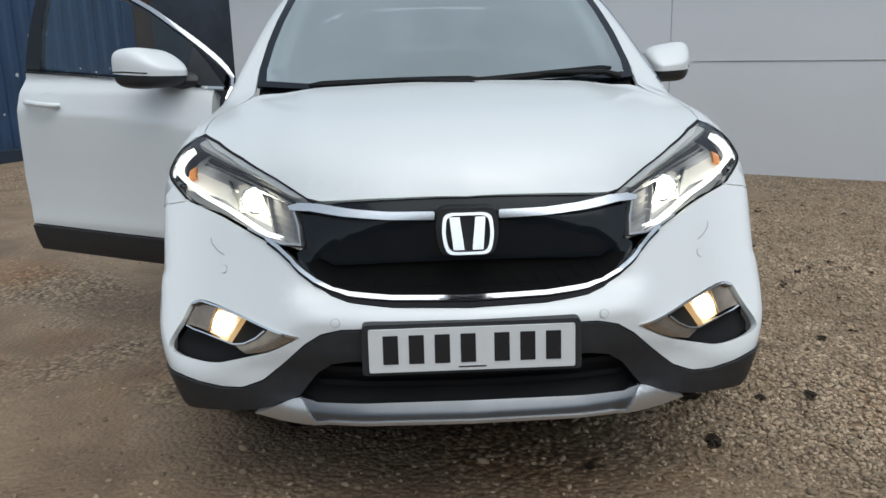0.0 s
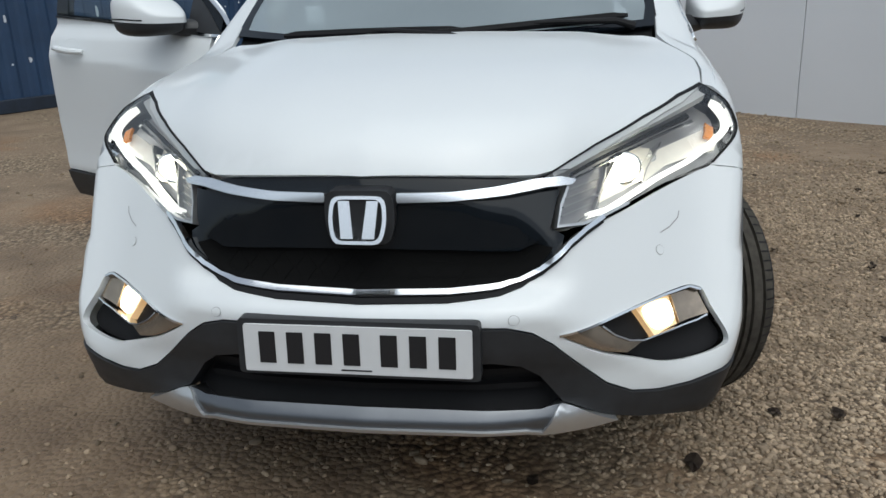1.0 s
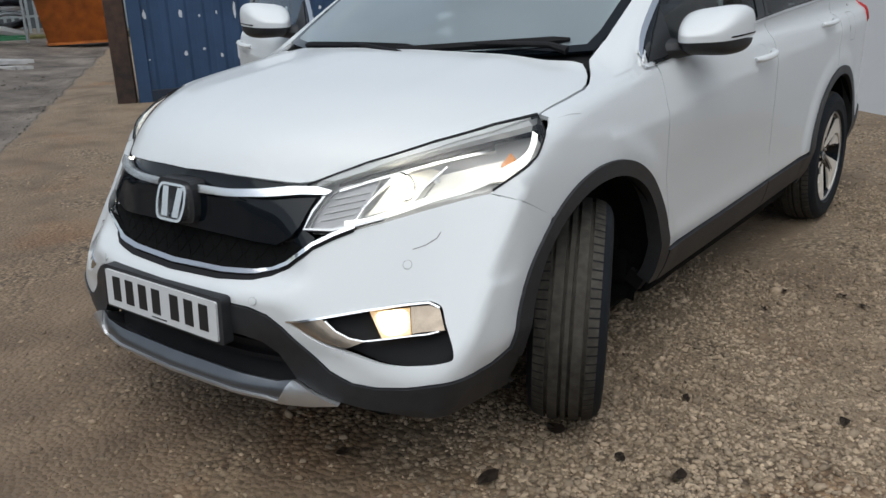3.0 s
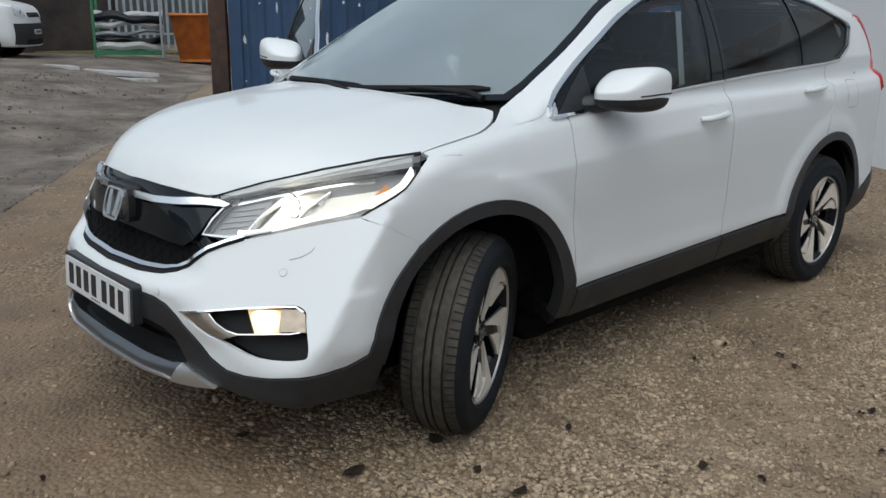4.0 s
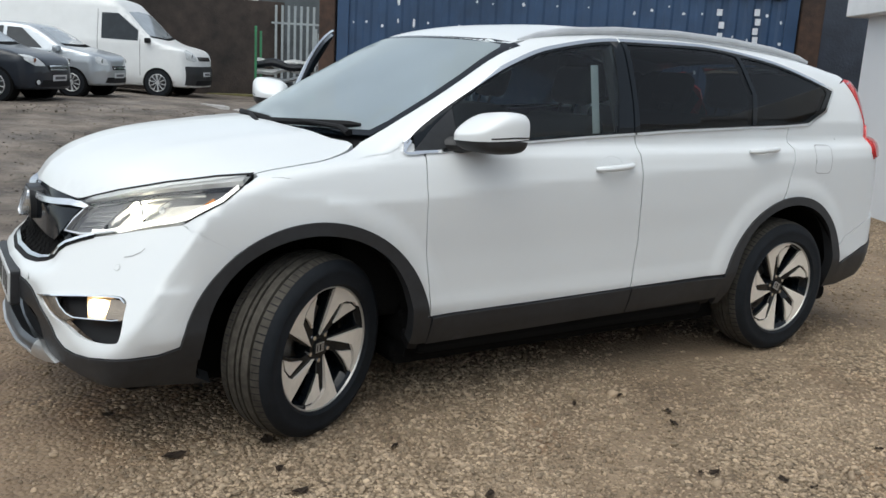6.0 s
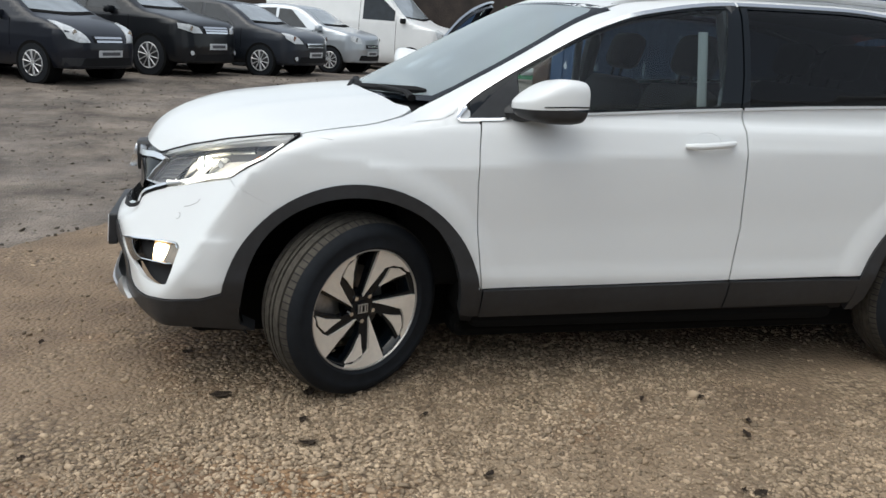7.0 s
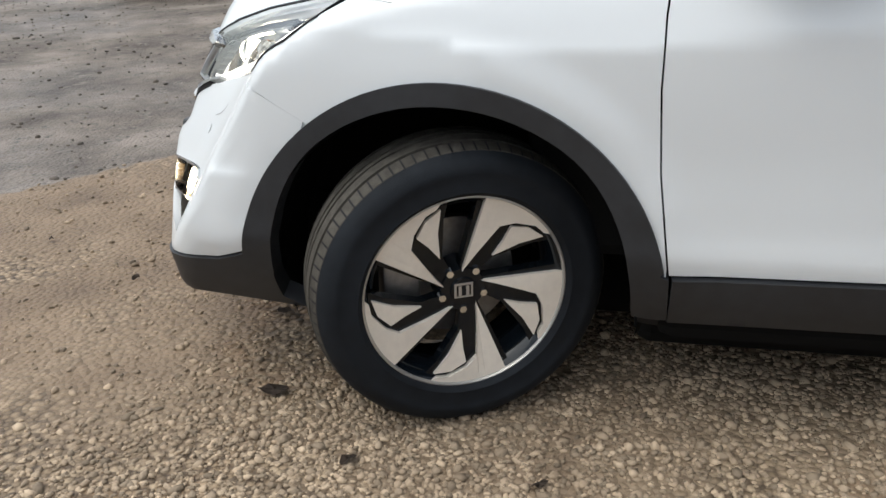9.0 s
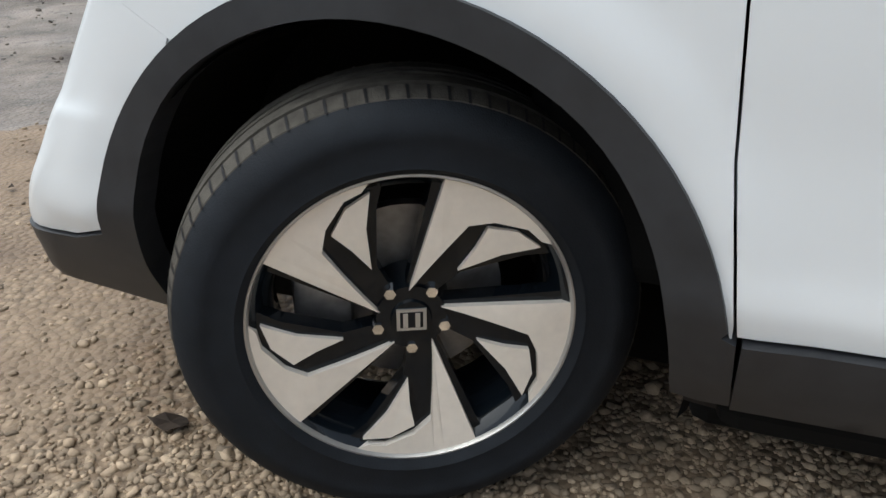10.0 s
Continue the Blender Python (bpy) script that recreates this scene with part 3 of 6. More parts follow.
both("rear_lining", patch_data(body, "side", [(2.98, 1.40), (3.10, 1.48), (3.33, 1.49), (3.47, 1.30), (3.48, 1.0), (3.38, 0.62), (3.10, 0.62)], (), -0.03, 0, 0.06), TRIM)
tail_lamps = both("tail_lamp", patch_data(body, "side", tail_lamp, (), 0.006, 0.02, 0.03), RED, None, "red tail lamp cluster")
for tail, flip in zip(tail_lamps, (lambda d: d, flip_x)):
    sheet("lamp_bulge", flip(patch_data(body, "side", soften([(3.335, 1.215), (3.318, 1.10), (3.34, 1.046), (3.51, 1.068), (3.51, 1.17), (3.47, 1.225)], 0.02), (), 0.013, 0.02, 0.02)), RED, tail, "bulging red lower lens")

both("seam_backing", patch_data(body, "nose", ribbon(on_nose([at_side(-0.444, 0.851), at_side(-0.40, 0.8282), at_side(-0.302, 0.7728), at_side(-0.280, 0.760)]), 0.026), (), -0.0035, 0, 0.02), PAINT)
# ---- dark plastic ----
clad_line = [(x, z - 0.004) for x, z in white_low[::-1][:11]] + [at_side(-0.56, 0.427), at_side(-0.486, 0.450)] + [at_side(y, z) for y, z in arc(ARCH_Y, 0.372, ARCH_IN - 0.026, 172, 187, 5)]
clad_line += [(0.885, -0.435, 0.288), (0.85, -0.54, 0.300), (0.75, 0.322), (0.63, 0.337), (0.572, 0.351), (0.51, 0.374), (0.452, 0.397), (0.43, 0.425), (0.40, 0.465), (0.36, 0.495), (0.30, 0.508), (0, 0.512)]
clad_line[0] = (0, 0.590)
sheet("lower_bumper_cladding", patch_data(body, "nose", whole(clad_line), (), 0.006, 0.05, 0.024), CLAD, car, "dark grey plastic lower bumper")
def inner_arch(cy, cz, a0, a1, n):
    """The wheel opening: a circle whose sides run down nearly upright."""
    out = []
    for a in np.linspace(a0, a1, n):
        t = min(1, max(0, (abs(a - 90) - 35) / 50))
        r = ARCH_IN - 0.030 * t * t * (3 - 2 * t)
        out.append((cy + r * math.cos(radians(a)), cz + r * math.sin(radians(a))))
    return out


arch_line = outer_arch(171, 12, 39) + [(0.462, 0.463), (0.480, 0.454), (0.484, 0.342), (0.445, 0.342), (0.408, 0.350)] + inner_arch(ARCH_Y, 0.372, 0, 176, 40)
rear_arch = arc(AXLE_R, 0.375, ARCH_OUT, 167, 10, 40) + [(3.115, 0.43), (3.06, 0.33)] + inner_arch(AXLE_R, 0.375, 2, 178, 40) + [(2.19, 0.33), (2.15, 0.33)]
both("wheel_arch_trim", patch_data(body, "side", arch_line, (), 0.010, 0.05, 0.022), CLAD)
both("wheel_arch_trim", patch_data(body, "side", rear_arch, (), 0.010, 0.05, 0.022), CLAD)
for i, d in enumerate((lambda q: q, flip_x)):
    sheet("door_cladding", d(patch_data(body, "side", [(0.487, 0.455), (1.0, 0.464), (1.533, 0.476), (1.533, 0.358), (1.0, 0.346), (0.485, 0.338)], (), 0.012, 0.04, 0.03)), CLAD, doors[i], "dark grey door cladding")
    sheet("door_cladding", d(patch_data(body, "side", [(1.540, 0.476), (2.154, 0.478), (2.146, 0.37), (1.540, 0.358)], (), 0.012, 0.04, 0.03)), CLAD, back_doors[i], "dark grey door cladding")
both("sill", patch_data(body, "side", [(0.415, 0.352), (0.487, 0.352), (1.5, 0.368), (2.14, 0.385), (2.145, 0.32), (1.5, 0.30), (0.483, 0.290), (0.425, 0.300)], (), -0.012, 0.06, 0.04), BLACK)
skid_line = [(0, 0.386), (0.2, 0.384), (0.35, 0.380), (0.40, 0.380), (0.448, 0.393), (0.508, 0.371), (0.570, 0.348), (0.50, 0.338), (0.424, 0.334), (0.37, 0.343), (0.2, 0.346), (0, 0.347)]
sheet("skid_plate", patch_data(body, "nose", whole(skid_line), (), 0.014, 0.07, 0.02), SKID, car, "silver skid plate")
sheet("skid_lip", patch_data(body, "nose", ribbon(on_nose([(-x, z) for x, z in ((0.415, 0.337), (0.37, 0.345), (0.2, 0.349))] + [(0, 0.350)] + [(0.2, 0.349), (0.37, 0.345), (0.415, 0.337)]), 0.007), (), 0.020, 0.02, 0.015), SATIN, car)
for s in (1, -1):
    tip = on_nose([(0.448, 0.394), (0.508, 0.372), (0.571, 0.349), (0.50, 0.339), (0.426, 0.335), (0.400, 0.340)]) * (s, 1)
    sheet("skid_tip", patch_data(body, "nose", tip, (), 0.021, 0.03, 0.015), SATIN, car, "bright silver corner of the skid plate")
sheet("lower_intake", patch_data(body, "nose", whole([(0, 0.52), (0.36, 0.51), (0.46, 0.43), (0.47, 0.37), (0, 0.37)]), (), -0.05, 0.0, 0.03), BLACK, car)
for z in (0.425, 0.462):
    sheet("intake_bar", patch_data(body, "nose", whole([(0, z + 0.007), (0.41, z + 0.007), (0.40, z - 0.007), (0, z - 0.007)]), (), -0.028, 0.02, 0.02), BLACK, car)

for s in (1, -1):
    bm = bmesh.new()
    g = [[bm.verts.new((s * x, y + 0.03 * k, z)) for x, y in ((0.60, -0.47), (0.70, -0.455), (0.78, -0.435), (0.82, -0.415))] for k, z in ((0, 0.36), (0.3, 0.31), (0.8, 0.272))]
    for p, q in zip(g, g[1:]):
        for k in range(3):
            bm.faces.new((p[k], p[k + 1], q[k + 1], q[k]))
    bmesh.ops.solidify(bm, geom=bm.faces[:], thickness=0.006)
    part("air_deflector", bm, BLACK, car, "black rubber deflector", True)

# ---- grille ----
grille_line = [(0, 0.916), (0.2, 0.908), (0.33, 0.898), (0.41, 0.884), (0.44, 0.872), (0.466, 0.860), (0.445, 0.825), (0.432, 0.785), (0.47, 0.765), (0.455, 0.740), (0.398, 0.690), (0.352, 0.668), (0.31, 0.660), (0, 0.650)]
sheet("grille", patch_data(body, "nose", whole(grille_line), (), -0.014, 0.02, 0.02), GLOSS, car, "gloss black grille panel")
shelf = [(0, 0.845), (0.25, 0.842), (0.40, 0.856), (0.456, 0.857), (0.440, 0.825), (0.425, 0.79), (0.40, 0.762), (0.35, 0.735), (0.2, 0.742), (0, 0.745)]
sheet("grille_bar", patch_data(body, "nose", whole(shelf), (), 0.004, 0.02, 0.02), GLOSS, car)
wing = [(0.082, 0.871), (0.2, 0.870), (0.30, 0.874), (0.39, 0.882), (0.455, 0.881), (0.497, 0.870), (0.485, 0.861), (0.42, 0.863), (0.32, 0.856), (0.2, 0.852), (0.082, 0.852)]
for s in (1, -1):
    sheet("chrome_grille_wing", patch_data(body, "nose", soften(on_nose(wing) * (s, 1), 0.004), (), 0.016, 0.025, 0.012), WINGCHROME, car, "bright chrome grille wing")


full_trim = [(-x, z) for x, z in trim_line[:0:-1]] + trim_line
sheet("chrome_grille_trim", patch_data(body, "nose", ribbon(on_nose(full_trim), 0.0095), (), 0.010, 0.02, 0.012), CHROME, car, "chrome lower grille trim")
sheet("grille_trim_channel", patch_data(body, "nose", ribbon(on_nose([(x, z - 0.0095) for x, z in full_trim]), 0.008), (), 0.003, 0.02, 0.012), BLACK, car)
sheet("mesh_backing", patch_data(body, "nose", whole([(0, 0.742), (0.2, 0.739), (0.35, 0.732), (0.39, 0.748), (0.43, 0.742), (0.398, 0.702), (0.352, 0.676), (0.31, 0.668), (0, 0.658)]), (), -0.011, 0.0, 0.02), DEEP, car, "black space behind the mesh")
cells = []
for row in range(3):
    z = 0.671 + row * 0.028
    for k in range(-9, 10):
        x = (k + 0.5 * (row % 2)) * 0.058
        if abs(x) > (0.30, 0.355, 0.395)[row]:
            continue
        ring = lambda s: np.array([(x + s * a, z + s * b) for a, b in ((0.028, 0), (0.017, 0.0135), (-0.017, 0.0135), (-0.028, 0), (-0.017, -0.0135), (0.017, -0.0135))])
        cells.append(patch_data(body, "nose", on_nose(ring(1.0)), [on_nose(ring(0.86))], -0.0092, 0.004, 0.02))
sheet("honeycomb_mesh", joined(cells), DEEP, car)


def plate_shape(name, outline, y0, y1, mat, parent, label="", bend=lambda x, z: 0.0, hole=None):
    """An upright flat piece between y0 and y1 in the front of the car."""
    v, tri = fill(np.array(outline, float), [np.array(hole, float)] if hole is not None else [], 0.05)
    n = len(v)
    verts = [(x, y0 + 0.024 + bend(x, z), z) for x, z in v] + [(x, y1 + 0.024 + bend(x, z), z) for x, z in v]
    faces = [list(t) for t in tri] + [[i + n for i in t[::-1]] for t in tri]
    have = {(t[i], t[(i + 1) % 3]) for t in tri for i in range(3)}
    faces += [[b, a, a + n, b + n] for a, b in have if (b, a) not in have]
    return mesh_object(name, verts, faces, mat, parent, label, False)


badge = [(-0.062, 0.874), (0.062, 0.874), (0.067, 0.82), (0.056, 0.772), (-0.056, 0.772), (-0.067, 0.82)]
grow = lambda q, s, cz: [(x * s, cz + (z - cz) * s) for x, z in q]
base = plate_shape("badge_housing", soften(grow(badge, 1.22, 0.823), 0.025), -0.866, -0.80, CLAD, car, "dark badge housing")
lean_back = lambda x, z: (z - 0.823) * 0.32
plate_shape("badge_ring", soften(badge, 0.022), -0.887, -0.856, WINGCHROME, base, "chrome badge outline", lean_back, soften(grow(badge, 0.86, 0.823), 0.02))
for s in (1, -1):
    bar = [(0.020, 0.863), (0.046, 0.863), (0.038, 0.783), (0.010, 0.783)]
    plate_shape("badge_bar", [(x * s, z) for x, z in bar], -0.884, -0.856, WINGCHROME, base, "", lean_back)

# ---- number plate: its characters are plain bars ----
lean_plate = lambda x, z: (0.602 - z) * -0.06
holder = plate_shape("plate_holder", soften([(-0.276, 0.613), (0.276, 0.613), (0.278, 0.482), (-0.278, 0.482)], 0.012), -0.962, -0.930, CLAD, car, "dark plate holder", lean_plate)
plate_shape("number_plate", soften([(-0.26, 0.602), (0.26, 0.602), (0.26, 0.491), (-0.26, 0.491)], 0.006), -0.968, -0.9615, PLATE, holder, "white plate with black bars", lean_plate)
for i, x in enumerate((-0.195, -0.130, -0.065, 0.0, 0.085, 0.150, 0.215)):
    x -= 0.01
    plate_shape("plate_bar", [(x - 0.019, 0.586), (x + 0.019, 0.586), (x + 0.019, 0.512), (x - 0.019, 0.512)], -0.9695, -0.9675, INK, holder, "", lean_plate)
plate_shape("maker_bar", [(-0.035, 0.502), (0.035, 0.502), (0.035, 0.499), (-0.035, 0.499)], -0.9695, -0.9675, INK, holder, "", lean_plate)

# ---- parking sensors and washer covers ----
for s in (1, -1):
    for x, z in ((0.345, 0.606), (0.735, 0.693)):
        c = np.linspace(0, 2 * math.pi, 17)[:-1]
        uv = on_nose([(x, z)])[0] * (s, 1)
        sheet("parking_sensor", patch_data(body, "nose", np.stack([uv[0] + 0.0100 * np.cos(c), uv[1] + 0.0100 * np.sin(c)], 1), (), 0.002, 0.004, 0.02), PAINT, bumper)
        sheet("sensor_ring", patch_data(body, "nose", np.stack([uv[0] + 0.0112 * np.cos(c), uv[1] + 0.0112 * np.sin(c)], 1), [np.stack([uv[0] + 0.0097 * np.cos(c), uv[1] + 0.0097 * np.sin(c)], 1)], 0.0008, 0, 0.02), SEAL, bumper)
    wash = on_nose([(0.742, 0.728), (0.772, 0.736), (0.800, 0.752), (0.808, 0.766)]) * (s, 1)
    sheet("washer_cover_gap", patch_data(body, "nose", ribbon(wash, 0.0025), (), 0.0012, 0, 0.02), SEAL, bumper)

# ---- headlamps ----
for s in (1, -1):
    uv = lambda q: on_nose(q) * (s, 1)
    lamp = sheet("headlamp", patch_data(body, "nose", uv(headlamp_line), (), -0.070, 0, 0.02), HOUSING, car, "lit headlamp with a white running-light strip")
    top_inner = [(0.425, -0.70, 0.884), (0.47, -0.66, 0.899), (0.52, -0.608, 0.917), (0.64, -0.475, 0.958), (0.735, -0.34, 0.988), (0.793, -0.24, 1.006)]
    rim = [at_side(-0.272, 0.993), at_side(-0.343, 0.950), at_side(-0.413, 0.908), at_side(-0.460, 0.877), (0.75, 0.842), (0.66, 0.814), (0.60, 0.799), (0.55, 0.796)]
    sheet("light_guide", patch_data(body, "nose", ribbon(uv([(x, y, z + 0.008) for x, y, z in top_inner]), 0.013), (), -0.007, 0.02, 0.012), MILKY, lamp, "pale unlit light guide")
    sheet("running_light", patch_data(body, "nose", ribbon(flowing(uv(rim)), 0.0110), (), -0.007, 0.02, 0.012), DRL, lamp, "white glowing light strip")
    sheet("top_rail", patch_data(body, "nose", ribbon(uv([(x, y, z + 0.022) for x, y, z in top_inner]), 0.005), (), -0.004, 0.01, 0.012), CHROME, lamp)
    inner_bowl = [(0.449, 0.788), (0.52, 0.785), (0.574, 0.802), (0.606, 0.875), (0.598, 0.900), (0.515, 0.884), (0.486, 0.862), (0.462, 0.825)]
    sheet("inner_reflector", patch_data(body, "nose", uv(inner_bowl), (), -0.030, 0.01, 0.015), LAMPSILVER, lamp, "smoky grey inner reflector")
    for a, b in (((0.475, 0.806), (0.572, 0.820)), ((0.482, 0.823), (0.580, 0.837)), ((0.490, 0.840), (0.586, 0.854)), ((0.500, 0.857), (0.592, 0.871))):
        sheet("reflector_fin", patch_data(body, "nose", ribbon(uv([a, b]), 0.003), (), -0.022, 0.010, 0.012), HOUSING, lamp)
    sheet("inner_frame", patch_data(body, "nose", ribbon(uv(inner_bowl + inner_bowl[:1]), 0.004), (), -0.016, 0.02, 0.012), HOUSING, lamp)
    under = [(x, y, z - 0.012) for x, y, z in top_inner[1:-1]]
    sheet("dark_slot", patch_data(body, "nose", ribbon(uv(under), 0.008), (), -0.014, 0.012, 0.012), BLACK, lamp)
    sheet("chrome_bezel", patch_data(body, "nose", ribbon(uv([(x, y, z - 0.012) for x, y, z in under]), 0.006), (), -0.016, 0.010, 0.012), CHROME, lamp)
    sheet("centre_reflector", patch_data(body, "nose", uv([(0.600, 0.818), (0.735, 0.850), (0.745, 0.925), (0.70, 0.935), (0.632, 0.905)]), (), -0.052, 0.0, 0.015), BOWL, lamp, "bright bowl round the projector")
    for q, w in (([(0.578, 0.803), (0.592, 0.835), (0.628, 0.900)], 0.005), ([(0.722, 0.846), (0.732, 0.872), (0.752, 0.925)], 0.004)):
        sheet("lamp_divider", patch_data(body, "nose", ribbon(uv(q), w), (), -0.016, 0.035, 0.012), CHROME, lamp)
    sheet("outer_reflector", patch_data(body, "nose", uv([(0.742, 0.846), (0.805, 0.875), (0.818, -0.40, 0.90), (0.81, -0.34, 0.94), (0.765, -0.33, 0.955), (0.752, 0.91)]), (), -0.040, 0.01, 0.015), BOWL, lamp)
    sheet("side_reflector", patch_data(body, "nose", uv([(0.778, -0.378, 0.930), (0.795, -0.374, 0.922), (0.804, -0.346, 0.948), (0.786, -0.341, 0.960)]), (), -0.022, 0.01, 0.015), AMBER, lamp, "amber side reflector")
    bm = bmesh.new()
    c = cast(body, *[a(np.array([uv([(0.668, 0.868)])[0]])) for a in VIEWS["nose"][:2]], 1.68)[0]
    facing = Vector((s * 0.35, -1, 0)).normalized()
    ring = [Vector(c) - facing * 0.040 + Vector((0.041 * math.cos(a), 0, 0.036 * math.sin(a))) for a in np.linspace(0, 2 * math.pi, 33)]
    tube(bm, ring, 0.005, 8)
    part("projector_shroud", bm, CHROME, lamp, "chrome projector ring", True)
    bm = bmesh.new()
    bmesh.ops.create_uvsphere(bm, u_segments=24, v_segments=12, radius=0.033, matrix=Matrix.Translation(Vector(c) - facing * 0.044))
    part("projector_lens", bm, BEAM, lamp, "glowing projector lens", True)
    bm = bmesh.new()
    c = cast(body, *[a(np.array([uv([(0.762, 0.882)])[0]])) for a in VIEWS["nose"][:2]], 1.68)[0]
    facing = Vector((s * 0.7, -1, 0)).normalized()
    bmesh.ops.create_uvsphere(bm, u_segments=20, v_segments=10, radius=0.011, matrix=Matrix.Translation(Vector(c) - facing * 0.036))
    part("outer_lamp_bulb", bm, MILKY, lamp, "clear outer bulb", True)
    cover = sheet("lens_cover", patch_data(body, "nose", uv(headlamp_line), (), 0.001, 0.05, 0.02), CLEAR, lamp, "clear headlamp lens")
    cover.visible_shadow = False
    sheet("lamp_seal", patch_data(body, "nose", ribbon(uv(lamp_top + lamp_side), 0.0045), (), 0.0022, 0.01, 0.012), BLACK, lamp)
    sheet("lens_edge", patch_data(body, "nose", ribbon(uv(lamp_low[1:] + lamp_in[:4]), 0.006), (), 0.009, 0.02, 0.012), SATIN, lamp)

# ---- fog lamps ----
for s in (1, -1):
    uv = lambda q: on_nose(q) * (s, 1)
    fog = sheet("fog_lamp", patch_data(body, "nose", soften(uv(fog_hole), 0.02), (), -0.04, 0, 0.02), BLACK, car, "lit fog lamp in a black recess with a silver surround")
    sheet("silver_blade", patch_data(body, "nose", uv([(0.448, 0.560), (0.54, 0.573), (0.556, 0.560), (0.585, 0.538), (0.645, 0.520), (0.60, 0.503), (0.55, 0.513), (0.51, 0.528)]), (), -0.004, 0.03, 0.015), WARMCHROME, fog, "grey satin blade")
    sheet("surround_line", patch_data(body, "nose", ribbon(uv([(0.443, 0.563), (0.53, 0.575), (0.64, 0.589), (0.74, 0.600), (0.808, 0.605), (0.829, 0.594)]), 0.0050), (), 0.004, 0.03, 0.012), CHROME, fog, "chrome surround line")
    sheet("lower_chrome_line", patch_data(body, "nose", ribbon(uv([(0.548, 0.569), (0.575, 0.546), (0.610, 0.528), (0.645, 0.521), (0.72, 0.526), (0.80, 0.534), (0.824, 0.541)]), 0.0032), (), 0.002, 0.03, 0.012), CHROME, fog, "thin chrome line under the lamp")
    # chrome panel; the lamp's warm reflection is put into its brown colour
    sheet("end_panel", patch_data(body, "nose", uv([(0.763, 0.597), (0.808, 0.600), (0.828, 0.592), (0.833, 0.545), (0.79, 0.540), (0.763, 0.536)]), (), -0.012, 0.02, 0.015), WARMCHROME, fog, "chrome reflector tinted with the fog lamp's warm glow")
    sheet("lamp_glass", patch_data(body, "nose", uv([(0.658, 0.588), (0.760, 0.596), (0.760, 0.535), (0.690, 0.524)]), (), -0.018, 0.02, 0.015), FOG, fog, "glowing warm fog lamp")
    hot = soften(uv([(0.668, 0.586), (0.756, 0.593), (0.756, 0.540), (0.694, 0.530)]), 0.022)
    sheet("fog_bulb", patch_data(body, "nose", hot, (), -0.013, 0.01, 0.01), FOGCORE, fog, "glowing fog lamp bulb")

# ---- side glass, trims, mirrors, handles ----
both("pillar_foot", patch_data(body, "side", [(0.335, 1.105), (0.342, 1.074), (0.444, 1.079), (0.452, 1.110), (0.40, 1.135)], (), -0.003, 0, 0.02), PAINT)
both("chrome_corner", patch_data(body, "side", ribbon([(0.398, 1.140), (0.372, 1.112), (0.362, 1.099), (0.372, 1.091), (0.41, 1.092), (0.449, 1.0945)], 0.009), (), 0.008, 0.012, 0.01), CHROME, None, "chrome corner of the window line")
glass_f = [(0.60, 1.118), (0.83, 1.140), (1.24, 1.168), (1.425, 1.179), (1.47, 1.36), (1.508, 1.554)] + over(1.46, 0.60, 14, -0.013)
glass_r = [(1.555, 1.186), (1.8, 1.197), (2.2, 1.210), (2.315, 1.214), (2.36, 1.363), (2.318, 1.539)] + over(2.25, 1.60, 7, -0.013)
glass_q = [(2.345, 1.216), (2.55, 1.222), (2.74, 1.236), (2.89, 1.295), (2.985, 1.386)] + over(2.96, 2.40, 6, -0.013) + [(2.348, 1.536), (2.392, 1.363)]
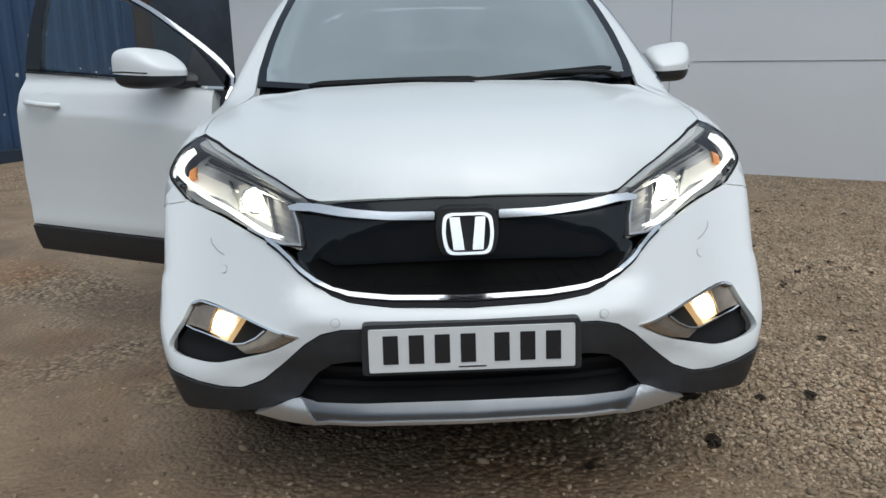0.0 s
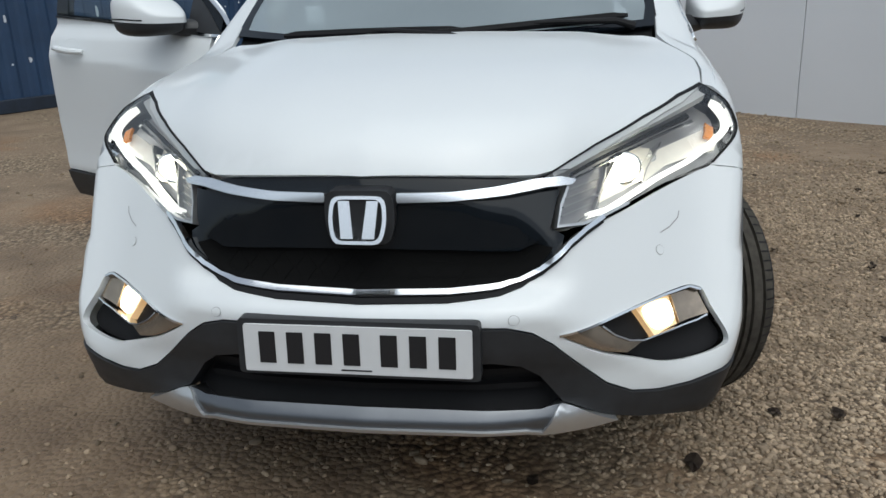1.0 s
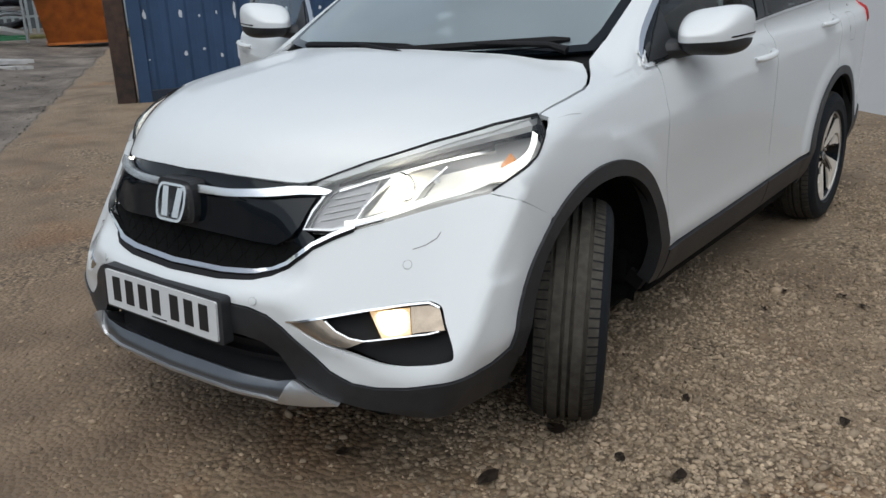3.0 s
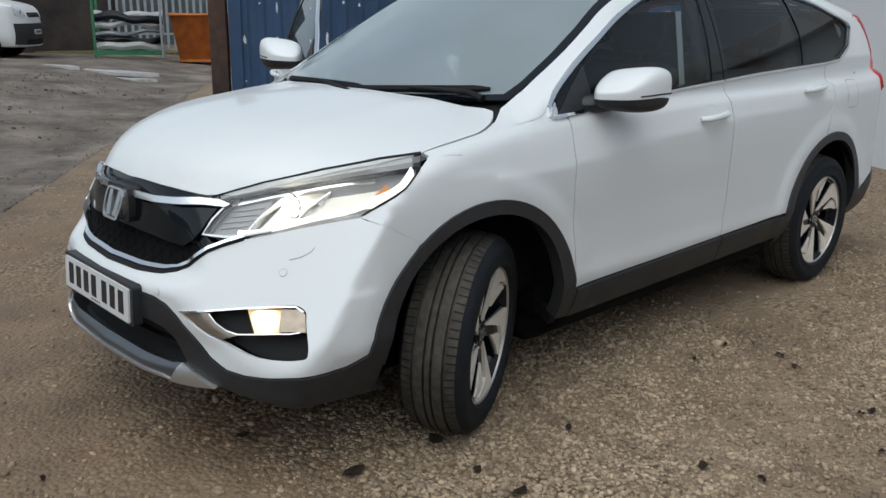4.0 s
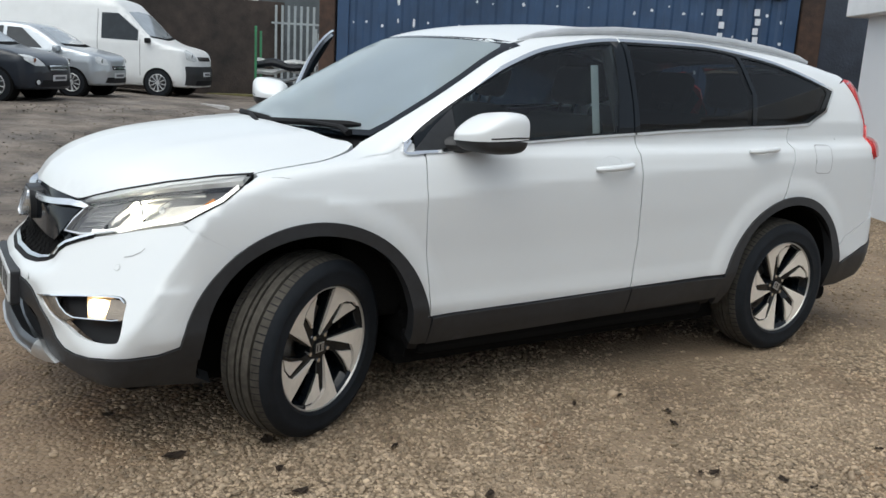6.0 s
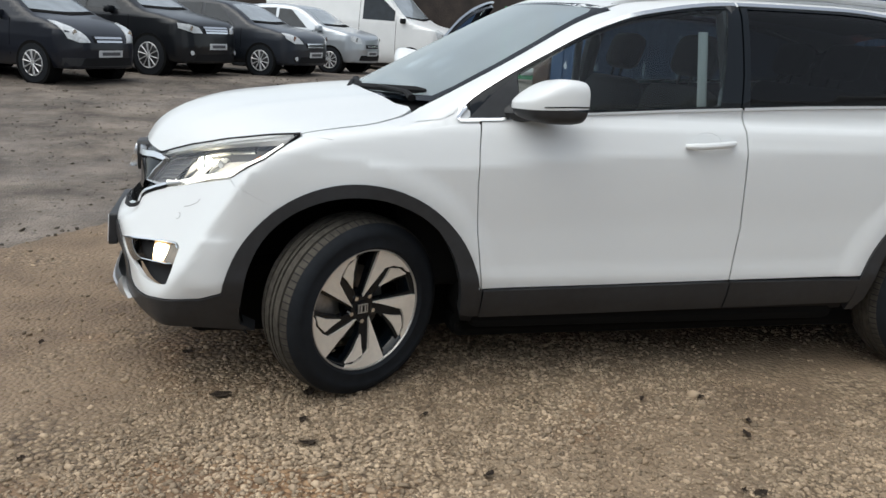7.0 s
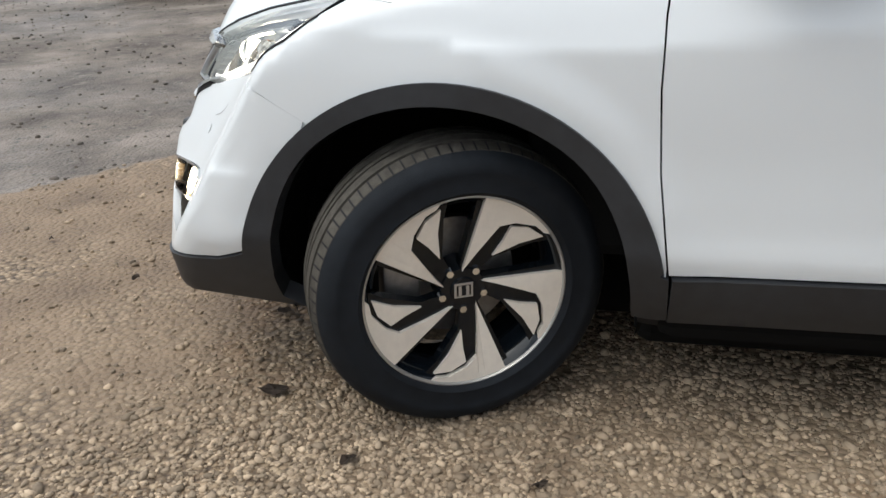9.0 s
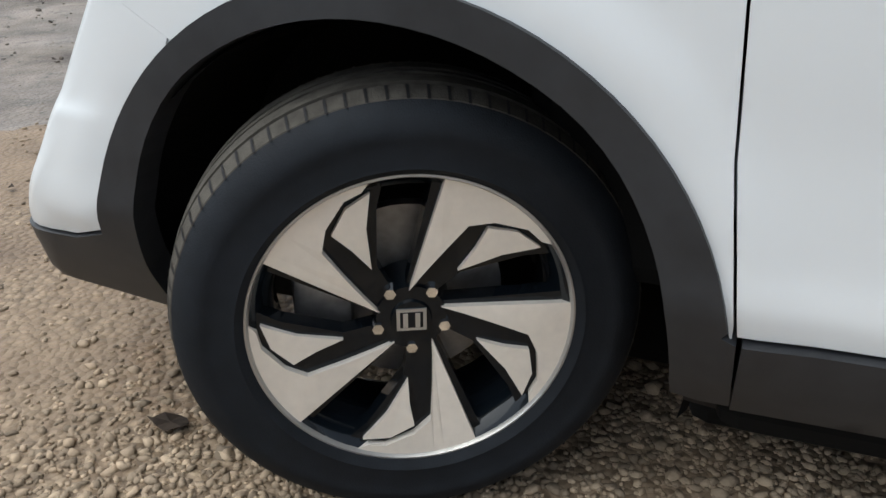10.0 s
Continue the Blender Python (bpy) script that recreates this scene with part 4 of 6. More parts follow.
for i, s in enumerate((1, -1)):
    side = (lambda d: d) if s > 0 else flip_x
    door, rear = doors[i], back_doors[i]
    front_frame = [(0.412, 1.1005), (0.51, 1.106), (0.83, 1.134), (1.24, 1.162), (1.515, 1.176), (1.535, 1.30)] + over(1.565, 0.412, 24, -0.006)
    rear_frame = [(1.522, 1.178), (1.8, 1.192), (2.2, 1.206), (2.55, 1.216), (2.75, 1.228), (2.92, 1.292)] + over(3.025, 1.573, 26, -0.006) + [(1.542, 1.30)]
    sheet("window_surround", side(patch_data(body, "side", front_frame, [glass_f], 0.002, 0.03, 0.03)), GLOSS, door, "black window surround")
    pane = sheet("window_glass", side(patch_data(body, "side", glass_f, (), -0.002, 0, 0.04)), WINDOW, door, "clear side glass")
    pane.visible_shadow = False
    sheet("window_surround", side(patch_data(body, "side", rear_frame, [glass_r, glass_q], 0.002, 0.03, 0.03)), GLOSS, rear)
    sheet("window_glass", side(patch_data(body, "side", glass_r, (), -0.002, 0, 0.04)), PRIVACY, rear, "dark tinted side glass")
    sheet("quarter_glass", side(patch_data(body, "side", glass_q, (), -0.002, 0, 0.04)), PRIVACY, car, "dark tinted quarter glass")
    low_f = [(0.405, 1.0955), (0.51, 1.099), (0.83, 1.129), (1.24, 1.157), (1.52, 1.1715)]
    low_r = [(1.53, 1.172), (1.8, 1.187), (2.2, 1.201), (2.55, 1.211), (2.76, 1.223), (2.93, 1.288), (3.035, 1.393)]
    sheet("chrome_belt_strip", side(patch_data(body, "side", ribbon(low_f, 0.010), (), 0.008, 0.012, 0.02)), CHROME, door, "chrome belt strip")
    sheet("chrome_belt_strip", side(patch_data(body, "side", ribbon(low_r, 0.011), (), 0.008, 0.012, 0.02)), CHROME, rear, "chrome belt strip")
    sheet("chrome_window_line", side(patch_data(body, "side", ribbon([(0.365, 1.098)] + over(0.375, 1.555, 30, 0.001), 0.013), (), 0.007, 0.012, 0.02)), CHROME, door if s < 0 else car, "chrome window line")
    sheet("chrome_window_line", side(patch_data(body, "side", ribbon(over(1.565, 3.035, 30, 0.001), 0.013), (), 0.007, 0.012, 0.02)), CHROME, car, "chrome window line")
    # inside of the door
    sheet("door_lining", side(patch_data(body, "side", [(0.50, 1.09), (0.83, 1.118), (1.24, 1.146), (1.48, 1.157), (1.51, 0.70), (1.49, 0.50), (0.54, 0.49), (0.49, 0.8)], (), -0.07, 0.0, 0.05)), TRIM, door)
    sheet("door_lining", side(patch_data(body, "side", [(1.58, 1.16), (2.2, 1.19), (2.5, 1.20), (2.48, 1.05), (2.36, 0.90), (2.2, 0.75), (2.1, 0.5), (1.58, 0.50)], (), -0.06, 0.0, 0.05)), TRIM, rear)
    # handles
    for who, y0, y1, z0, z1, handle_parent in (("f", 1.265, 1.475, 1.026, 1.042, door), ("r", 2.245, 2.455, 1.094, 1.108, rear)):
        bm = bmesh.new()
        pts = []
        for k in range(9):
            t = k / 8
            y, z = y0 + (y1 - y0) * t, z0 + (z1 - z0) * t
            pts.append((s * (float(flank(y, z)) + 0.006 + 0.030 * math.sin(math.pi * min(1, max(0, t)) ) ** 0.5), y, z))
        tube(bm, pts, [0.011] + [0.0155] * 7 + [0.011], 10, 0.85)
        part("door_handle", bm, PAINT, handle_parent, "white door handle", True)
        cup = [(y0 + (y1 - y0) * 0.45 + 0.062 * math.cos(a), (z0 + z1) / 2 + 0.008 + 0.038 * math.sin(a)) for a in np.linspace(0, 2 * math.pi, 25)[:-1]]
        def dented(p, cy=y0 + (y1 - y0) * 0.45, cz=(z0 + z1) / 2 + 0.008):
            r = ((p[..., 1] - cy) / 0.062) ** 2 + ((p[..., 2] - cz) / 0.038) ** 2
            return body(p) + 0.014 * np.clip(1 - r, 0, 1)
        sheet("handle_cup", side(patch_data(dented, "side", cup, (), 0.0007, 0, 0.008)), PAINT, handle_parent)
    # mirror
    bm = bmesh.new()
    bmesh.ops.create_uvsphere(bm, u_segments=36, v_segments=24, radius=1.0)
    sq = lambda v, e: math.copysign(abs(v) ** e, v)

    def mirror_skin(x, y, z, k=1.0):
        """The mirror's rounded shape from a unit ball."""
        x, y, z = sq(x, 0.55), sq(y, 0.62), sq(z, 0.58)
        taper = 1 - 0.18 * (0.5 - 0.5 * x)
        slim = 1 - 0.26 * max(0, -y) ** 1.3
        px, pz = 0.948 + 0.106 * x * (1 - 0.25 * max(0, -y)), 1.188 + 0.086 * z * taper * slim - 0.012 * (0.5 - 0.5 * x) - 0.012 * max(0, -y) - 0.040 * max(0, -y) ** 1.5 * max(0, z)
        py = 0.682 + 0.120 * min(y, 0.6) + 0.035 * x + max(y - 0.6, 0) * 0.05
        return (s * (0.948 + (px - 0.948) * k), 0.70 + (py - 0.70) * k, pz)

    lower = bmesh.new()
    for which, b in (("cap", bm), ("shell", lower)):
        if which == "shell":
            bmesh.ops.create_uvsphere(b, u_segments=36, v_segments=24, radius=1.0)
        for v in b.verts:
            v.co = mirror_skin(*v.co, 0.975 if which == "shell" else 1.0)
        cut = bmesh.ops.bisect_plane(b, geom=b.verts[:] + b.edges[:] + b.faces[:], plane_co=(0, 0.69, 1.160), plane_no=(0, 0.06, 1 if which == "shell" else -1), clear_outer=True)
        bmesh.ops.holes_fill(b, edges=[e for e in b.edges if e.is_boundary])
    mirror = part("door_mirror", bm, PAINT, door if s < 0 else door, "white door mirror with a black base", True)
    part("mirror_base", lower, CLAD, door, "black mirror base", True)
    bm = bmesh.new()
    tube(bm, [(s * 0.79, 0.575, 1.126), (s * 0.85, 0.615, 1.128), (s * 0.90, 0.65, 1.135)], [0.060, 0.050, 0.042], 14, 0.66)
    part("mirror_arm", bm, CLAD, door, "", True)
    bm = bmesh.new()
    level = -0.05
    tube(bm, [mirror_skin(math.sqrt(1 - level ** 2) * math.cos(t), math.sqrt(1 - level ** 2) * math.sin(t), level, 1.002) for t in np.linspace(radians(-35), radians(42), 16)], 0.0028, 6)
    part("mirror_repeater", bm, GLOSS, door, "thin indicator strip")
    sail = [(0.405, 1.102), (0.51, 1.108), (0.60, 1.117), (0.596, 1.262), (0.50, 1.19)]
    sheet("mirror_sail", side(patch_data(body, "side", sail, (), 0.005, 0.01, 0.03)), CLAD, door)
    # roof rail
    bm = bmesh.new()
    rail = [(0.585, 1.04, 1.545), (0.580, 1.14, 1.572), (0.576, 1.30, 1.600), (0.572, 1.6, 1.622), (0.567, 2.0, 1.630), (0.560, 2.4, 1.618), (0.550, 2.75, 1.592), (0.538, 2.98, 1.562), (0.53, 3.08, 1.544)]
    tube(bm, [(s * x, y, z) for x, y, z in rail], [0.010, 0.018] + [0.021] * 5 + [0.019, 0.010], 10, 0.9)
    tube(bm, [(s * (x + 0.004), y, z - 0.022) for x, y, z in rail[1:-1]], 0.013, 6)
    part("roof_rail", bm, WHEELTRIM, car, "satin silver roof rail", True)
doors[1].matrix_local = Matrix.Translation((0, 0, 0.035)) @ OPEN

# ---- windscreen, cowl and wipers ----
screen_line = [(0, 1.556), (0.3, 1.553), (0.5, 1.547), (0.612, 1.535), (0.645, 1.522), (0.661, 1.456), (0.681, 1.393), (0.702, 1.299), (0.712, 1.202), (0.706, 1.148), (0.6, 1.143), (0.3, 1.133), (0, 1.130)]
screen_in = [(0, 1.546), (0.3, 1.543), (0.5, 1.536), (0.58, 1.526), (0.606, 1.512), (0.626, 1.456), (0.648, 1.393), (0.670, 1.299), (0.680, 1.205), (0.672, 1.166), (0.5, 1.156), (0.25, 1.148), (0, 1.146)]
sheet("windscreen_border", patch_data(cabin, "front", mirrored(screen_line), [mirrored(screen_in)], 0.001, 0.01, 0.03), GLOSS, car, "black windscreen border")
pane = sheet("windscreen", patch_data(cabin, "front", mirrored(screen_in), (), 0.0, 0, 0.05), SCREEN, car, "clear windscreen")
pane.visible_shadow = False
bm = bmesh.new()
g = [[bm.verts.new((x, float(screen_y(x, 1.16)) + dy - (0.02 if dy < 0 else 0), z - 0.05 * (abs(x) / 0.7) ** 3 * (dy < -0.02))) for x in np.linspace(-0.70, 0.70, 41)] for dy, z in ((-0.10, 1.118), (-0.06, 1.124), (-0.05, 1.108), (-0.01, 1.110), (0.005, 1.138))]
for a, b in zip(g, g[1:]):
    for k in range(40):
        bm.faces.new((a[k], a[k + 1], b[k + 1], b[k]))
part("cowl_panel", bm, BLACK, car, "black plastic cowl")
for x0, x1, z0, z1 in ((0.00, 0.62, 1.150, 1.182), (-0.50, 0.12, 1.152, 1.160)):
    bm = bmesh.new()
    on_glass = lambda x, z, off: (x, float(screen_y(x, z)) - off, z)
    zs = [z0 + (z1 - z0) * t ** 1.6 + 0.006 * math.sin(math.pi * t) for t in np.linspace(0, 1, 14)]
    tube(bm, [on_glass(x, z, 0.018) for x, z in zip(np.linspace(x0, x1, 14), zs)], [0.005] + [0.012] * 12 + [0.005], 6, 1.3)
    wiper = part("wiper_blade", bm, BLACK, car, "black wiper blade", True)
    bm = bmesh.new()
    px = x1 + 0.02
    tube(bm, [on_glass(px, z1 - 0.03, 0.03), on_glass(px - 0.06, z1 - 0.012, 0.045), on_glass((px + x0) / 2 + 0.08, zs[8] + 0.004, 0.042), on_glass((x0 + x1) / 2, zs[7] + 0.006, 0.030)], [0.018, 0.013, 0.010, 0.008], 8, 0.8)
    part("wiper_arm", bm, BLACK, wiper, "", True)

# ---- wheels ----
RIM = 0.2375


def ring_of(profile, n, mat, name, parent, label="", smooth=True):
    """A ring turned round the x axis from (x, radius) pairs."""
    verts, faces = [], []
    m = len(profile)
    for k in range(n):
        a = 2 * math.pi * k / n
        verts += [(x, r * math.sin(a), r * math.cos(a)) for x, r in profile]
    for k in range(n):
        for j in range(m - 1):
            p, q = k * m, ((k + 1) % n) * m
            faces.append((p + j, p + j + 1, q + j + 1, q + j))
    ob = mesh_object(name, verts, faces, mat, parent, label, smooth)
    ob.data.set_sharp_from_angle(angle=radians(40))
    return ob


def spokes(name, pts, x0, x1, dish, mat, parent, label=""):
    """Five solid plates from one flat outline, given as (radius, degrees)."""
    for k in range(5):
        bm = bmesh.new()
        top, bot = [], []
        for r, a in pts:
            t = radians(a + 72 * k)
            y, z = r * RIM * math.sin(t), r * RIM * math.cos(t)
            d = dish * (1 - r) ** 1.5
            top.append(bm.verts.new((x1 - d, y, z)))
            bot.append(bm.verts.new((x0 - d, y, z)))
        bm.faces.new(top)
        for i in range(len(pts)):
            j = (i + 1) % len(pts)
            bm.faces.new((top[i], bot[i], bot[j], top[j]))
        bmesh.ops.triangulate(bm, faces=[f for f in bm.faces if len(f.verts) > 4])
        part(name, bm, mat, parent, label)


def build_wheel():
    """Hub at the origin, outer face towards +x."""
    w = new("wheel")
    w.parent = car
    tyre = ring_of([(-0.10, 0.238), (-0.112, 0.284), (-0.106, 0.322), (-0.092, 0.338)], 72, RUBBER, "tyre", w, "black road tyre")
    ring_of([(0.088, 0.338), (0.103, 0.325), (0.111, 0.307), (0.1135, 0.295), (0.1115, 0.290), (0.1125, 0.278), (0.110, 0.256), (0.1115, 0.251), (0.107, 0.246), (0.098, 0.240), (0.09, 0.232)], 96, RUBBER, "sidewall", tyre, "clean black sidewall")
    prof = []
    for x0, x1 in ((-0.092, -0.056), (-0.047, -0.016), (-0.008, 0.008), (0.016, 0.047), (0.056, 0.088)):
        drop = lambda x: 0.352 - 0.014 * (abs(x) / 0.092) ** 3
        prof += [(x0, 0.338), (x0 + 0.001, drop(x0)), (x1 - 0.001, drop(x1)), (x1, 0.338)]
    ring_of(prof, 96, TREAD, "tread", tyre, "dusty ribbed tread")
    verts, faces = [], []
    fall = lambda x: 0.3528 - 0.014 * (abs(x) / 0.092) ** 3
    for k in range(80):
        for sgn, shift in ((1, 0.0), (-1, 0.5)):
            a = 2 * math.pi * (k + shift) / 80
            for x in (0.058, 0.075, 0.0905):
                for da in (-0.006, 0.006):
                    verts.append((sgn * x, fall(x) * math.sin(a + da), fall(x) * math.cos(a + da)))
            q = len(verts) - 6
            faces += [(q, q + 1, q + 3, q + 2), (q + 2, q + 3, q + 5, q + 4)]
    tagged(mesh_object("shoulder_tread", verts, faces, BLACK, tyre, "", False), kind="stuff")
    rim = ring_of([(-0.09, 0.226), (-0.06, 0.206), (0.03, 0.202), (0.075, 0.217), (0.088, 0.229), (0.092, 0.233)], 72, GLOSS, "rim", w, "five-spoke alloy rim, machined silver over gloss black")
    ring_of([(0.088, 0.2315), (0.095, 0.2335), (0.0990, 0.2360), (0.0985, 0.2390), (0.095, 0.2405), (0.089, 0.2395)], 96, LIP, "rim_lip", rim, "dark rim edge")
    outer = [(0.985, a) for a in np.linspace(11.6, 58.5, 12)]
    spokes("spoke_base", [(0.16, -16), (0.985, 8.0)] + [(0.985, a) for a in np.linspace(14, 63.5, 10)] + [(0.80, 58), (0.43, 44), (0.17, 40)], 0.052, 0.082, 0.030, GLOSS, rim)
    spokes("machined_blade", [(0.20, -3.0), (0.985, 11.6)] + outer[1:] + [(0.938, 55), (0.925, 48), (0.83, 36), (0.735, 27.2), (0.50, 21.5), (0.33, 13.0)], 0.072, 0.0935, 0.032, MACHINED, rim, "machined silver blade")
    spokes("machined_wedge", [(0.44, 40.0), (0.62, 38.2), (0.775, 35.8), (0.87, 46.5), (0.915, 57.5), (0.70, 50.5)], 0.070, 0.090, 0.030, MACHINED, rim, "machined silver wedge")
    bm = bmesh.new()
    disc(bm, (0.0, 0, 0), (1, 0, 0), 0.062, 0.052, 0.066, 30)
    part("hub", bm, GLOSS, rim, "", True)
    bm = bmesh.new()
    disc(bm, (0.066, 0, 0), (1, 0, 0), 0.031, 0.029, 0.005, 30)
    cap = part("centre_cap", bm, GLOSS, rim, "black centre cap with a silver emblem", True)
    bm = bmesh.new()
    rbox(bm, 0.071, 0.0735, -0.022, 0.022, -0.018, 0.018, 0.0, 1)
    part("emblem", bm, SATIN, rim)
    bm = bmesh.new()
    rbox(bm, 0.0735, 0.0745, -0.017, 0.017, -0.013, 0.013, 0.0, 1)
    part("emblem_inlay", bm, BLACK, rim)
    for y in (-0.009, 0.009):
        bm = bmesh.new()
        rbox(bm, 0.0745, 0.0755, y - 0.0035, y + 0.0035, -0.012, 0.012, 0.0, 1)
        part("emblem_bar", bm, SATIN, rim)
    for k in range(5):
        a = radians(36 + 72 * k)
        bm = bmesh.new()
        disc(bm, (0.050, 0.052 * math.sin(a), 0.052 * math.cos(a)), (1, 0, 0), 0.0105, 0.009, 0.020, 6)
        part("wheel_nut", bm, CHROME, rim)
    bm = bmesh.new()
    disc(bm, (-0.035, 0, 0), (1, 0, 0), 0.148, 0.148, 0.022, 40)
    part("brake_disc", bm, BRAKE, w, "steel brake disc", True)
    bm = bmesh.new()
    rbox(bm, -0.055, 0.012, -0.175, -0.085, -0.075, 0.075, 0.012, 2)
    part("brake_caliper", bm, BRAKE, w, "", True)
    return w


wheel = build_wheel()
STEER = 27.0
spots = ((0.790, 0.0, STEER, 0, 2.8), (0.795, AXLE_R, 0, 25, 0), (-0.790, 0.0, 180 + STEER, 10, 0), (-0.795, AXLE_R, 180, 50, 0))
for i, (x, y, turn, roll, camber) in enumerate(spots):
    m = pose(x, y, HUB_Z - (0.003 if y == 0 else 0.006), 0, 0, turn) @ pose(0, 0, 0, 0, camber, 0) @ pose(0, 0, 0, -roll, 0, 0)
    if i == 0:
        wheel.matrix_local = m
        first = wheel
    else:
        w = copy_thing(first, m)

# ---- wheel wells, underbody, cabin ----
for cy in (AXLE_F, AXLE_R):
    for s in (1, -1):
        bm = bmesh.new()
        n = 28
        a = [[bm.verts.new((s * (x - (x > 0.8) * 0.085 * min(1, max(0, 0.30 - math.sin(t)) / 0.28)), cy - 0.006 + r * math.cos(t), 0.372 + r * math.sin(t))) for t in np.linspace(radians(-14), radians(186), n)] for x, r in ((0.895, 0.437), (0.86, 0.45), (0.52, 0.45), (0.50, 0.05))]
        for p, q in zip(a, a[1:]):
            for k in range(n - 1):
                bm.faces.new((p[k], p[k + 1], q[k + 1], q[k]))
        part("wheel_well", bm, DEEP, car)
for q in ((-0.40, 0.40, -0.68, 0.35, 0.30, 0.84), (-0.84, 0.84, 0.46, 2.12, 0.27, 0.40), (-0.72, 0.72, 0.42, 3.3, 0.19, 0.30), (-0.78, -0.56, 0.42, 0.47, 0.31, 0.45), (0.56, 0.78, 0.42, 0.47, 0.31, 0.45), (-0.55, 0.55, -0.62, 0.46, 0.18, 0.5), (-0.50, 0.50, 0.3, 3.45, 0.25, 0.42), (-0.80, 0.80, 3.10, 3.45, 0.36, 0.95), (-0.74, 0.74, 0.16, 0.46, 0.42, 1.08), (-0.56, 0.56, -0.66, -0.46, 0.34, 0.70)):
    bm = bmesh.new()
    rbox(bm, *q, 0.04)
    part("underbody_panel", bm, DEEP, car)
bm = bmesh.new()
for s in (1, -1):
    tube(bm, [(s * 0.80, 1.515, 0.45), (s * 0.795, 1.515, 1.15), (s * 0.70, 1.52, 1.40), (s * 0.62, 1.53, 1.55)], 0.045, 8)
part("centre_pillar_lining", bm, TRIM, car)
for s in (1, -1):
    bm = bmesh.new()
    tube(bm, [(s * 0.655, 0.48, 1.19), (s * 0.625, 0.72, 1.34), (s * 0.59, 0.93, 1.46), (s * 0.57, 1.05, 1.52)], 0.03, 8, 0.6)
    part("pillar_lining", bm, PALE, car)
    bm = bmesh.new()
    tube(bm, [(s * 0.735, 1.44, 0.75), (s * 0.70, 1.43, 1.15), (s * 0.655, 1.42, 1.46)], 0.022, 6, 0.35)
    part("seat_belt", bm, PALE, car, "pale grey seat belt webbing")
sheet("headlining", patch_data(cabin, "top", mirrored([(0, 0.98), (0.3, 1.02), (0.52, 1.12), (0.53, 3.0), (0, 3.1)]), (), -0.04, 0, 0.08), PALE, car)
bm = bmesh.new()
xs = np.linspace(-0.70, 0.70, 29)
rows = [[bm.verts.new((x, y + 0.18 * (abs(x) / 0.7) ** 2, z + (0.03 if x < -0.1 else 0) * (1 if 0 < j < 4 else 0))) for x in xs] for j, (y, z) in enumerate(((0.25, 1.08), (0.45, 1.12), (0.62, 1.13), (0.72, 1.08), (0.74, 0.95), (0.66, 0.60)))]
for a, b in zip(rows, rows[1:]):
    for k in range(28):
        bm.faces.new((a[k], a[k + 1], b[k + 1], b[k]))
part("dashboard", bm, TRIM, car, "dark dashboard", True)
bm = bmesh.new()
rbox(bm, -0.845, -0.755, 1.462, 1.502, 0.50, 1.20, 0.012)
part("door_jamb", bm, PAINT, car, "white painted jamb in the open doorway")
bm = bmesh.new()
turn = Matrix.Translation((-0.36, 0.86, 1.02)) @ Matrix.Rotation(radians(65), 4, "X")
ring = [turn @ Vector((0.185 * math.cos(a), 0.185 * math.sin(a), 0)) for a in np.linspace(0, 2 * math.pi, 33)]
tube(bm, ring, 0.016, 8)
for a in (0, math.pi, -math.pi / 2):
    tube(bm, [turn @ Vector((0, 0, -0.02)), turn @ Vector((0.18 * math.cos(a), 0.18 * math.sin(a), 0))], 0.018, 6)
part("steering_wheel", bm, TRIM, car, "", True)


def build_seat(cx, cy, wide):
    bm = bmesh.new()
    rbox(bm, cx - wide / 2, cx + wide / 2, cy, cy + 0.52, 0.55, 0.72, 0.05, 3)
    lean = Matrix.Translation((cx, cy + 0.46, 0.66)) @ Matrix.Rotation(radians(-18), 4, "X")
    rbox(bm, -wide / 2, wide / 2, -0.06, 0.09, 0, 0.60, 0.06, 3, lean)
    s = part("seat", bm, SEATS, car, "dark cloth seat", True)
    heads = (0,) if wide < 0.7 else (-0.42, 0, 0.42)
    for hx in heads:
        bm = bmesh.new()
        rbox(bm, hx - 0.13, hx + 0.13, -0.05, 0.06, 0.645, 0.83, 0.05, 3, lean)
        tube(bm, [lean @ Vector((hx - 0.05, 0, 0.55)), lean @ Vector((hx - 0.05, 0, 0.68))], 0.008, 6)
        tube(bm, [lean @ Vector((hx + 0.05, 0, 0.55)), lean @ Vector((hx + 0.05, 0, 0.68))], 0.008, 6)
        part("headrest", bm, SEATS, s, "", True)


build_seat(0.36, 0.87, 0.50)
build_seat(-0.36, 0.87, 0.50)
build_seat(0.0, 1.92, 1.26)


# ---- the yard: one ground sheet ----
EDGE = lambda x, y: (y + 0.72 * x + 2.80) / 1.232      # over 0 on the gravel pad, below on the old yard
WALL = lambda x, y: (6.44 - 0.677 * x - y) / 1.208      # how far in front of the white wall


def lumps(x, y):
    return 0.010 * np.sin(1.7 * x + 0.6 * y + 1) * np.sin(1.3 * y - 0.5 * x) + 0.006 * np.sin(4.1 * x - 2.2 * y) * np.sin(3.3 * y + 1.7 * x + 2)


def ground_z(x, y):
    x, y = np.asarray(x, float), np.asarray(y, float)
    yard = 0.035 * np.clip(-x - 3.0, 0, 10) * (1 - 0.45 * step(y, 1.5, 7)) * step(-EDGE(x, y), 0.0, 3.0)
    pad = 0.029 + lumps(x, y) + 0.03 * step(0.9 - WALL(x, y), 0, 0.9)
    drop = -0.025 + 1.6 * lumps(x * 0.7, y * 0.7)
    return yard + np.where(EDGE(x, y) > 0, pad, drop + (pad - drop) * step(EDGE(x, y), -0.12, 0.0))


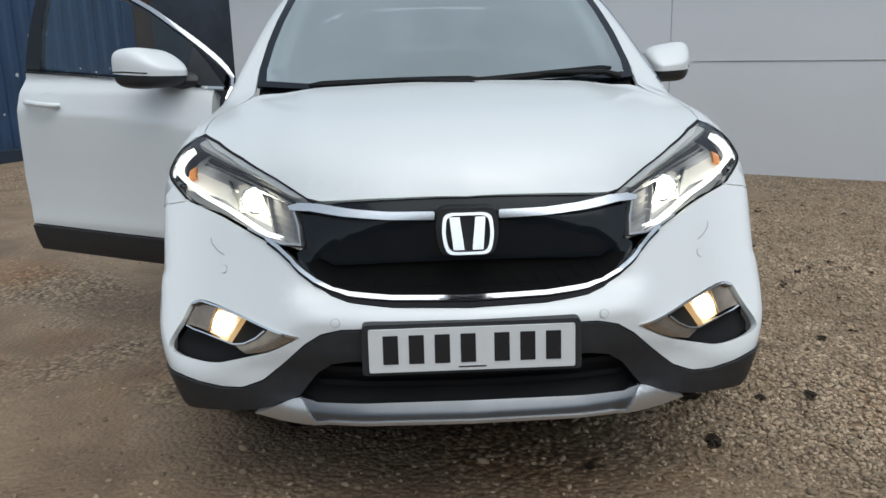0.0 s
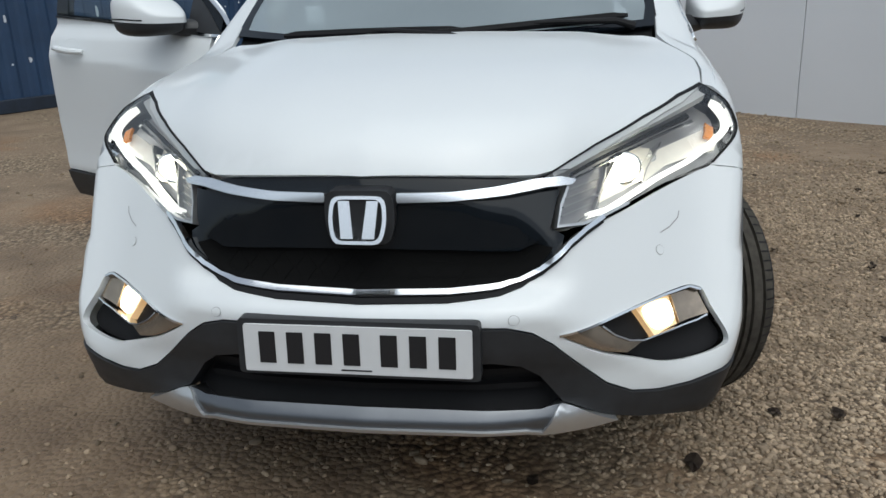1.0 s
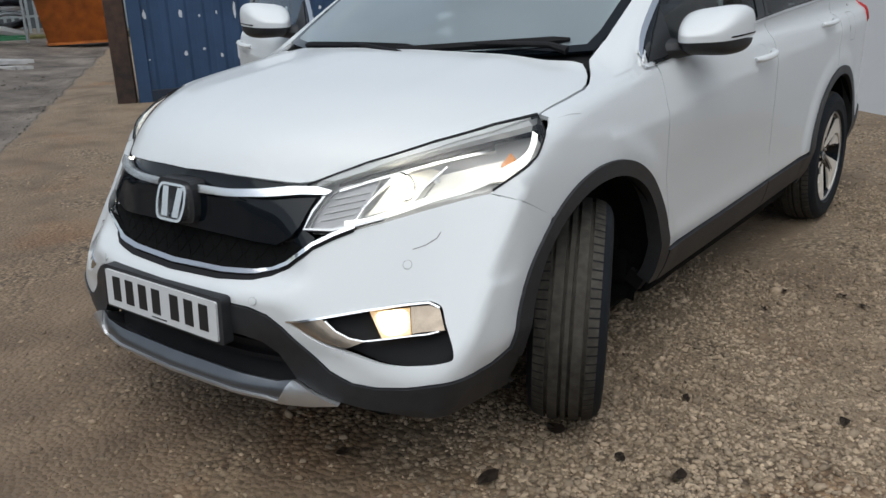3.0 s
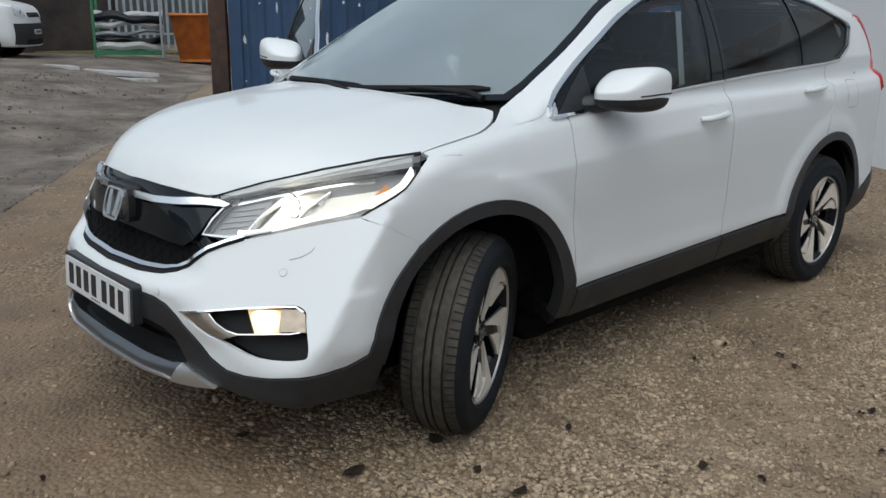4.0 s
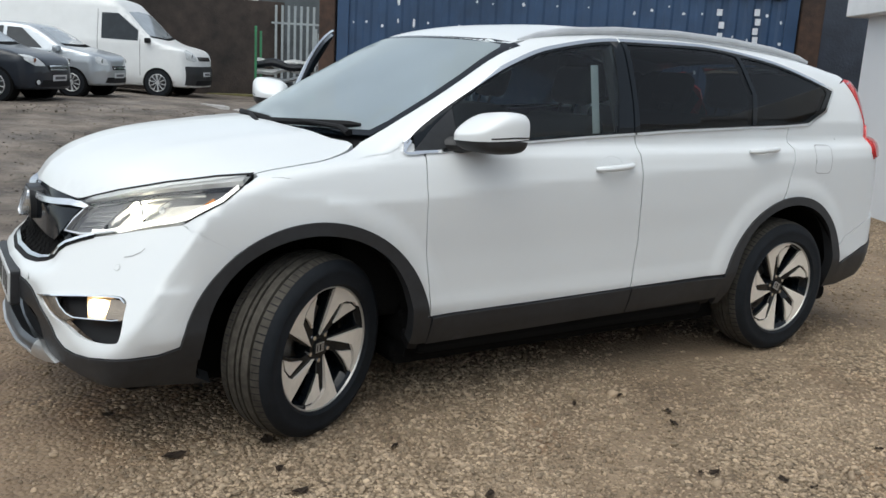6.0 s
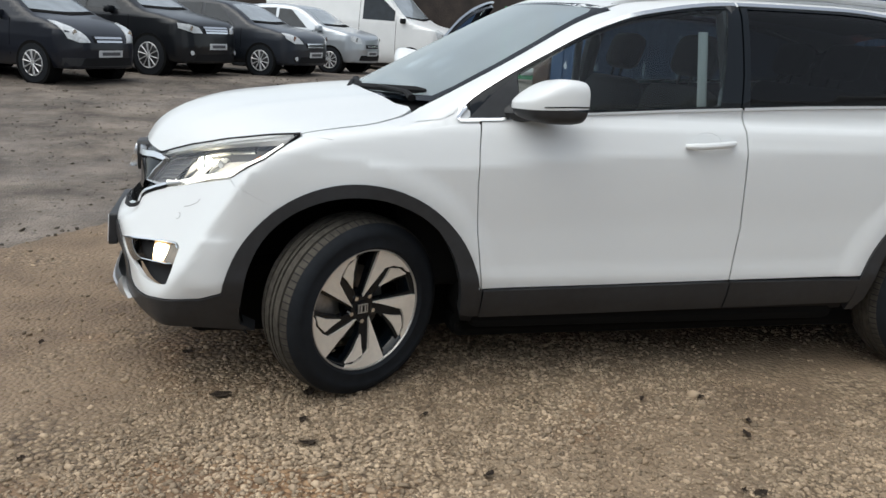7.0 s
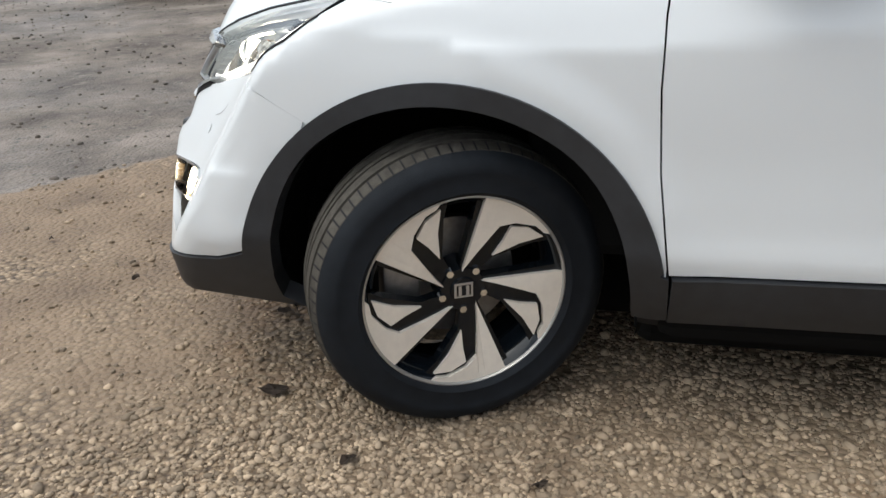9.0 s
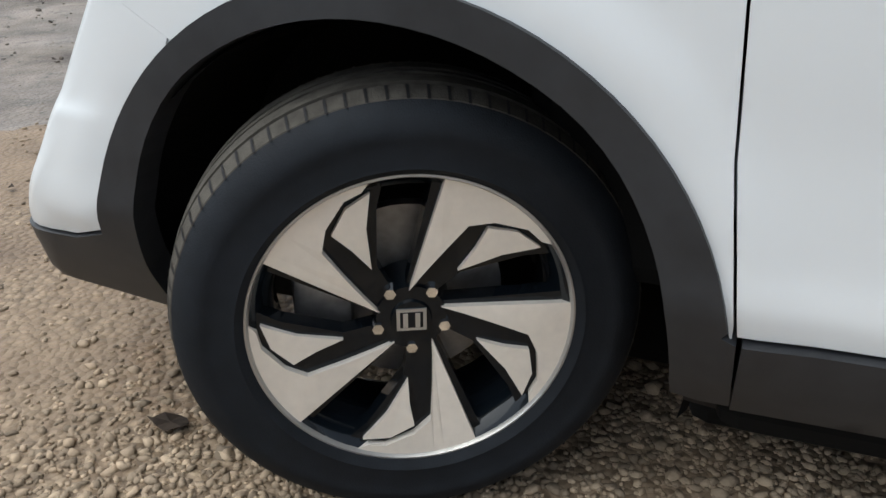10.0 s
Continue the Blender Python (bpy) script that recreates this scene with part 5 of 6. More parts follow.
def ground_material():
    m = bpy.data.materials.new("gravel_and_mud")
    m.use_nodes = True
    nt = m.node_tree
    N, L = nt.nodes, nt.links
    b = N["Principled BSDF"]
    tc = N.new("ShaderNodeTexCoord")

    def noise_node(scale, detail=5, rough=0.55):
        n = N.new("ShaderNodeTexNoise")
        n.inputs["Scale"].default_value, n.inputs["Detail"].default_value, n.inputs["Roughness"].default_value = scale, detail, rough
        L.new(tc.outputs["Object"], n.inputs["Vector"])
        return n.outputs["Fac"]

    def ramp(src, stops):
        r = N.new("ShaderNodeValToRGB")
        while len(r.color_ramp.elements) < len(stops):
            r.color_ramp.elements.new(0.5)
        for e, (pos, c) in zip(r.color_ramp.elements, stops):
            e.position, e.color = pos, (*c, 1)
        L.new(src, r.inputs[0])
        return r.outputs[0]

    def mix(fac, a, c, mode="MIX"):
        n = N.new("ShaderNodeMix")
        n.data_type, n.blend_type = "RGBA", mode
        if isinstance(fac, float):
            n.inputs[0].default_value = fac
        else:
            L.new(fac, n.inputs[0])
        L.new(a, n.inputs[6])
        L.new(c, n.inputs[7])
        return n.outputs[2]

    def calc(op, a, c):
        n = N.new("ShaderNodeMath")
        n.operation = op
        for i, v in enumerate((a, c)):
            if isinstance(v, (int, float)):
                n.inputs[i].default_value = v
            else:
                L.new(v, n.inputs[i])
        return n.outputs[0]

    sand = ramp(noise_node(2.2, 8), [(0.30, (0.135, 0.094, 0.060)), (0.5, (0.215, 0.156, 0.101)), (0.72, (0.30, 0.228, 0.155))])
    vor = N.new("ShaderNodeTexVoronoi")
    vor.inputs["Scale"].default_value = 50
    L.new(tc.outputs["Object"], vor.inputs["Vector"])
    stone = ramp(vor.outputs["Color"], [(0.15, (0.115, 0.082, 0.052)), (0.5, (0.255, 0.190, 0.122)), (0.9, (0.40, 0.315, 0.215))])
    gaps = ramp(vor.outputs["Distance"], [(0.42, (1, 1, 1)), (0.75, (0.38, 0.34, 0.30))])      # shade between the stones, painted into the colour
    stone = mix(1.0, stone, gaps, "MULTIPLY")
    patches = ramp(noise_node(1.1, 4), [(0.47, (0, 0, 0)), (0.62, (1, 1, 1))])
    pad = mix(patches, sand, stone)
    stain = ramp(noise_node(0.9, 3), [(0.56, (1, 1, 1)), (0.70, (1.0, 0.76, 0.56))])
    pad = mix(0.8, pad, stain, "MULTIPLY")
    sep = N.new("ShaderNodeSeparateXYZ")
    L.new(tc.outputs["Object"], sep.inputs[0])
    # ground before the car tinted darker: its dimmer light is put into the colour
    front_shade = calc("ADD", sep.outputs["Y"], calc("MULTIPLY", sep.outputs["X"], 0.35))
    front_shade = calc("ADD", front_shade, calc("MULTIPLY", calc("SUBTRACT", noise_node(1.6, 5), 0.5), 1.6))
    shade_fade = N.new("ShaderNodeMapRange")
    shade_fade.inputs["From Min"].default_value, shade_fade.inputs["From Max"].default_value = -1.1, 0.6
    L.new(front_shade, shade_fade.inputs["Value"])
    tint = ramp(shade_fade.outputs[0], [(0.0, (0.83, 0.79, 0.75)), (1.0, (1, 1, 1))])
    pad = mix(1.0, pad, tint, "MULTIPLY")
    mud = ramp(noise_node(1.4, 9, 0.65), [(0.36, (0.058, 0.046, 0.036)), (0.5, (0.128, 0.104, 0.084)), (0.64, (0.215, 0.18, 0.148))])
    debris = ramp(noise_node(7, 5, 0.75), [(0.53, (0, 0, 0)), (0.60, (1, 1, 1))])
    dark = ramp(noise_node(30, 2), [(0.3, (0.045, 0.038, 0.032)), (0.7, (0.20, 0.17, 0.14))])
    mud = mix(debris, mud, dark)
    line = calc("ADD", calc("ADD", sep.outputs["Y"], calc("MULTIPLY", sep.outputs["X"], 0.72)), 2.80)
    line = calc("ADD", line, calc("MULTIPLY", calc("SUBTRACT", noise_node(3.0, 4), 0.5), 0.12))
    mask = N.new("ShaderNodeMapRange")
    mask.inputs["From Min"].default_value, mask.inputs["From Max"].default_value = -0.06, 0.02
    L.new(line, mask.inputs["Value"])
    seam = N.new("ShaderNodeMapRange")
    seam.inputs["From Min"].default_value, seam.inputs["From Max"].default_value = -0.30, 0.30
    L.new(line, seam.inputs["Value"])
    crack = ramp(seam.outputs[0], [(0.36, (1, 1, 1)), (0.41, (0.42, 0.40, 0.37)), (0.45, (1, 1, 1))])
    L.new(mix(1.0, mix(mask.outputs[0], mud, pad), crack, "MULTIPLY"), b.inputs["Base Color"])
    wet = N.new("ShaderNodeMapRange")
    wet.inputs["From Min"].default_value, wet.inputs["From Max"].default_value = 0.35, 0.6
    wet.inputs["To Min"].default_value, wet.inputs["To Max"].default_value = 0.55, 0.85
    L.new(noise_node(0.6, 4), wet.inputs["Value"])
    rough = N.new("ShaderNodeMix")
    L.new(mask.outputs[0], rough.inputs[0])
    L.new(wet.outputs[0], rough.inputs[2])
    rough.inputs[3].default_value = 0.72
    L.new(rough.outputs[0], b.inputs["Roughness"])
    b1 = N.new("ShaderNodeBump")
    b1.inputs["Strength"].default_value, b1.inputs["Distance"].default_value = 0.8, 0.012
    L.new(calc("SUBTRACT", noise_node(25, 6), vor.outputs["Distance"]), b1.inputs["Height"])
    L.new(b1.outputs[0], b.inputs["Normal"])
    return m


def spaced(lo, hi, near0, near1, fine, coarse):
    a = np.arange(near0, near1 + 1e-6, fine)
    left = near0 - np.cumsum(np.geomspace(fine, coarse, 24))
    right = near1 + np.cumsum(np.geomspace(fine, coarse, 24))
    return np.concatenate([[lo], left[left > lo][::-1], a, right[right < hi], [hi]])


gx, gy = spaced(-260, 260, -6, 6, 0.10, 20), spaced(-260, 260, -5, 8, 0.10, 20)
X, Y = np.meshgrid(gx, gy)
Z = ground_z(X, Y)
nx = len(gx)
me = bpy.data.meshes.new("ground")
verts = np.stack([X.ravel(), Y.ravel(), Z.ravel()], 1)
i0 = (np.arange(len(gy) - 1)[:, None] * nx + np.arange(nx - 1)[None]).ravel()
me.from_pydata(verts.tolist(), [], np.stack([i0, i0 + 1, i0 + nx + 1, i0 + nx], 1).tolist())
me.polygons.foreach_set("use_smooth", [True] * len(me.polygons))
me.materials.append(ground_material())
tagged(new("ground", me), "tan gravel pad beside a dark muddy yard", "ground", kind="structure")

# loose stones
STONE = material("limestone_chips", (0.38, 0.295, 0.205), 0.9, second=(0.19, 0.14, 0.092), scale=9, bump=0.25, bump_scale=120, island=0.42)
RUBBLE = material("muddy_rubble", (0.15, 0.125, 0.10), 0.9, second=(0.055, 0.046, 0.038), scale=9, bump=0.25, bump_scale=120, island=0.4)
rng = np.random.default_rng(5)


def stones(name, count, box, weight, size, label, mat=None):
    base = bmesh.new()
    bmesh.ops.create_icosphere(base, subdivisions=1, radius=1.0)
    bv = np.array([v.co[:] for v in base.verts])
    bf = np.array([[v.index for v in f.verts] for f in base.faces])
    base.free()
    p = np.stack([rng.uniform(box[0], box[1], count * 8), rng.uniform(box[2], box[3], count * 8)], 1)
    p = p[rng.random(len(p)) < weight(p[:, 0], p[:, 1])][:count]
    n = len(p)
    s = size[0] * np.exp(rng.normal(0, size[1], n))
    shape = bv[None] * (1 + rng.normal(0, 0.21, (n, len(bv), 1)))
    shape = shape * (s[:, None, None] * np.stack([rng.uniform(0.8, 1.35, n), rng.uniform(0.7, 1.0, n), rng.uniform(0.45, 0.8, n)], 1)[:, None])
    a, t = rng.uniform(0, 6.28, n), rng.normal(0, 0.3, n)
    ca, sa, ct, st = np.cos(a)[:, None], np.sin(a)[:, None], np.cos(t)[:, None], np.sin(t)[:, None]
    x, y, z = shape[..., 0], shape[..., 1], shape[..., 2]
    y, z = y * ct - z * st, y * st + z * ct
    x, y = x * ca - y * sa, x * sa + y * ca
    v = np.stack([x + p[:, :1], y + p[:, 1:], z + (ground_z(p[:, 0], p[:, 1]) + s * rng.uniform(-0.10, 0.34, n))[:, None]], -1).reshape(-1, 3)
    f = (bf[None] + (np.arange(n) * len(bv))[:, None, None]).reshape(-1, 3)
    me = bpy.data.meshes.new(name)
    me.vertices.add(len(v))
    me.vertices.foreach_set("co", v.astype(np.float32).ravel())
    me.loops.add(len(f) * 3)
    me.loops.foreach_set("vertex_index", f.astype(np.int32).ravel())
    me.polygons.add(len(f))
    me.polygons.foreach_set("loop_start", np.arange(len(f), dtype=np.int32) * 3)
    me.update()
    me.validate()
    me.materials.append(mat or STONE)
    return tagged(new(name, me), label, "gravel", kind="stuff")


def field(x, y):
    """Where the loose chips lie thick: patches of bare sandy earth are left between them."""
    q = np.sin(1.9 * x + 0.7 * np.sin(1.3 * y)) * np.sin(1.6 * y + 0.9 * np.sin(1.1 * x) + 0.8) + 0.55 * np.sin(4.3 * x + 1.1) * np.sin(3.9 * y - 0.4)
    track = np.exp(-((y + 0.45 * x + 1.75) / 0.35) ** 2)
    return np.clip((0.66 + 0.55 * q - 0.5 * track) * (0.06 + 0.94 * step(x + 0.9 * y, -0.35, 1.25)), 0.025, 1.0)


def near(x, y):
    d = np.hypot((x - 1.35) / 1.25, (y + 0.1) / 1.5)
    ok = (EDGE(x, y) > 0.02) & (WALL(x, y) > 0.05)
    return field(x, y) * (1 - 0.60 * step(d, 0.7, 1.9)) * ok


def wide(x, y):
    ok = (EDGE(x, y) > -0.05) & (WALL(x, y) > 0.02)
    bank = 1 + 0.8 * step(0.7 - WALL(x, y), 0, 0.6)
    return np.clip(field(x, y) * 0.6 * bank, 0, 1) * ok


# darker copy of the chips, painting in the dimmer light at the front
SHADESTONE = material("shaded_limestone_chips", (0.32, 0.245, 0.168), 0.85, second=(0.165, 0.122, 0.080), scale=9, bump=0.25, bump_scale=120, island=0.42)
shade_part = lambda x, y: 1 - step(y + 0.35 * x, -0.9, 0.5)
stones("gravel_chips", 46000, (-1.4, 4.2, -2.6, 3.4), lambda x, y: near(x, y) * (1 - shade_part(x, y)), (0.0070, 0.32), "loose tan limestone chips on the ground")
stones("shaded_gravel", 19000, (-1.4, 4.2, -2.6, 0.6), lambda x, y: near(x, y) * shade_part(x, y), (0.0070, 0.32), "loose limestone chips on the ground, coloured darker as if shaded", SHADESTONE)
stones("scattered_gravel", 34000, (-4.5, 5.0, -4.0, 8.2), wide, (0.0082, 0.28), "coarser loose stones over the pad")
stones("yard_rubble", 4200, (-14, 0, -8, 6), lambda x, y: (EDGE(x, y) < -0.02) * np.where(EDGE(x, y) > -0.20, 0.5, 0.22), (0.010, 0.40), "broken stones and dirt on the yard", RUBBLE)

# fallen leaves
LEAF = material("dead_leaf", (0.045, 0.030, 0.020), 0.85, vary=0.4, scale=60)
for i in range(46):
    if i < 10:
        x, y = ((0.80, -0.49), (0.37, -0.63), (0.83, -0.16), (1.07, -0.20), (1.25, -0.20), (1.27, 1.46), (0.21, -1.24), (-0.08, -1.77), (1.55, 0.35), (1.9, 0.9))[i]
    else:
        x, y = rng.uniform(0.4, 3.4), rng.uniform(-1.3, 3.2)
        if x < 1.05 and y > -0.4:
            x += 1.0
    bm = bmesh.new()
    L_ = rng.uniform(0.018, 0.038) * (1.25 if i < 6 else 0.8)
    c = bm.verts.new((0, 0, 0.006))
    rim = [bm.verts.new((L_ * math.cos(a) * rng.uniform(0.7, 1.1), L_ * 0.62 * math.sin(a) * rng.uniform(0.6, 1.1), rng.uniform(0, 0.014))) for a in np.linspace(0, 2 * math.pi, 10)[:-1]]
    for k in range(9):
        bm.faces.new((c, rim[k], rim[(k + 1) % 9]))
    bmesh.ops.solidify(bm, geom=bm.faces[:], thickness=0.0015)
    leaf = part("leaf", bm, LEAF)
    leaf.matrix_world = pose(x, y, float(ground_z(x, y)) + 0.008, 0, 0, float(rng.uniform(0, 360)))
    tagged(leaf, "dead brown leaf lying on the gravel", "leaf", "fallen leaves")

# ---- white wall of the shed ----
WALLP = material("white_wall_paint", (0.66, 0.675, 0.70), 0.6, vary=0.035, scale=0.9, bump=0.03, bump_scale=25, rvary=0.08)
JOINT = material("grey_wall_joint", (0.30, 0.30, 0.31), 0.8, second=(0.08, 0.07, 0.06), scale=3)
SLATE = material("dark_blue_grey_wall", (0.030, 0.038, 0.055), 0.7, vary=0.3, scale=4, bump=0.2, bump_scale=30)
FASCIA = material("white_fascia_board", (0.72, 0.73, 0.74), 0.5, vary=0.06, scale=8)
DARK = material("dark_timber", (0.035, 0.027, 0.022), 0.85, vary=0.4, scale=5, bump=0.3, bump_scale=40)
W0 = pose(-2.35, 8.03, 0, 0, 0, -34.1)      # the wall runs along x from its far corner
bm = bmesh.new()
rbox(bm, 0, 5.54, 0, 0.18, -0.1, 2.35, 0.0, 1, W0)
wall = tagged(part("wall_north", bm, WALLP), "white painted shed wall with a faint joint", "wall", kind="structure")
bm = bmesh.new()
rbox(bm, 5.546, 13.0, 0.002, 0.182, -0.1, 2.35, 0.0, 1, W0)
tagged(part("wall_north", bm, WALLP), "white painted shed wall, next panel", "wall", kind="structure")
bm = bmesh.new()
rbox(bm, 5.75, 13.0, -0.004, 0.02, 1.046, 1.050, 0.0, 1, W0)
tagged(part("trim", bm, JOINT), "thin dark joint along the wall", "joint", kind="structure")
bm = bmesh.new()
rbox(bm, -0.25, 13.0, -0.16, 0.30, 2.20, 2.55, 0.01, 1, W0)
tagged(part("trim", bm, FASCIA), "white fascia board under the shed roof", "fascia", kind="structure")
bm = bmesh.new()
rbox(bm, -0.2, 13.0, 0.3, 4.5, 2.4, 2.6, 0.01, 1, W0)
tagged(part("shed_roof", bm, DARK), "dark flat shed roof behind the fascia", "roof", kind="structure")
bm = bmesh.new()
rbox(bm, -0.06, 0.12, 0.25, 4.5, -0.1, 2.4, 0.0, 1, W0)
tagged(part("wall_east", bm, SLATE), "dark end wall of the shed", "wall", kind="structure")

# ---- blue shipping container ----
BLUE = material("blue_container_paint", (0.020, 0.048, 0.104), 0.42, vary=0.25, scale=3.5, bump=0.08, bump_scale=30, rvary=0.12)
RUST = material("rusty_steel", (0.075, 0.040, 0.026), 0.85, second=(0.020, 0.014, 0.012), scale=9, bump=0.35, bump_scale=60)
# darker blue for the bottom rail: the shadow at the container's foot, as colour
SHADEBLUE = material("shaded_blue_steel", (0.010, 0.018, 0.034), 0.7, vary=0.4, scale=6, bump=0.2, bump_scale=40)
CHIP = material("white_primer_chip", (0.55, 0.58, 0.62), 0.7, vary=0.15, scale=30)
C0 = pose(-7.26, 3.72, 0.0, 0, 0, 54.4)     # long side along x, its face looks to -y
box20 = new("shipping_container")
tagged(box20, "dark blue corrugated shipping container with white paint chips", "container")
bm = bmesh.new()
prof = []
x = 0.16
while x < 5.9:
    prof += [(x, 0.0), (x + 0.07, 0.0), (x + 0.105, 0.020), (x + 0.175, 0.020)]
    x += 0.21
low = [bm.verts.new(C0 @ Vector((a, 0.03 + d, 0.15))) for a, d in prof]
top = [bm.verts.new(C0 @ Vector((a, 0.03 + d, 2.48))) for a, d in prof]
for k in range(len(prof) - 1):
    bm.faces.new((low[k], low[k + 1], top[k + 1], top[k]))
part("side_panel", bm, BLUE, box20, "corrugated blue side panel")
for name, q in (("bottom_rail", (0.0, 6.06, 0.0, 0.12, 0.02, 0.17)), ("top_rail", (0.0, 6.06, 0.0, 0.12, 2.47, 2.59)), ("corner_post", (0.0, 0.16, -0.004, 0.16, 0.0, 2.59)), ("corner_post", (5.90, 6.06, -0.004, 0.16, 0.0, 2.59)),
                ("roof_panel", (0.05, 6.0, 0.1, 2.43, 2.50, 2.56)), ("end_panel", (0.03, 0.08, 0.15, 2.40, 0.15, 2.5)), ("end_panel", (5.98, 6.03, 0.15, 2.40, 0.15, 2.5)), ("back_panel", (0.1, 6.0, 2.36, 2.42, 0.1, 2.5))):
    bm = bmesh.new()
    rbox(bm, *q, 0.008, 1, C0)
    part(name, bm, SHADEBLUE if name == "bottom_rail" else BLUE, box20)
bm = bmesh.new()
for row, z in enumerate((0.55, 1.02, 1.48, 1.95, 2.25)):
    for k in range(28):
        if rng.random() < 0.62:
            a0 = 0.195 + 0.21 * k + rng.normal(0, 0.01)
            zz, r, tall = z + rng.normal(0, 0.03), rng.uniform(0.012, 0.028), rng.choice([1.0, 1.3, 2.6, 5.0], p=[0.5, 0.3, 0.14, 0.06])
            vs = [bm.verts.new(C0 @ Vector((a0 + r * math.cos(t) * rng.uniform(0.5, 1.1), 0.027, zz + r * tall * math.sin(t) * rng.uniform(0.6, 1.1)))) for t in np.linspace(0, 2 * math.pi, 9)[:-1]]
            bm.faces.new(vs)
for k, (a0, z) in enumerate(((5.02, 2.28), (5.06, 2.12), (5.05, 1.98), (5.50, 2.30), (5.52, 2.18), (5.50, 2.06), (5.51, 1.95))):
    vs = [bm.verts.new(C0 @ Vector(q)) for q in ((a0, 0.026, z - 0.045), (a0 + 0.07, 0.026, z - 0.045), (a0 + 0.07, 0.026, z + 0.04), (a0, 0.026, z + 0.04))]
    bm.faces.new(vs)
tagged(part("flaking_paint", bm, CHIP, box20, "white primer showing through"), kind="stuff")
bm = bmesh.new()
rbox(bm, -0.25, -0.03, 0.0, 0.24, 0, 3.1, 0.012, 1, C0)
tagged(part("steel_post", bm, RUST), "rusty brown steel post beside the container", "post")
bm = bmesh.new()
rbox(bm, 6.10, 6.40, 0.05, 0.30, 0, 2.9, 0.012, 1, C0)
tagged(part("steel_post", bm, RUST), "rusty steel post at the container's end", "post")
# wall added to fill the gap; its dark blue-grey paints in shade
bm = bmesh.new()
rbox(bm, 6.3, 13.0, 0.8, 0.95, 0, 3.2, 0.0, 1, C0)
tagged(part("wall_west", bm, SLATE), "dark wall closing the gap, coloured like the container in shade", "wall", kind="structure")

# ---- parked vehicles across the yard ----
def vehicle(name, label, category, place, heading, length, width, wheelbase, overhang, profile, belt, paint, glass_side, screen, lamps, grille_box, plate_z, wheel_r, dark_low=0.0, extra=(), slats=1, fogs=0.0):
    """A parked vehicle. Its own y runs backwards from the front axle, as in the white car."""
    root = new(name)
    tagged(root, label, category, "parked vehicles")
    half, y0, y1 = width / 2, -overhang, length - overhang
    top = curve([q[0] for q in profile], [q[1] for q in profile])
    roof = max(q[1] for q in profile)

    def fn(p):
        x, y, z = np.abs(p[..., 0]), p[..., 1], p[..., 2]
        w = half - 0.10 * np.clip((0.55 - z) / 0.35, 0, 1) ** 2 - 0.03 * np.clip((z - 0.75) / (belt - 0.7), 0, 1) - 0.34 * half / 0.9 * np.clip(z - belt, 0, 2) * (0.42 if roof > 2 else 1.0)
        f = smax(x - w, z - top(y) + 0.04 * (x / half) ** 3, 0.07)
        f = smax(f, y0 + 0.30 * (x / half) ** 3.5 - 0.05 * np.clip((0.5 - np.abs(z - 0.55)) / 0.5, 0, 1) + 0.05 - y, 0.06)
        f = smax(f, y - y1 + 0.18 * (x / half) ** 4, 0.06)
        return smax(f, 0.24 - z, 0.03)

    nu, nv = 72, 84
    u, v = np.meshgrid(np.linspace(0, 2 * math.pi, nu, endpoint=False), np.linspace(-math.pi / 2, math.pi / 2, nv))
    d = np.stack([np.cos(v) * np.cos(u), np.sin(v), np.cos(v) * np.sin(u)], -1).reshape(-1, 3)
    mid = np.stack([0 * d[:, 0], (y0 + y1) / 2 + np.sin(v).ravel() * (length / 2 - 0.75), np.full(len(d), 0.70)], 1)
    p = cast(fn, mid + d * 3.2, -d, 3.2)
    f = [[i * nu + j, (i + 1) * nu + j, (i + 1) * nu + (j + 1) % nu, i * nu + (j + 1) % nu] for i in range(nv - 1) for j in range(nu)]
    mesh_object("body_shell", p, f, paint, root, "", True, grad(fn, p, 0.01))
    sides = (lambda q: q, flip_x)
    for q in glass_side:
        for s in sides:
            sheet("side_window", s(patch_data(fn, "side", q, (), 0.006, 0.01, 0.12)), FARGLASS, root)
    sheet("windscreen", patch_data(fn, "front", mirrored(screen), (), 0.006, 0.01, 0.12), FARSCREEN, root, "pale windscreen")
    sheet("bonnet_gap", patch_data(fn, "front", mirrored([(0, screen[-1][1] - 0.005), (screen[-3][0], screen[-3][1] - 0.005), (screen[-3][0] + 0.02, screen[-3][1] - 0.045), (0, screen[-1][1] - 0.05)]), (), 0.007, 0.01, 0.1), DEEP, root)
    for s in sides:
        lamp = sheet("headlamp", s(patch_data(fn, "front", lamps, (), 0.008, 0.02, 0.08)), FARLAMP, root)
        part("lamp_bowl", _bowl(s, lamps, fn), REFLECTOR, lamp)
    sheet("grille", patch_data(fn, "front", mirrored(grille_box), (), 0.008, 0.01, 0.08), BLACK, root)
    sheet("lower_grille", patch_data(fn, "front", mirrored([(0, 0.42), (half * 0.6, 0.42), (half * 0.66, 0.30), (0, 0.29)]), (), 0.008, 0.01, 0.08), BLACK, root)
    g_top, g_low, g_half = grille_box[0][1], grille_box[-1][1], abs(grille_box[1][0])
    for k in range(slats):
        zc = g_low + (g_top - g_low) * (k + 0.5) / slats
        thick = min(0.017, (g_top - g_low) * 0.22 / slats + 0.006)
        sheet("grille_bar", patch_data(fn, "front", mirrored([(0, zc + thick), (g_half * (0.84 + 0.1 * k / slats), zc + thick), (g_half * (0.82 + 0.1 * k / slats), zc - thick), (0, zc - thick)]), (), 0.016, 0.01, 0.08), CHROME, root)
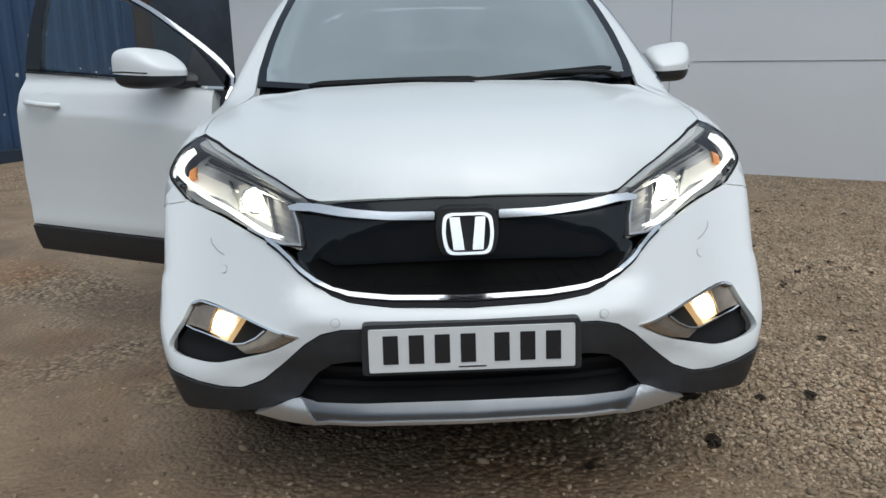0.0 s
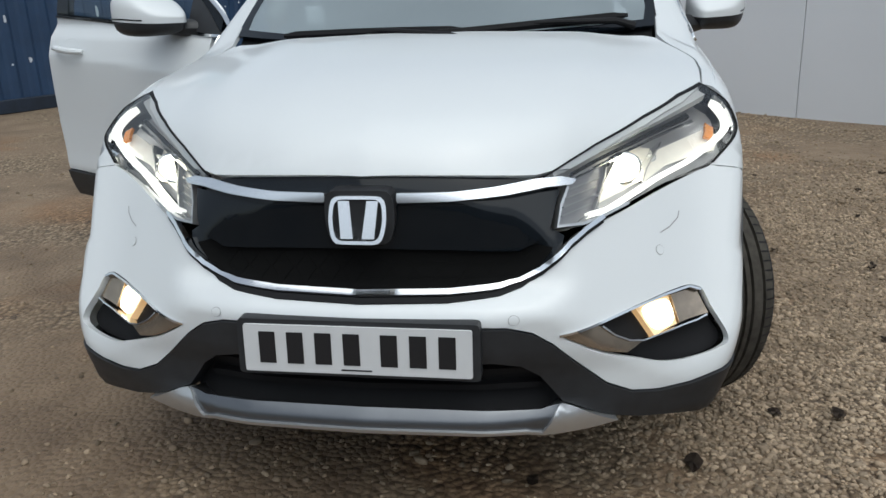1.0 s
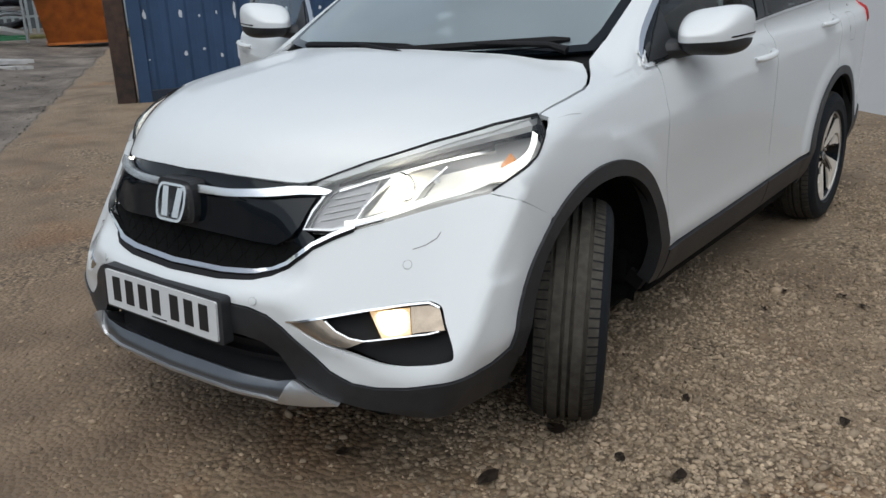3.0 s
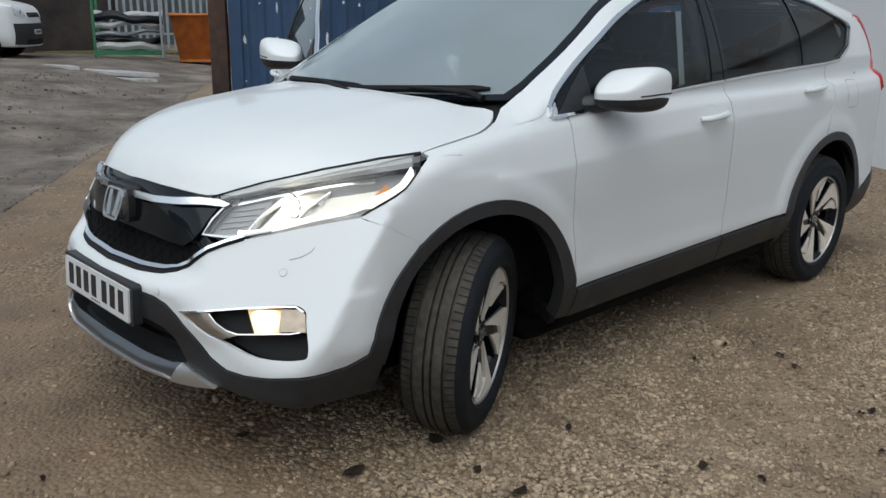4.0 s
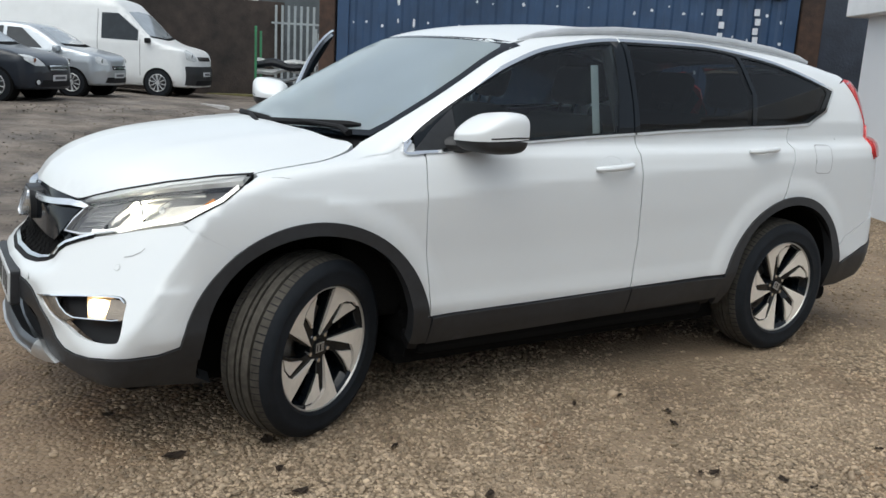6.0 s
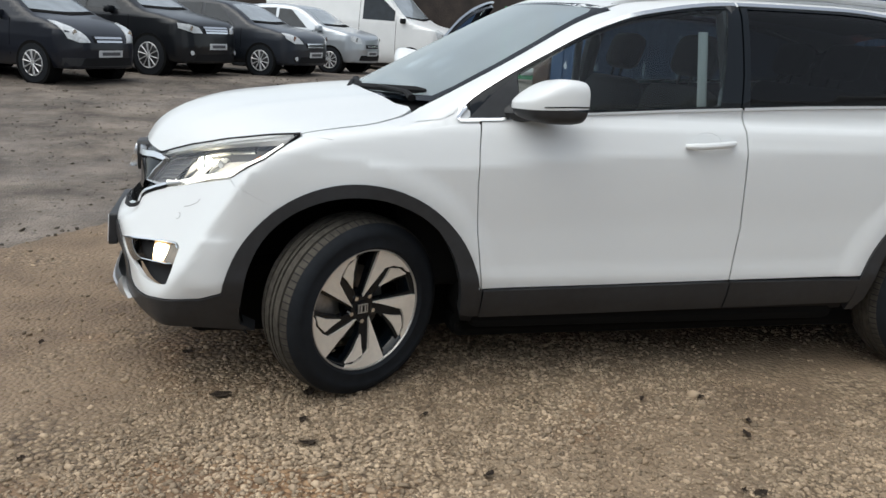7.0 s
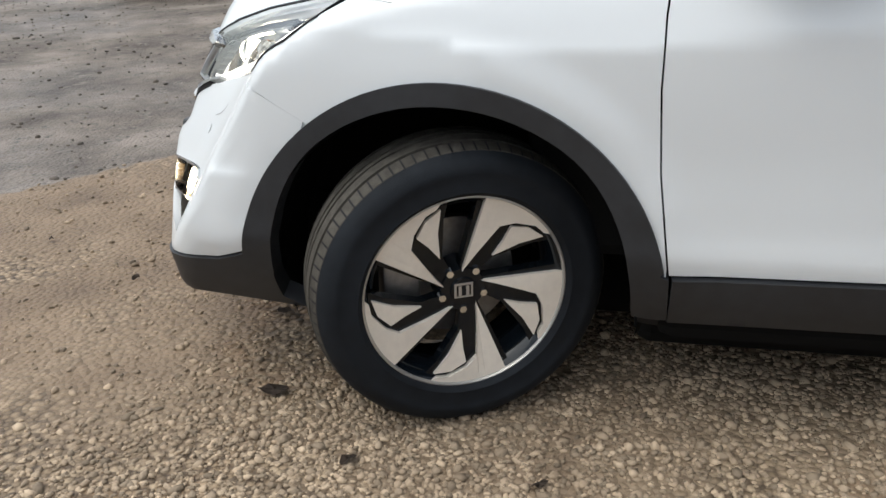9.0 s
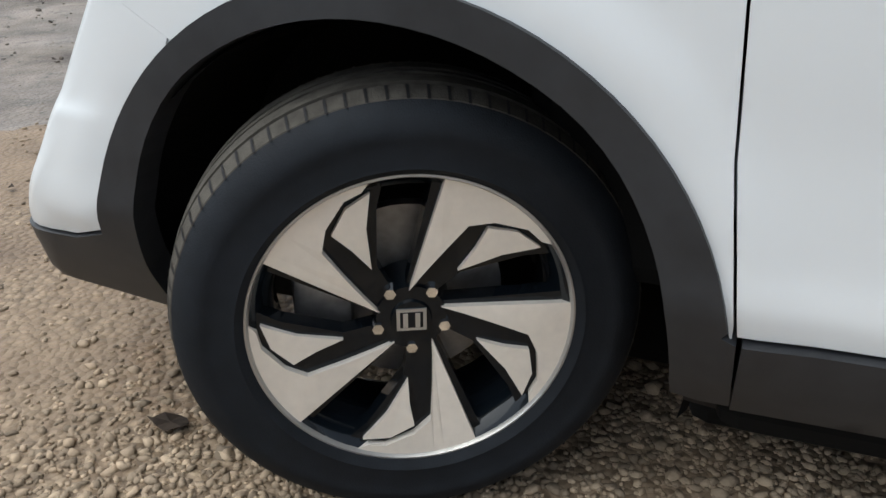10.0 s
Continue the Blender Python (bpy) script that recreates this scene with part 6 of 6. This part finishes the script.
    if fogs:
        for k in (1, -1):
            q = cast(fn, np.array([(half * 0.72, -1.4, fogs)]), np.array([(0, 1.0, 0)]), 2.6)[0]
            bm = bmesh.new()
            disc(bm, (k * q[0], q[1] + 0.01, q[2]), (k * 0.25, -1, 0), 0.062, 0.056, 0.022, 18)
            rim_ = part("fog_lamp", bm, BLACK, root)
            bm = bmesh.new()
            disc(bm, (k * (q[0] + 0.005), q[1] - 0.012, q[2]), (k * 0.25, -1, 0), 0.045, 0.040, 0.006, 18)
            part("fog_lens", bm, FARLAMP, rim_)
    plate = sheet("number_plate", patch_data(fn, "front", mirrored([(0, plate_z + 0.055), (0.26, plate_z + 0.055), (0.26, plate_z - 0.055), (0, plate_z - 0.055)]), (), 0.018, 0.012, 0.1), PLATE, root, "white plate with a plain bar")
    sheet("plate_bar", patch_data(fn, "front", mirrored([(0, plate_z + 0.026), (0.20, plate_z + 0.026), (0.20, plate_z - 0.026), (0, plate_z - 0.026)]), (), 0.021, 0.0, 0.1), PLATETEXT, plate)
    if dark_low:
        sheet("front_bumper", patch_data(fn, "front", mirrored([(0, dark_low), (half * 0.93, dark_low), (half * 0.93, 0.30), (0, 0.28)]), (), 0.004, 0.01, 0.1), CLAD, root)
    for s in (1, -1):
        for cy in (0.0, wheelbase):
            bm = bmesh.new()
            disc(bm, (s * (half - 0.26), cy, wheel_r), (s, 0, 0), wheel_r + 0.05, wheel_r + 0.045, 0.262, 28)
            part("wheel_arch", bm, DEEP, root, "", True)
            bm = bmesh.new()
            disc(bm, (s * (half - 0.19), cy, wheel_r), (s, 0, 0), wheel_r, wheel_r * 0.985, 0.195, 28)
            tyre = part("tyre", bm, RUBBER, root, "", True)
            bm = bmesh.new()
            c = Vector((s * (half + 0.006), cy, wheel_r))
            disc(bm, c, (s, 0, 0), wheel_r * 0.66, wheel_r * 0.64, 0.004, 28)
            part("rim", bm, CLAD, tyre, "", True)
            bm = bmesh.new()
            tube(bm, [c + Vector((s * 0.004, 0.64 * wheel_r * math.sin(a), 0.64 * wheel_r * math.cos(a))) for a in np.linspace(0, 2 * math.pi, 29)], 0.010, 6)
            part("rim_lip", bm, WHEELTRIM, tyre, "", True)
            for k in range(10):
                a = 2 * math.pi * k / 10
                bm = bmesh.new()
                tube(bm, [c + Vector((s * 0.006, 0.10 * wheel_r * math.sin(a), 0.10 * wheel_r * math.cos(a))), c + Vector((s * 0.006, 0.63 * wheel_r * math.sin(a + 0.10), 0.63 * wheel_r * math.cos(a + 0.10)))], [0.014, 0.026], 6, 0.5)
                part("rim_spoke", bm, WHEELTRIM, tyre)
            bm = bmesh.new()
            disc(bm, c, (s, 0, 0), wheel_r * 0.17, wheel_r * 0.13, 0.014, 16)
            part("hub_cap", bm, WHEELTRIM, tyre, "", True)
        bm = bmesh.new()
        yb = next(y for y, z in profile if z > belt + 0.12)
        rbox(bm, s * (half + 0.02) - 0.10, s * (half + 0.02) + 0.10, yb + 0.02, yb + 0.14, belt - 0.01, belt + 0.12, 0.03, 2)
        part("door_mirror", bm, paint if roof < 2 else BLACK, root, "", True)
    for q in extra:
        for s in sides:
            sheet("door_seam", s(patch_data(fn, "side", ribbon(q, 0.012), (), 0.003, 0, 0.2)), DEEP, root)
    x, y = place
    # heading: the way the nose points
    root.matrix_world = pose(x, y, float(ground_z(x, y)), 0, 0, heading)
    return root


def _bowl(s, lamps, fn):
    c = np.array(lamps).mean(0)
    p = cast(fn, np.array([(c[0], -1.4, c[1])]), np.array([(0, 1.0, 0)]), 2.6)[0]
    k = 1 if s((np.array([(1.0, 0, 0)]), [], []))[0][0][0] > 0 else -1
    bm = bmesh.new()
    disc(bm, (k * p[0], p[1] - 0.012, p[2]), (0, -1, 0), 0.05, 0.045, 0.006, 16)
    return bm


# opaque, and much paler than the side glass
FARSCREEN = material("pale_car_windscreen", (0.27, 0.30, 0.32), 0.12, coat=0.5, vary=0.2, scale=3)
FARGLASS = material("parked_car_glass", (0.016, 0.021, 0.026), 0.08, spec=0.4, vary=0.3, scale=6)
FARLAMP = material("parked_car_lamp", (0.55, 0.57, 0.58), 0.15, coat=0.6, vary=0.25, scale=25)
NAVY = material("dark_blue_black_paint", (0.010, 0.012, 0.018), 0.3, coat=0.25, spec=0.3, vary=0.2, scale=3)
BLACKP = material("black_car_paint", (0.006, 0.007, 0.009), 0.3, coat=0.25, spec=0.3, vary=0.2, scale=3)
GREYP = material("dark_grey_car_paint", (0.020, 0.024, 0.032), 0.3, coat=0.25, spec=0.3, vary=0.2, scale=3)
SILVER = material("silver_car_paint", (0.42, 0.45, 0.48), 0.30, metal=0.5, coat=0.6, vary=0.06, scale=3)
PEARL = material("pale_silver_car_paint", (0.48, 0.49, 0.51), 0.30, metal=0.4, coat=0.6, vary=0.06, scale=3)
VANP = material("white_van_paint", (0.66, 0.67, 0.67), 0.42, coat=0.3, vary=0.05, scale=3)


def hatch(dz=0.0):
    return [(-0.85, 0.55), (-0.80, 0.72 + dz), (-0.62, 0.86 + dz), (-0.2, 0.97 + dz), (0.22, 1.05 + dz), (0.75, 1.33 + dz), (1.10, 1.46 + dz), (1.7, 1.50 + dz), (2.5, 1.44 + dz), (3.0, 1.25 + dz), (3.28, 0.95 + dz), (3.35, 0.6)]


def car_glass(dz, b):
    return [[(0.62, b + 0.03), (1.42, b + 0.05), (1.42, 1.40 + dz), (1.10, 1.385 + dz)], [(1.50, b + 0.05), (2.30, b + 0.07), (2.22, 1.385 + dz), (1.50, 1.41 + dz)]]


def car_screen(dz):
    return [(0, 1.425 + dz), (0.48, 1.40 + dz), (0.60, 1.10 + dz), (0.3, 1.09 + dz), (0, 1.085 + dz)]


seams = lambda b: [[(0.48, 0.42), (0.46, b)], [(1.46, 0.42), (1.46, b)]]
vehicle("hatchback_car", "dark blue-black small family car parked nose out", "car", (-11.7, -3.1), 145, 4.08, 1.69, 2.60, 0.80, [(-0.85, 0.50), (-0.80, 0.66), (-0.66, 0.82), (-0.30, 0.99), (0.08, 1.09), (0.60, 1.36), (0.95, 1.52), (1.7, 1.56), (2.5, 1.52), (3.0, 1.33), (3.22, 1.0), (3.28, 0.6)], 0.99, NAVY, car_glass(0.08, 1.01),
        [(0, 1.48), (0.50, 1.45), (0.64, 1.14), (0.3, 1.12), (0, 1.115)], [(0.40, 0.66), (0.45, 0.76), (0.56, 0.90), (0.66, 0.97), (0.74, 0.98), (0.77, 0.86), (0.72, 0.72), (0.58, 0.66)], [(0, 0.76), (0.34, 0.76), (0.32, 0.66), (0, 0.65)], 0.49, 0.31, 0.42, seams(0.99), 2)
vehicle("estate_car", "black sport utility car with chrome grille parked nose out", "car", (-13.84, -1.52), 145, 4.64, 1.80, 2.67, 0.90, [(q[0] * 1.06, q[1] + 0.16) for q in hatch()], 1.10, BLACKP, car_glass(0.16, 1.12), car_screen(0.16),
        [(0.42, 0.80), (0.48, 0.90), (0.66, 0.95), (0.84, 0.97), (0.84, 0.88), (0.62, 0.80)], [(0, 0.92), (0.40, 0.92), (0.38, 0.80), (0, 0.79)], 0.56, 0.36, 0.0, seams(1.08), 3, 0.44)
vehicle("hatchback_car", "dark grey hatchback parked nose out beside others", "car", (-14.95, 0.50), 146, 4.05, 1.72, 2.54, 0.82, hatch(0.0), 0.93, GREYP, car_glass(0, 0.95), car_screen(0),
        [(0.46, 0.68), (0.56, 0.80), (0.68, 0.87), (0.80, 0.88), (0.80, 0.78), (0.66, 0.68)], [(0, 0.70), (0.40, 0.69), (0.36, 0.60), (0, 0.59)], 0.46, 0.315, 0, seams(0.93), 2, 0.38)
vehicle("hatchback_car", "small silver hatchback parked in front of the van", "car", (-17.1, 2.1), 147, 3.72, 1.66, 2.43, 0.72, [(q[0] * 0.93, q[1] + 0.02) for q in hatch()], 0.93, SILVER, car_glass(0.0, 0.95), car_screen(0.0),
        [(0.46, 0.68), (0.52, 0.80), (0.66, 0.86), (0.74, 0.84), (0.74, 0.74), (0.62, 0.68)], [(0, 0.66), (0.34, 0.66), (0.32, 0.58), (0, 0.58)], 0.46, 0.29, 0, seams(0.93))
vehicle("estate_car", "pale silver sport utility car with a slatted grille", "car", (-8.65, -5.67), 126, 4.48, 1.85, 2.67, 0.90, [(q[0] * 1.04, q[1] + 0.14) for q in hatch()], 1.08, PEARL, car_glass(0.14, 1.10), car_screen(0.14),
        [(0.50, 0.84), (0.56, 0.93), (0.74, 0.99), (0.88, 1.01), (0.87, 0.92), (0.66, 0.84)], [(0, 0.97), (0.46, 0.96), (0.36, 0.66), (0, 0.64)], 0.55, 0.36, 0.46, seams(1.06), 4, 0.62)
van_profile = [(-0.95, 0.70), (-0.90, 0.95), (-0.60, 1.22), (-0.10, 1.34), (0.15, 1.45), (0.85, 2.10), (1.15, 2.36), (1.6, 2.44), (3.0, 2.46), (4.6, 2.44), (4.66, 2.0), (4.7, 0.6)]
vehicle("panel_van", "white high-roofed panel van parked across the yard", "van", (-19.85, 4.62), 146, 5.6, 2.0, 3.45, 0.95, van_profile, 1.32, VANP, [[(0.50, 1.36), (1.45, 1.38), (1.45, 2.02), (1.02, 2.02), (0.50, 1.62)]], [(0, 2.10), (0.70, 2.06), (0.82, 1.50), (0.4, 1.46), (0, 1.45)],
        [(0.56, 0.92), (0.60, 1.10), (0.72, 1.18), (0.90, 1.16), (0.88, 0.96), (0.70, 0.90)], [(0, 1.02), (0.46, 1.02), (0.44, 0.92), (0, 0.92)], 0.58, 0.335, 0.78, [[(0.45, 0.5), (0.45, 1.4)], [(1.55, 0.5), (1.55, 2.1)]])

# ---- far side of the yard ----
GALV = material("galvanised_steel", (0.30, 0.33, 0.34), 0.55, metal=0.4, vary=0.15, scale=12)
GREEN = material("green_painted_steel", (0.03, 0.16, 0.07), 0.5, vary=0.3, scale=20)
ORANGE = material("orange_skip_paint", (0.42, 0.12, 0.015), 0.6, vary=0.35, scale=5, bump=0.1, bump_scale=40)
BRICK = material("sooty_brickwork", (0.060, 0.045, 0.038), 0.9, second=(0.020, 0.017, 0.015), scale=3, bump=0.4, bump_scale=20)
GRASSY = material("dry_verge", (0.10, 0.09, 0.035), 0.95, vary=0.4, scale=6, bump=0.4, bump_scale=40)
LATTICE = material("dim_grey_cladding", (0.085, 0.10, 0.11), 0.6, second=(0.03, 0.036, 0.04), scale=2.0)
SHEETW = material("pale_blocker_surface", (0.42, 0.43, 0.44), 0.6, vary=0.1, scale=1.0)

bm = bmesh.new()
rbox(bm, 0, 30.0, 0, 0.3, 0, 2.9, 0.0, 1, pose(-22.2, 8.6, 0.1, 0, 0, -99))
tagged(part("wall_south", bm, BRICK), "dark sooty brick boundary wall", "wall", kind="structure")
bm = bmesh.new()
rbox(bm, 0, 14.0, 0, 0.3, 0, 4.6, 0.0, 1, pose(-27.0, 9.5, 0.1, 0, 0, 62))
tagged(part("far_building", bm, LATTICE), "dim building behind the fence", "building", kind="structure")
fence = new("palisade_fence")
tagged(fence, "galvanised steel palisade fence along the yard", "fence")
F0 = pose(-21.78, 8.2, 0.15, 0, 0, 62)
for k in range(38):
    bm = bmesh.new()
    rbox(bm, k * 0.19, k * 0.19 + 0.075, -0.012, 0.012, 0.1, 2.75, 0.006, 1, F0)
    part("pale", bm, GALV, fence)
for z in (0.5, 2.2):
    bm = bmesh.new()
    rbox(bm, -0.1, 7.4, 0.014, 0.06, z, z + 0.06, 0.005, 1, F0)
    part("rail", bm, GALV, fence)
bm = bmesh.new()
rbox(bm, -6, 9, -0.5, 0.1, -0.1, 0.06, 0.03, 1, F0)
tagged(part("verge", bm, GRASSY), "strip of dry grass below the fence", "verge", kind="structure")

# steel stillage of old bumpers
rack = new("stillage")
tagged(rack, "green steel stillage frame holding stacked old bumpers", "rack")
R0 = pose(-19.3, 6.75, float(ground_z(-19.3, 6.8)), 0, 0, 62)
for x in (0.0, 1.62):
    for y in (0.0, 0.9):
        bm = bmesh.new()
        rbox(bm, x - 0.03, x + 0.03, y - 0.03, y + 0.03, 0, 2.0 if y == 0 else 1.9, 0.004, 1, R0)
        part("upright", bm, GREEN if x == 0 else GALV, rack)
for z in (0.10, 0.16):
    for y in (0.0, 0.9):
        bm = bmesh.new()
        rbox(bm, 0, 1.62, y - 0.025, y + 0.025, z - 0.03, z + 0.02, 0.004, 1, R0)
        part("base_rail", bm, GREEN, rack)
for k, (z, mat_) in enumerate(((0.26, VANP), (0.46, BLACKP), (0.64, SILVER), (0.82, VANP), (0.99, GREYP), (1.08, VANP))):
    bm = bmesh.new()
    xs = np.linspace(-0.04, 1.66, 15)
    ring = [[bm.verts.new(R0 @ Vector((x, 0.05 + 0.42 * abs(x - 0.81) ** 2.5 - dy + 0.05 * (k % 2), z + dz * (0.9 + 0.35 * math.sin(1.7 * k + 1)) - 0.03 * abs(x - 0.81) + 0.05 * math.sin(2.3 * x + 1.9 * k) + 0.035 * math.sin(7 * x + 2.7 * k)))) for x in xs] for dy, dz in ((0, -0.09), (0.10, -0.07), (0.14, 0.0), (0.10, 0.07), (0.0, 0.10))]
    for a, b in zip(ring, ring[1:]):
        for i in range(14):
            bm.faces.new((a[i], a[i + 1], b[i + 1], b[i]))
    bmesh.ops.solidify(bm, geom=bm.faces[:], thickness=0.012)
    tagged(part("old_bumper", bm, mat_, None, "", True), "scrap car bumper stacked in the green stillage", "bumper", "scrap bumpers")

# orange skip
skip = new("skip")
tagged(skip, "rusty orange steel waste skip by the fence", "skip")
S0 = pose(-17.65, 8.0, float(ground_z(-17.7, 8.0)), 0, 0, 62)
for name, a, b in (("front_side", (0, 0.0), (0, -0.25)), ("back_side", (1.4, 1.4), (1.65, 1.65))):
    bm = bmesh.new()
    y0, y1 = (0.0, -0.18) if name == "front_side" else (1.2, 1.38)
    vs = [bm.verts.new(S0 @ Vector(q)) for q in ((0.18, y0, 0.05), (1.55, y0, 0.05), (1.75, y1, 1.15), (0, y1, 1.15))]
    bm.faces.new(vs)
    bmesh.ops.solidify(bm, geom=bm.faces[:], thickness=0.03)
    part(name, bm, ORANGE, skip)
for x0, x1 in ((0.18, 0.0), (1.55, 1.75)):
    bm = bmesh.new()
    vs = [bm.verts.new(S0 @ Vector(q)) for q in ((x0, 0, 0.05), (x0, 1.2, 0.05), (x1, 1.38, 1.15), (x1, -0.18, 1.15))]
    bm.faces.new(vs)
    bmesh.ops.solidify(bm, geom=bm.faces[:], thickness=0.03)
    part("end_side", bm, ORANGE, skip)
bm = bmesh.new()
rbox(bm, 0.15, 1.58, -0.02, 1.22, 0.02, 0.08, 0.0, 1, S0)
part("floor_plate", bm, ORANGE, skip)
bm = bmesh.new()
tube(bm, [S0 @ Vector(q) for q in ((-0.02, -0.2, 1.16), (1.77, -0.2, 1.16), (1.77, 1.4, 1.16), (-0.02, 1.4, 1.16), (-0.02, -0.2, 1.16))], 0.035, 6)
part("top_rim", bm, ORANGE, skip)

# ---- unseen walls added behind the camera's way to block low sky light ----
bm = bmesh.new()
rbox(bm, -16, 16, 0, 0.4, 0, 4.4, 0.0, 1, pose(4.0, -15.0, -0.1, 0, 0, 8))
tagged(part("sky_blocker_wall", bm, SHEETW), "unseen pale wall added across the yard to block low sky", "building", kind="structure")
bm = bmesh.new()
rbox(bm, -14, 14, 0, 0.4, 0, 5.2, 0.0, 1, pose(14.5, -4.0, -0.1, 0, 0, 98))
tagged(part("sky_blocker_wall", bm, SHEETW), "unseen pale wall added beside the yard to block low sky", "building", kind="structure")

# shallow puddles on the yard, the sky's reflection painted as a pale colour
WATER = material("sky_pale_puddle", (0.42, 0.41, 0.40), 0.35, vary=0.25, scale=6)
for cx, cy, half_l, half_w, turn in ((-14.35, 5.0, 1.35, 0.20, 17), (-15.2, 4.45, 0.55, 0.12, 10), (-13.2, 5.0, 0.45, 0.10, 25)):
    bm = bmesh.new()
    m = pose(cx, cy, 0, 0, 0, turn)
    level = float(ground_z(cx, cy)) + 0.035
    mid = bm.verts.new((cx, cy, level))
    rim = []
    for a in np.linspace(0, 2 * math.pi, 33)[:-1]:
        k = 1 + 0.22 * math.sin(3 * a + cx) + 0.16 * math.sin(7 * a + 2 * cy)
        q = m @ Vector((half_l * k * math.cos(a), half_w * k * math.sin(a), 0))
        rim.append((bm.verts.new((q.x, q.y, level)), bm.verts.new((q.x, q.y, level - 0.06))))
    for (a0, a1), (b0, b1) in zip(rim, rim[1:] + rim[:1]):
        bm.faces.new((mid, a0, b0))
        bm.faces.new((a0, a1, b1, b0))
    tagged(part("puddle", bm, WATER), "puddle on the muddy yard, coloured pale like reflected sky", "puddle", "puddles")
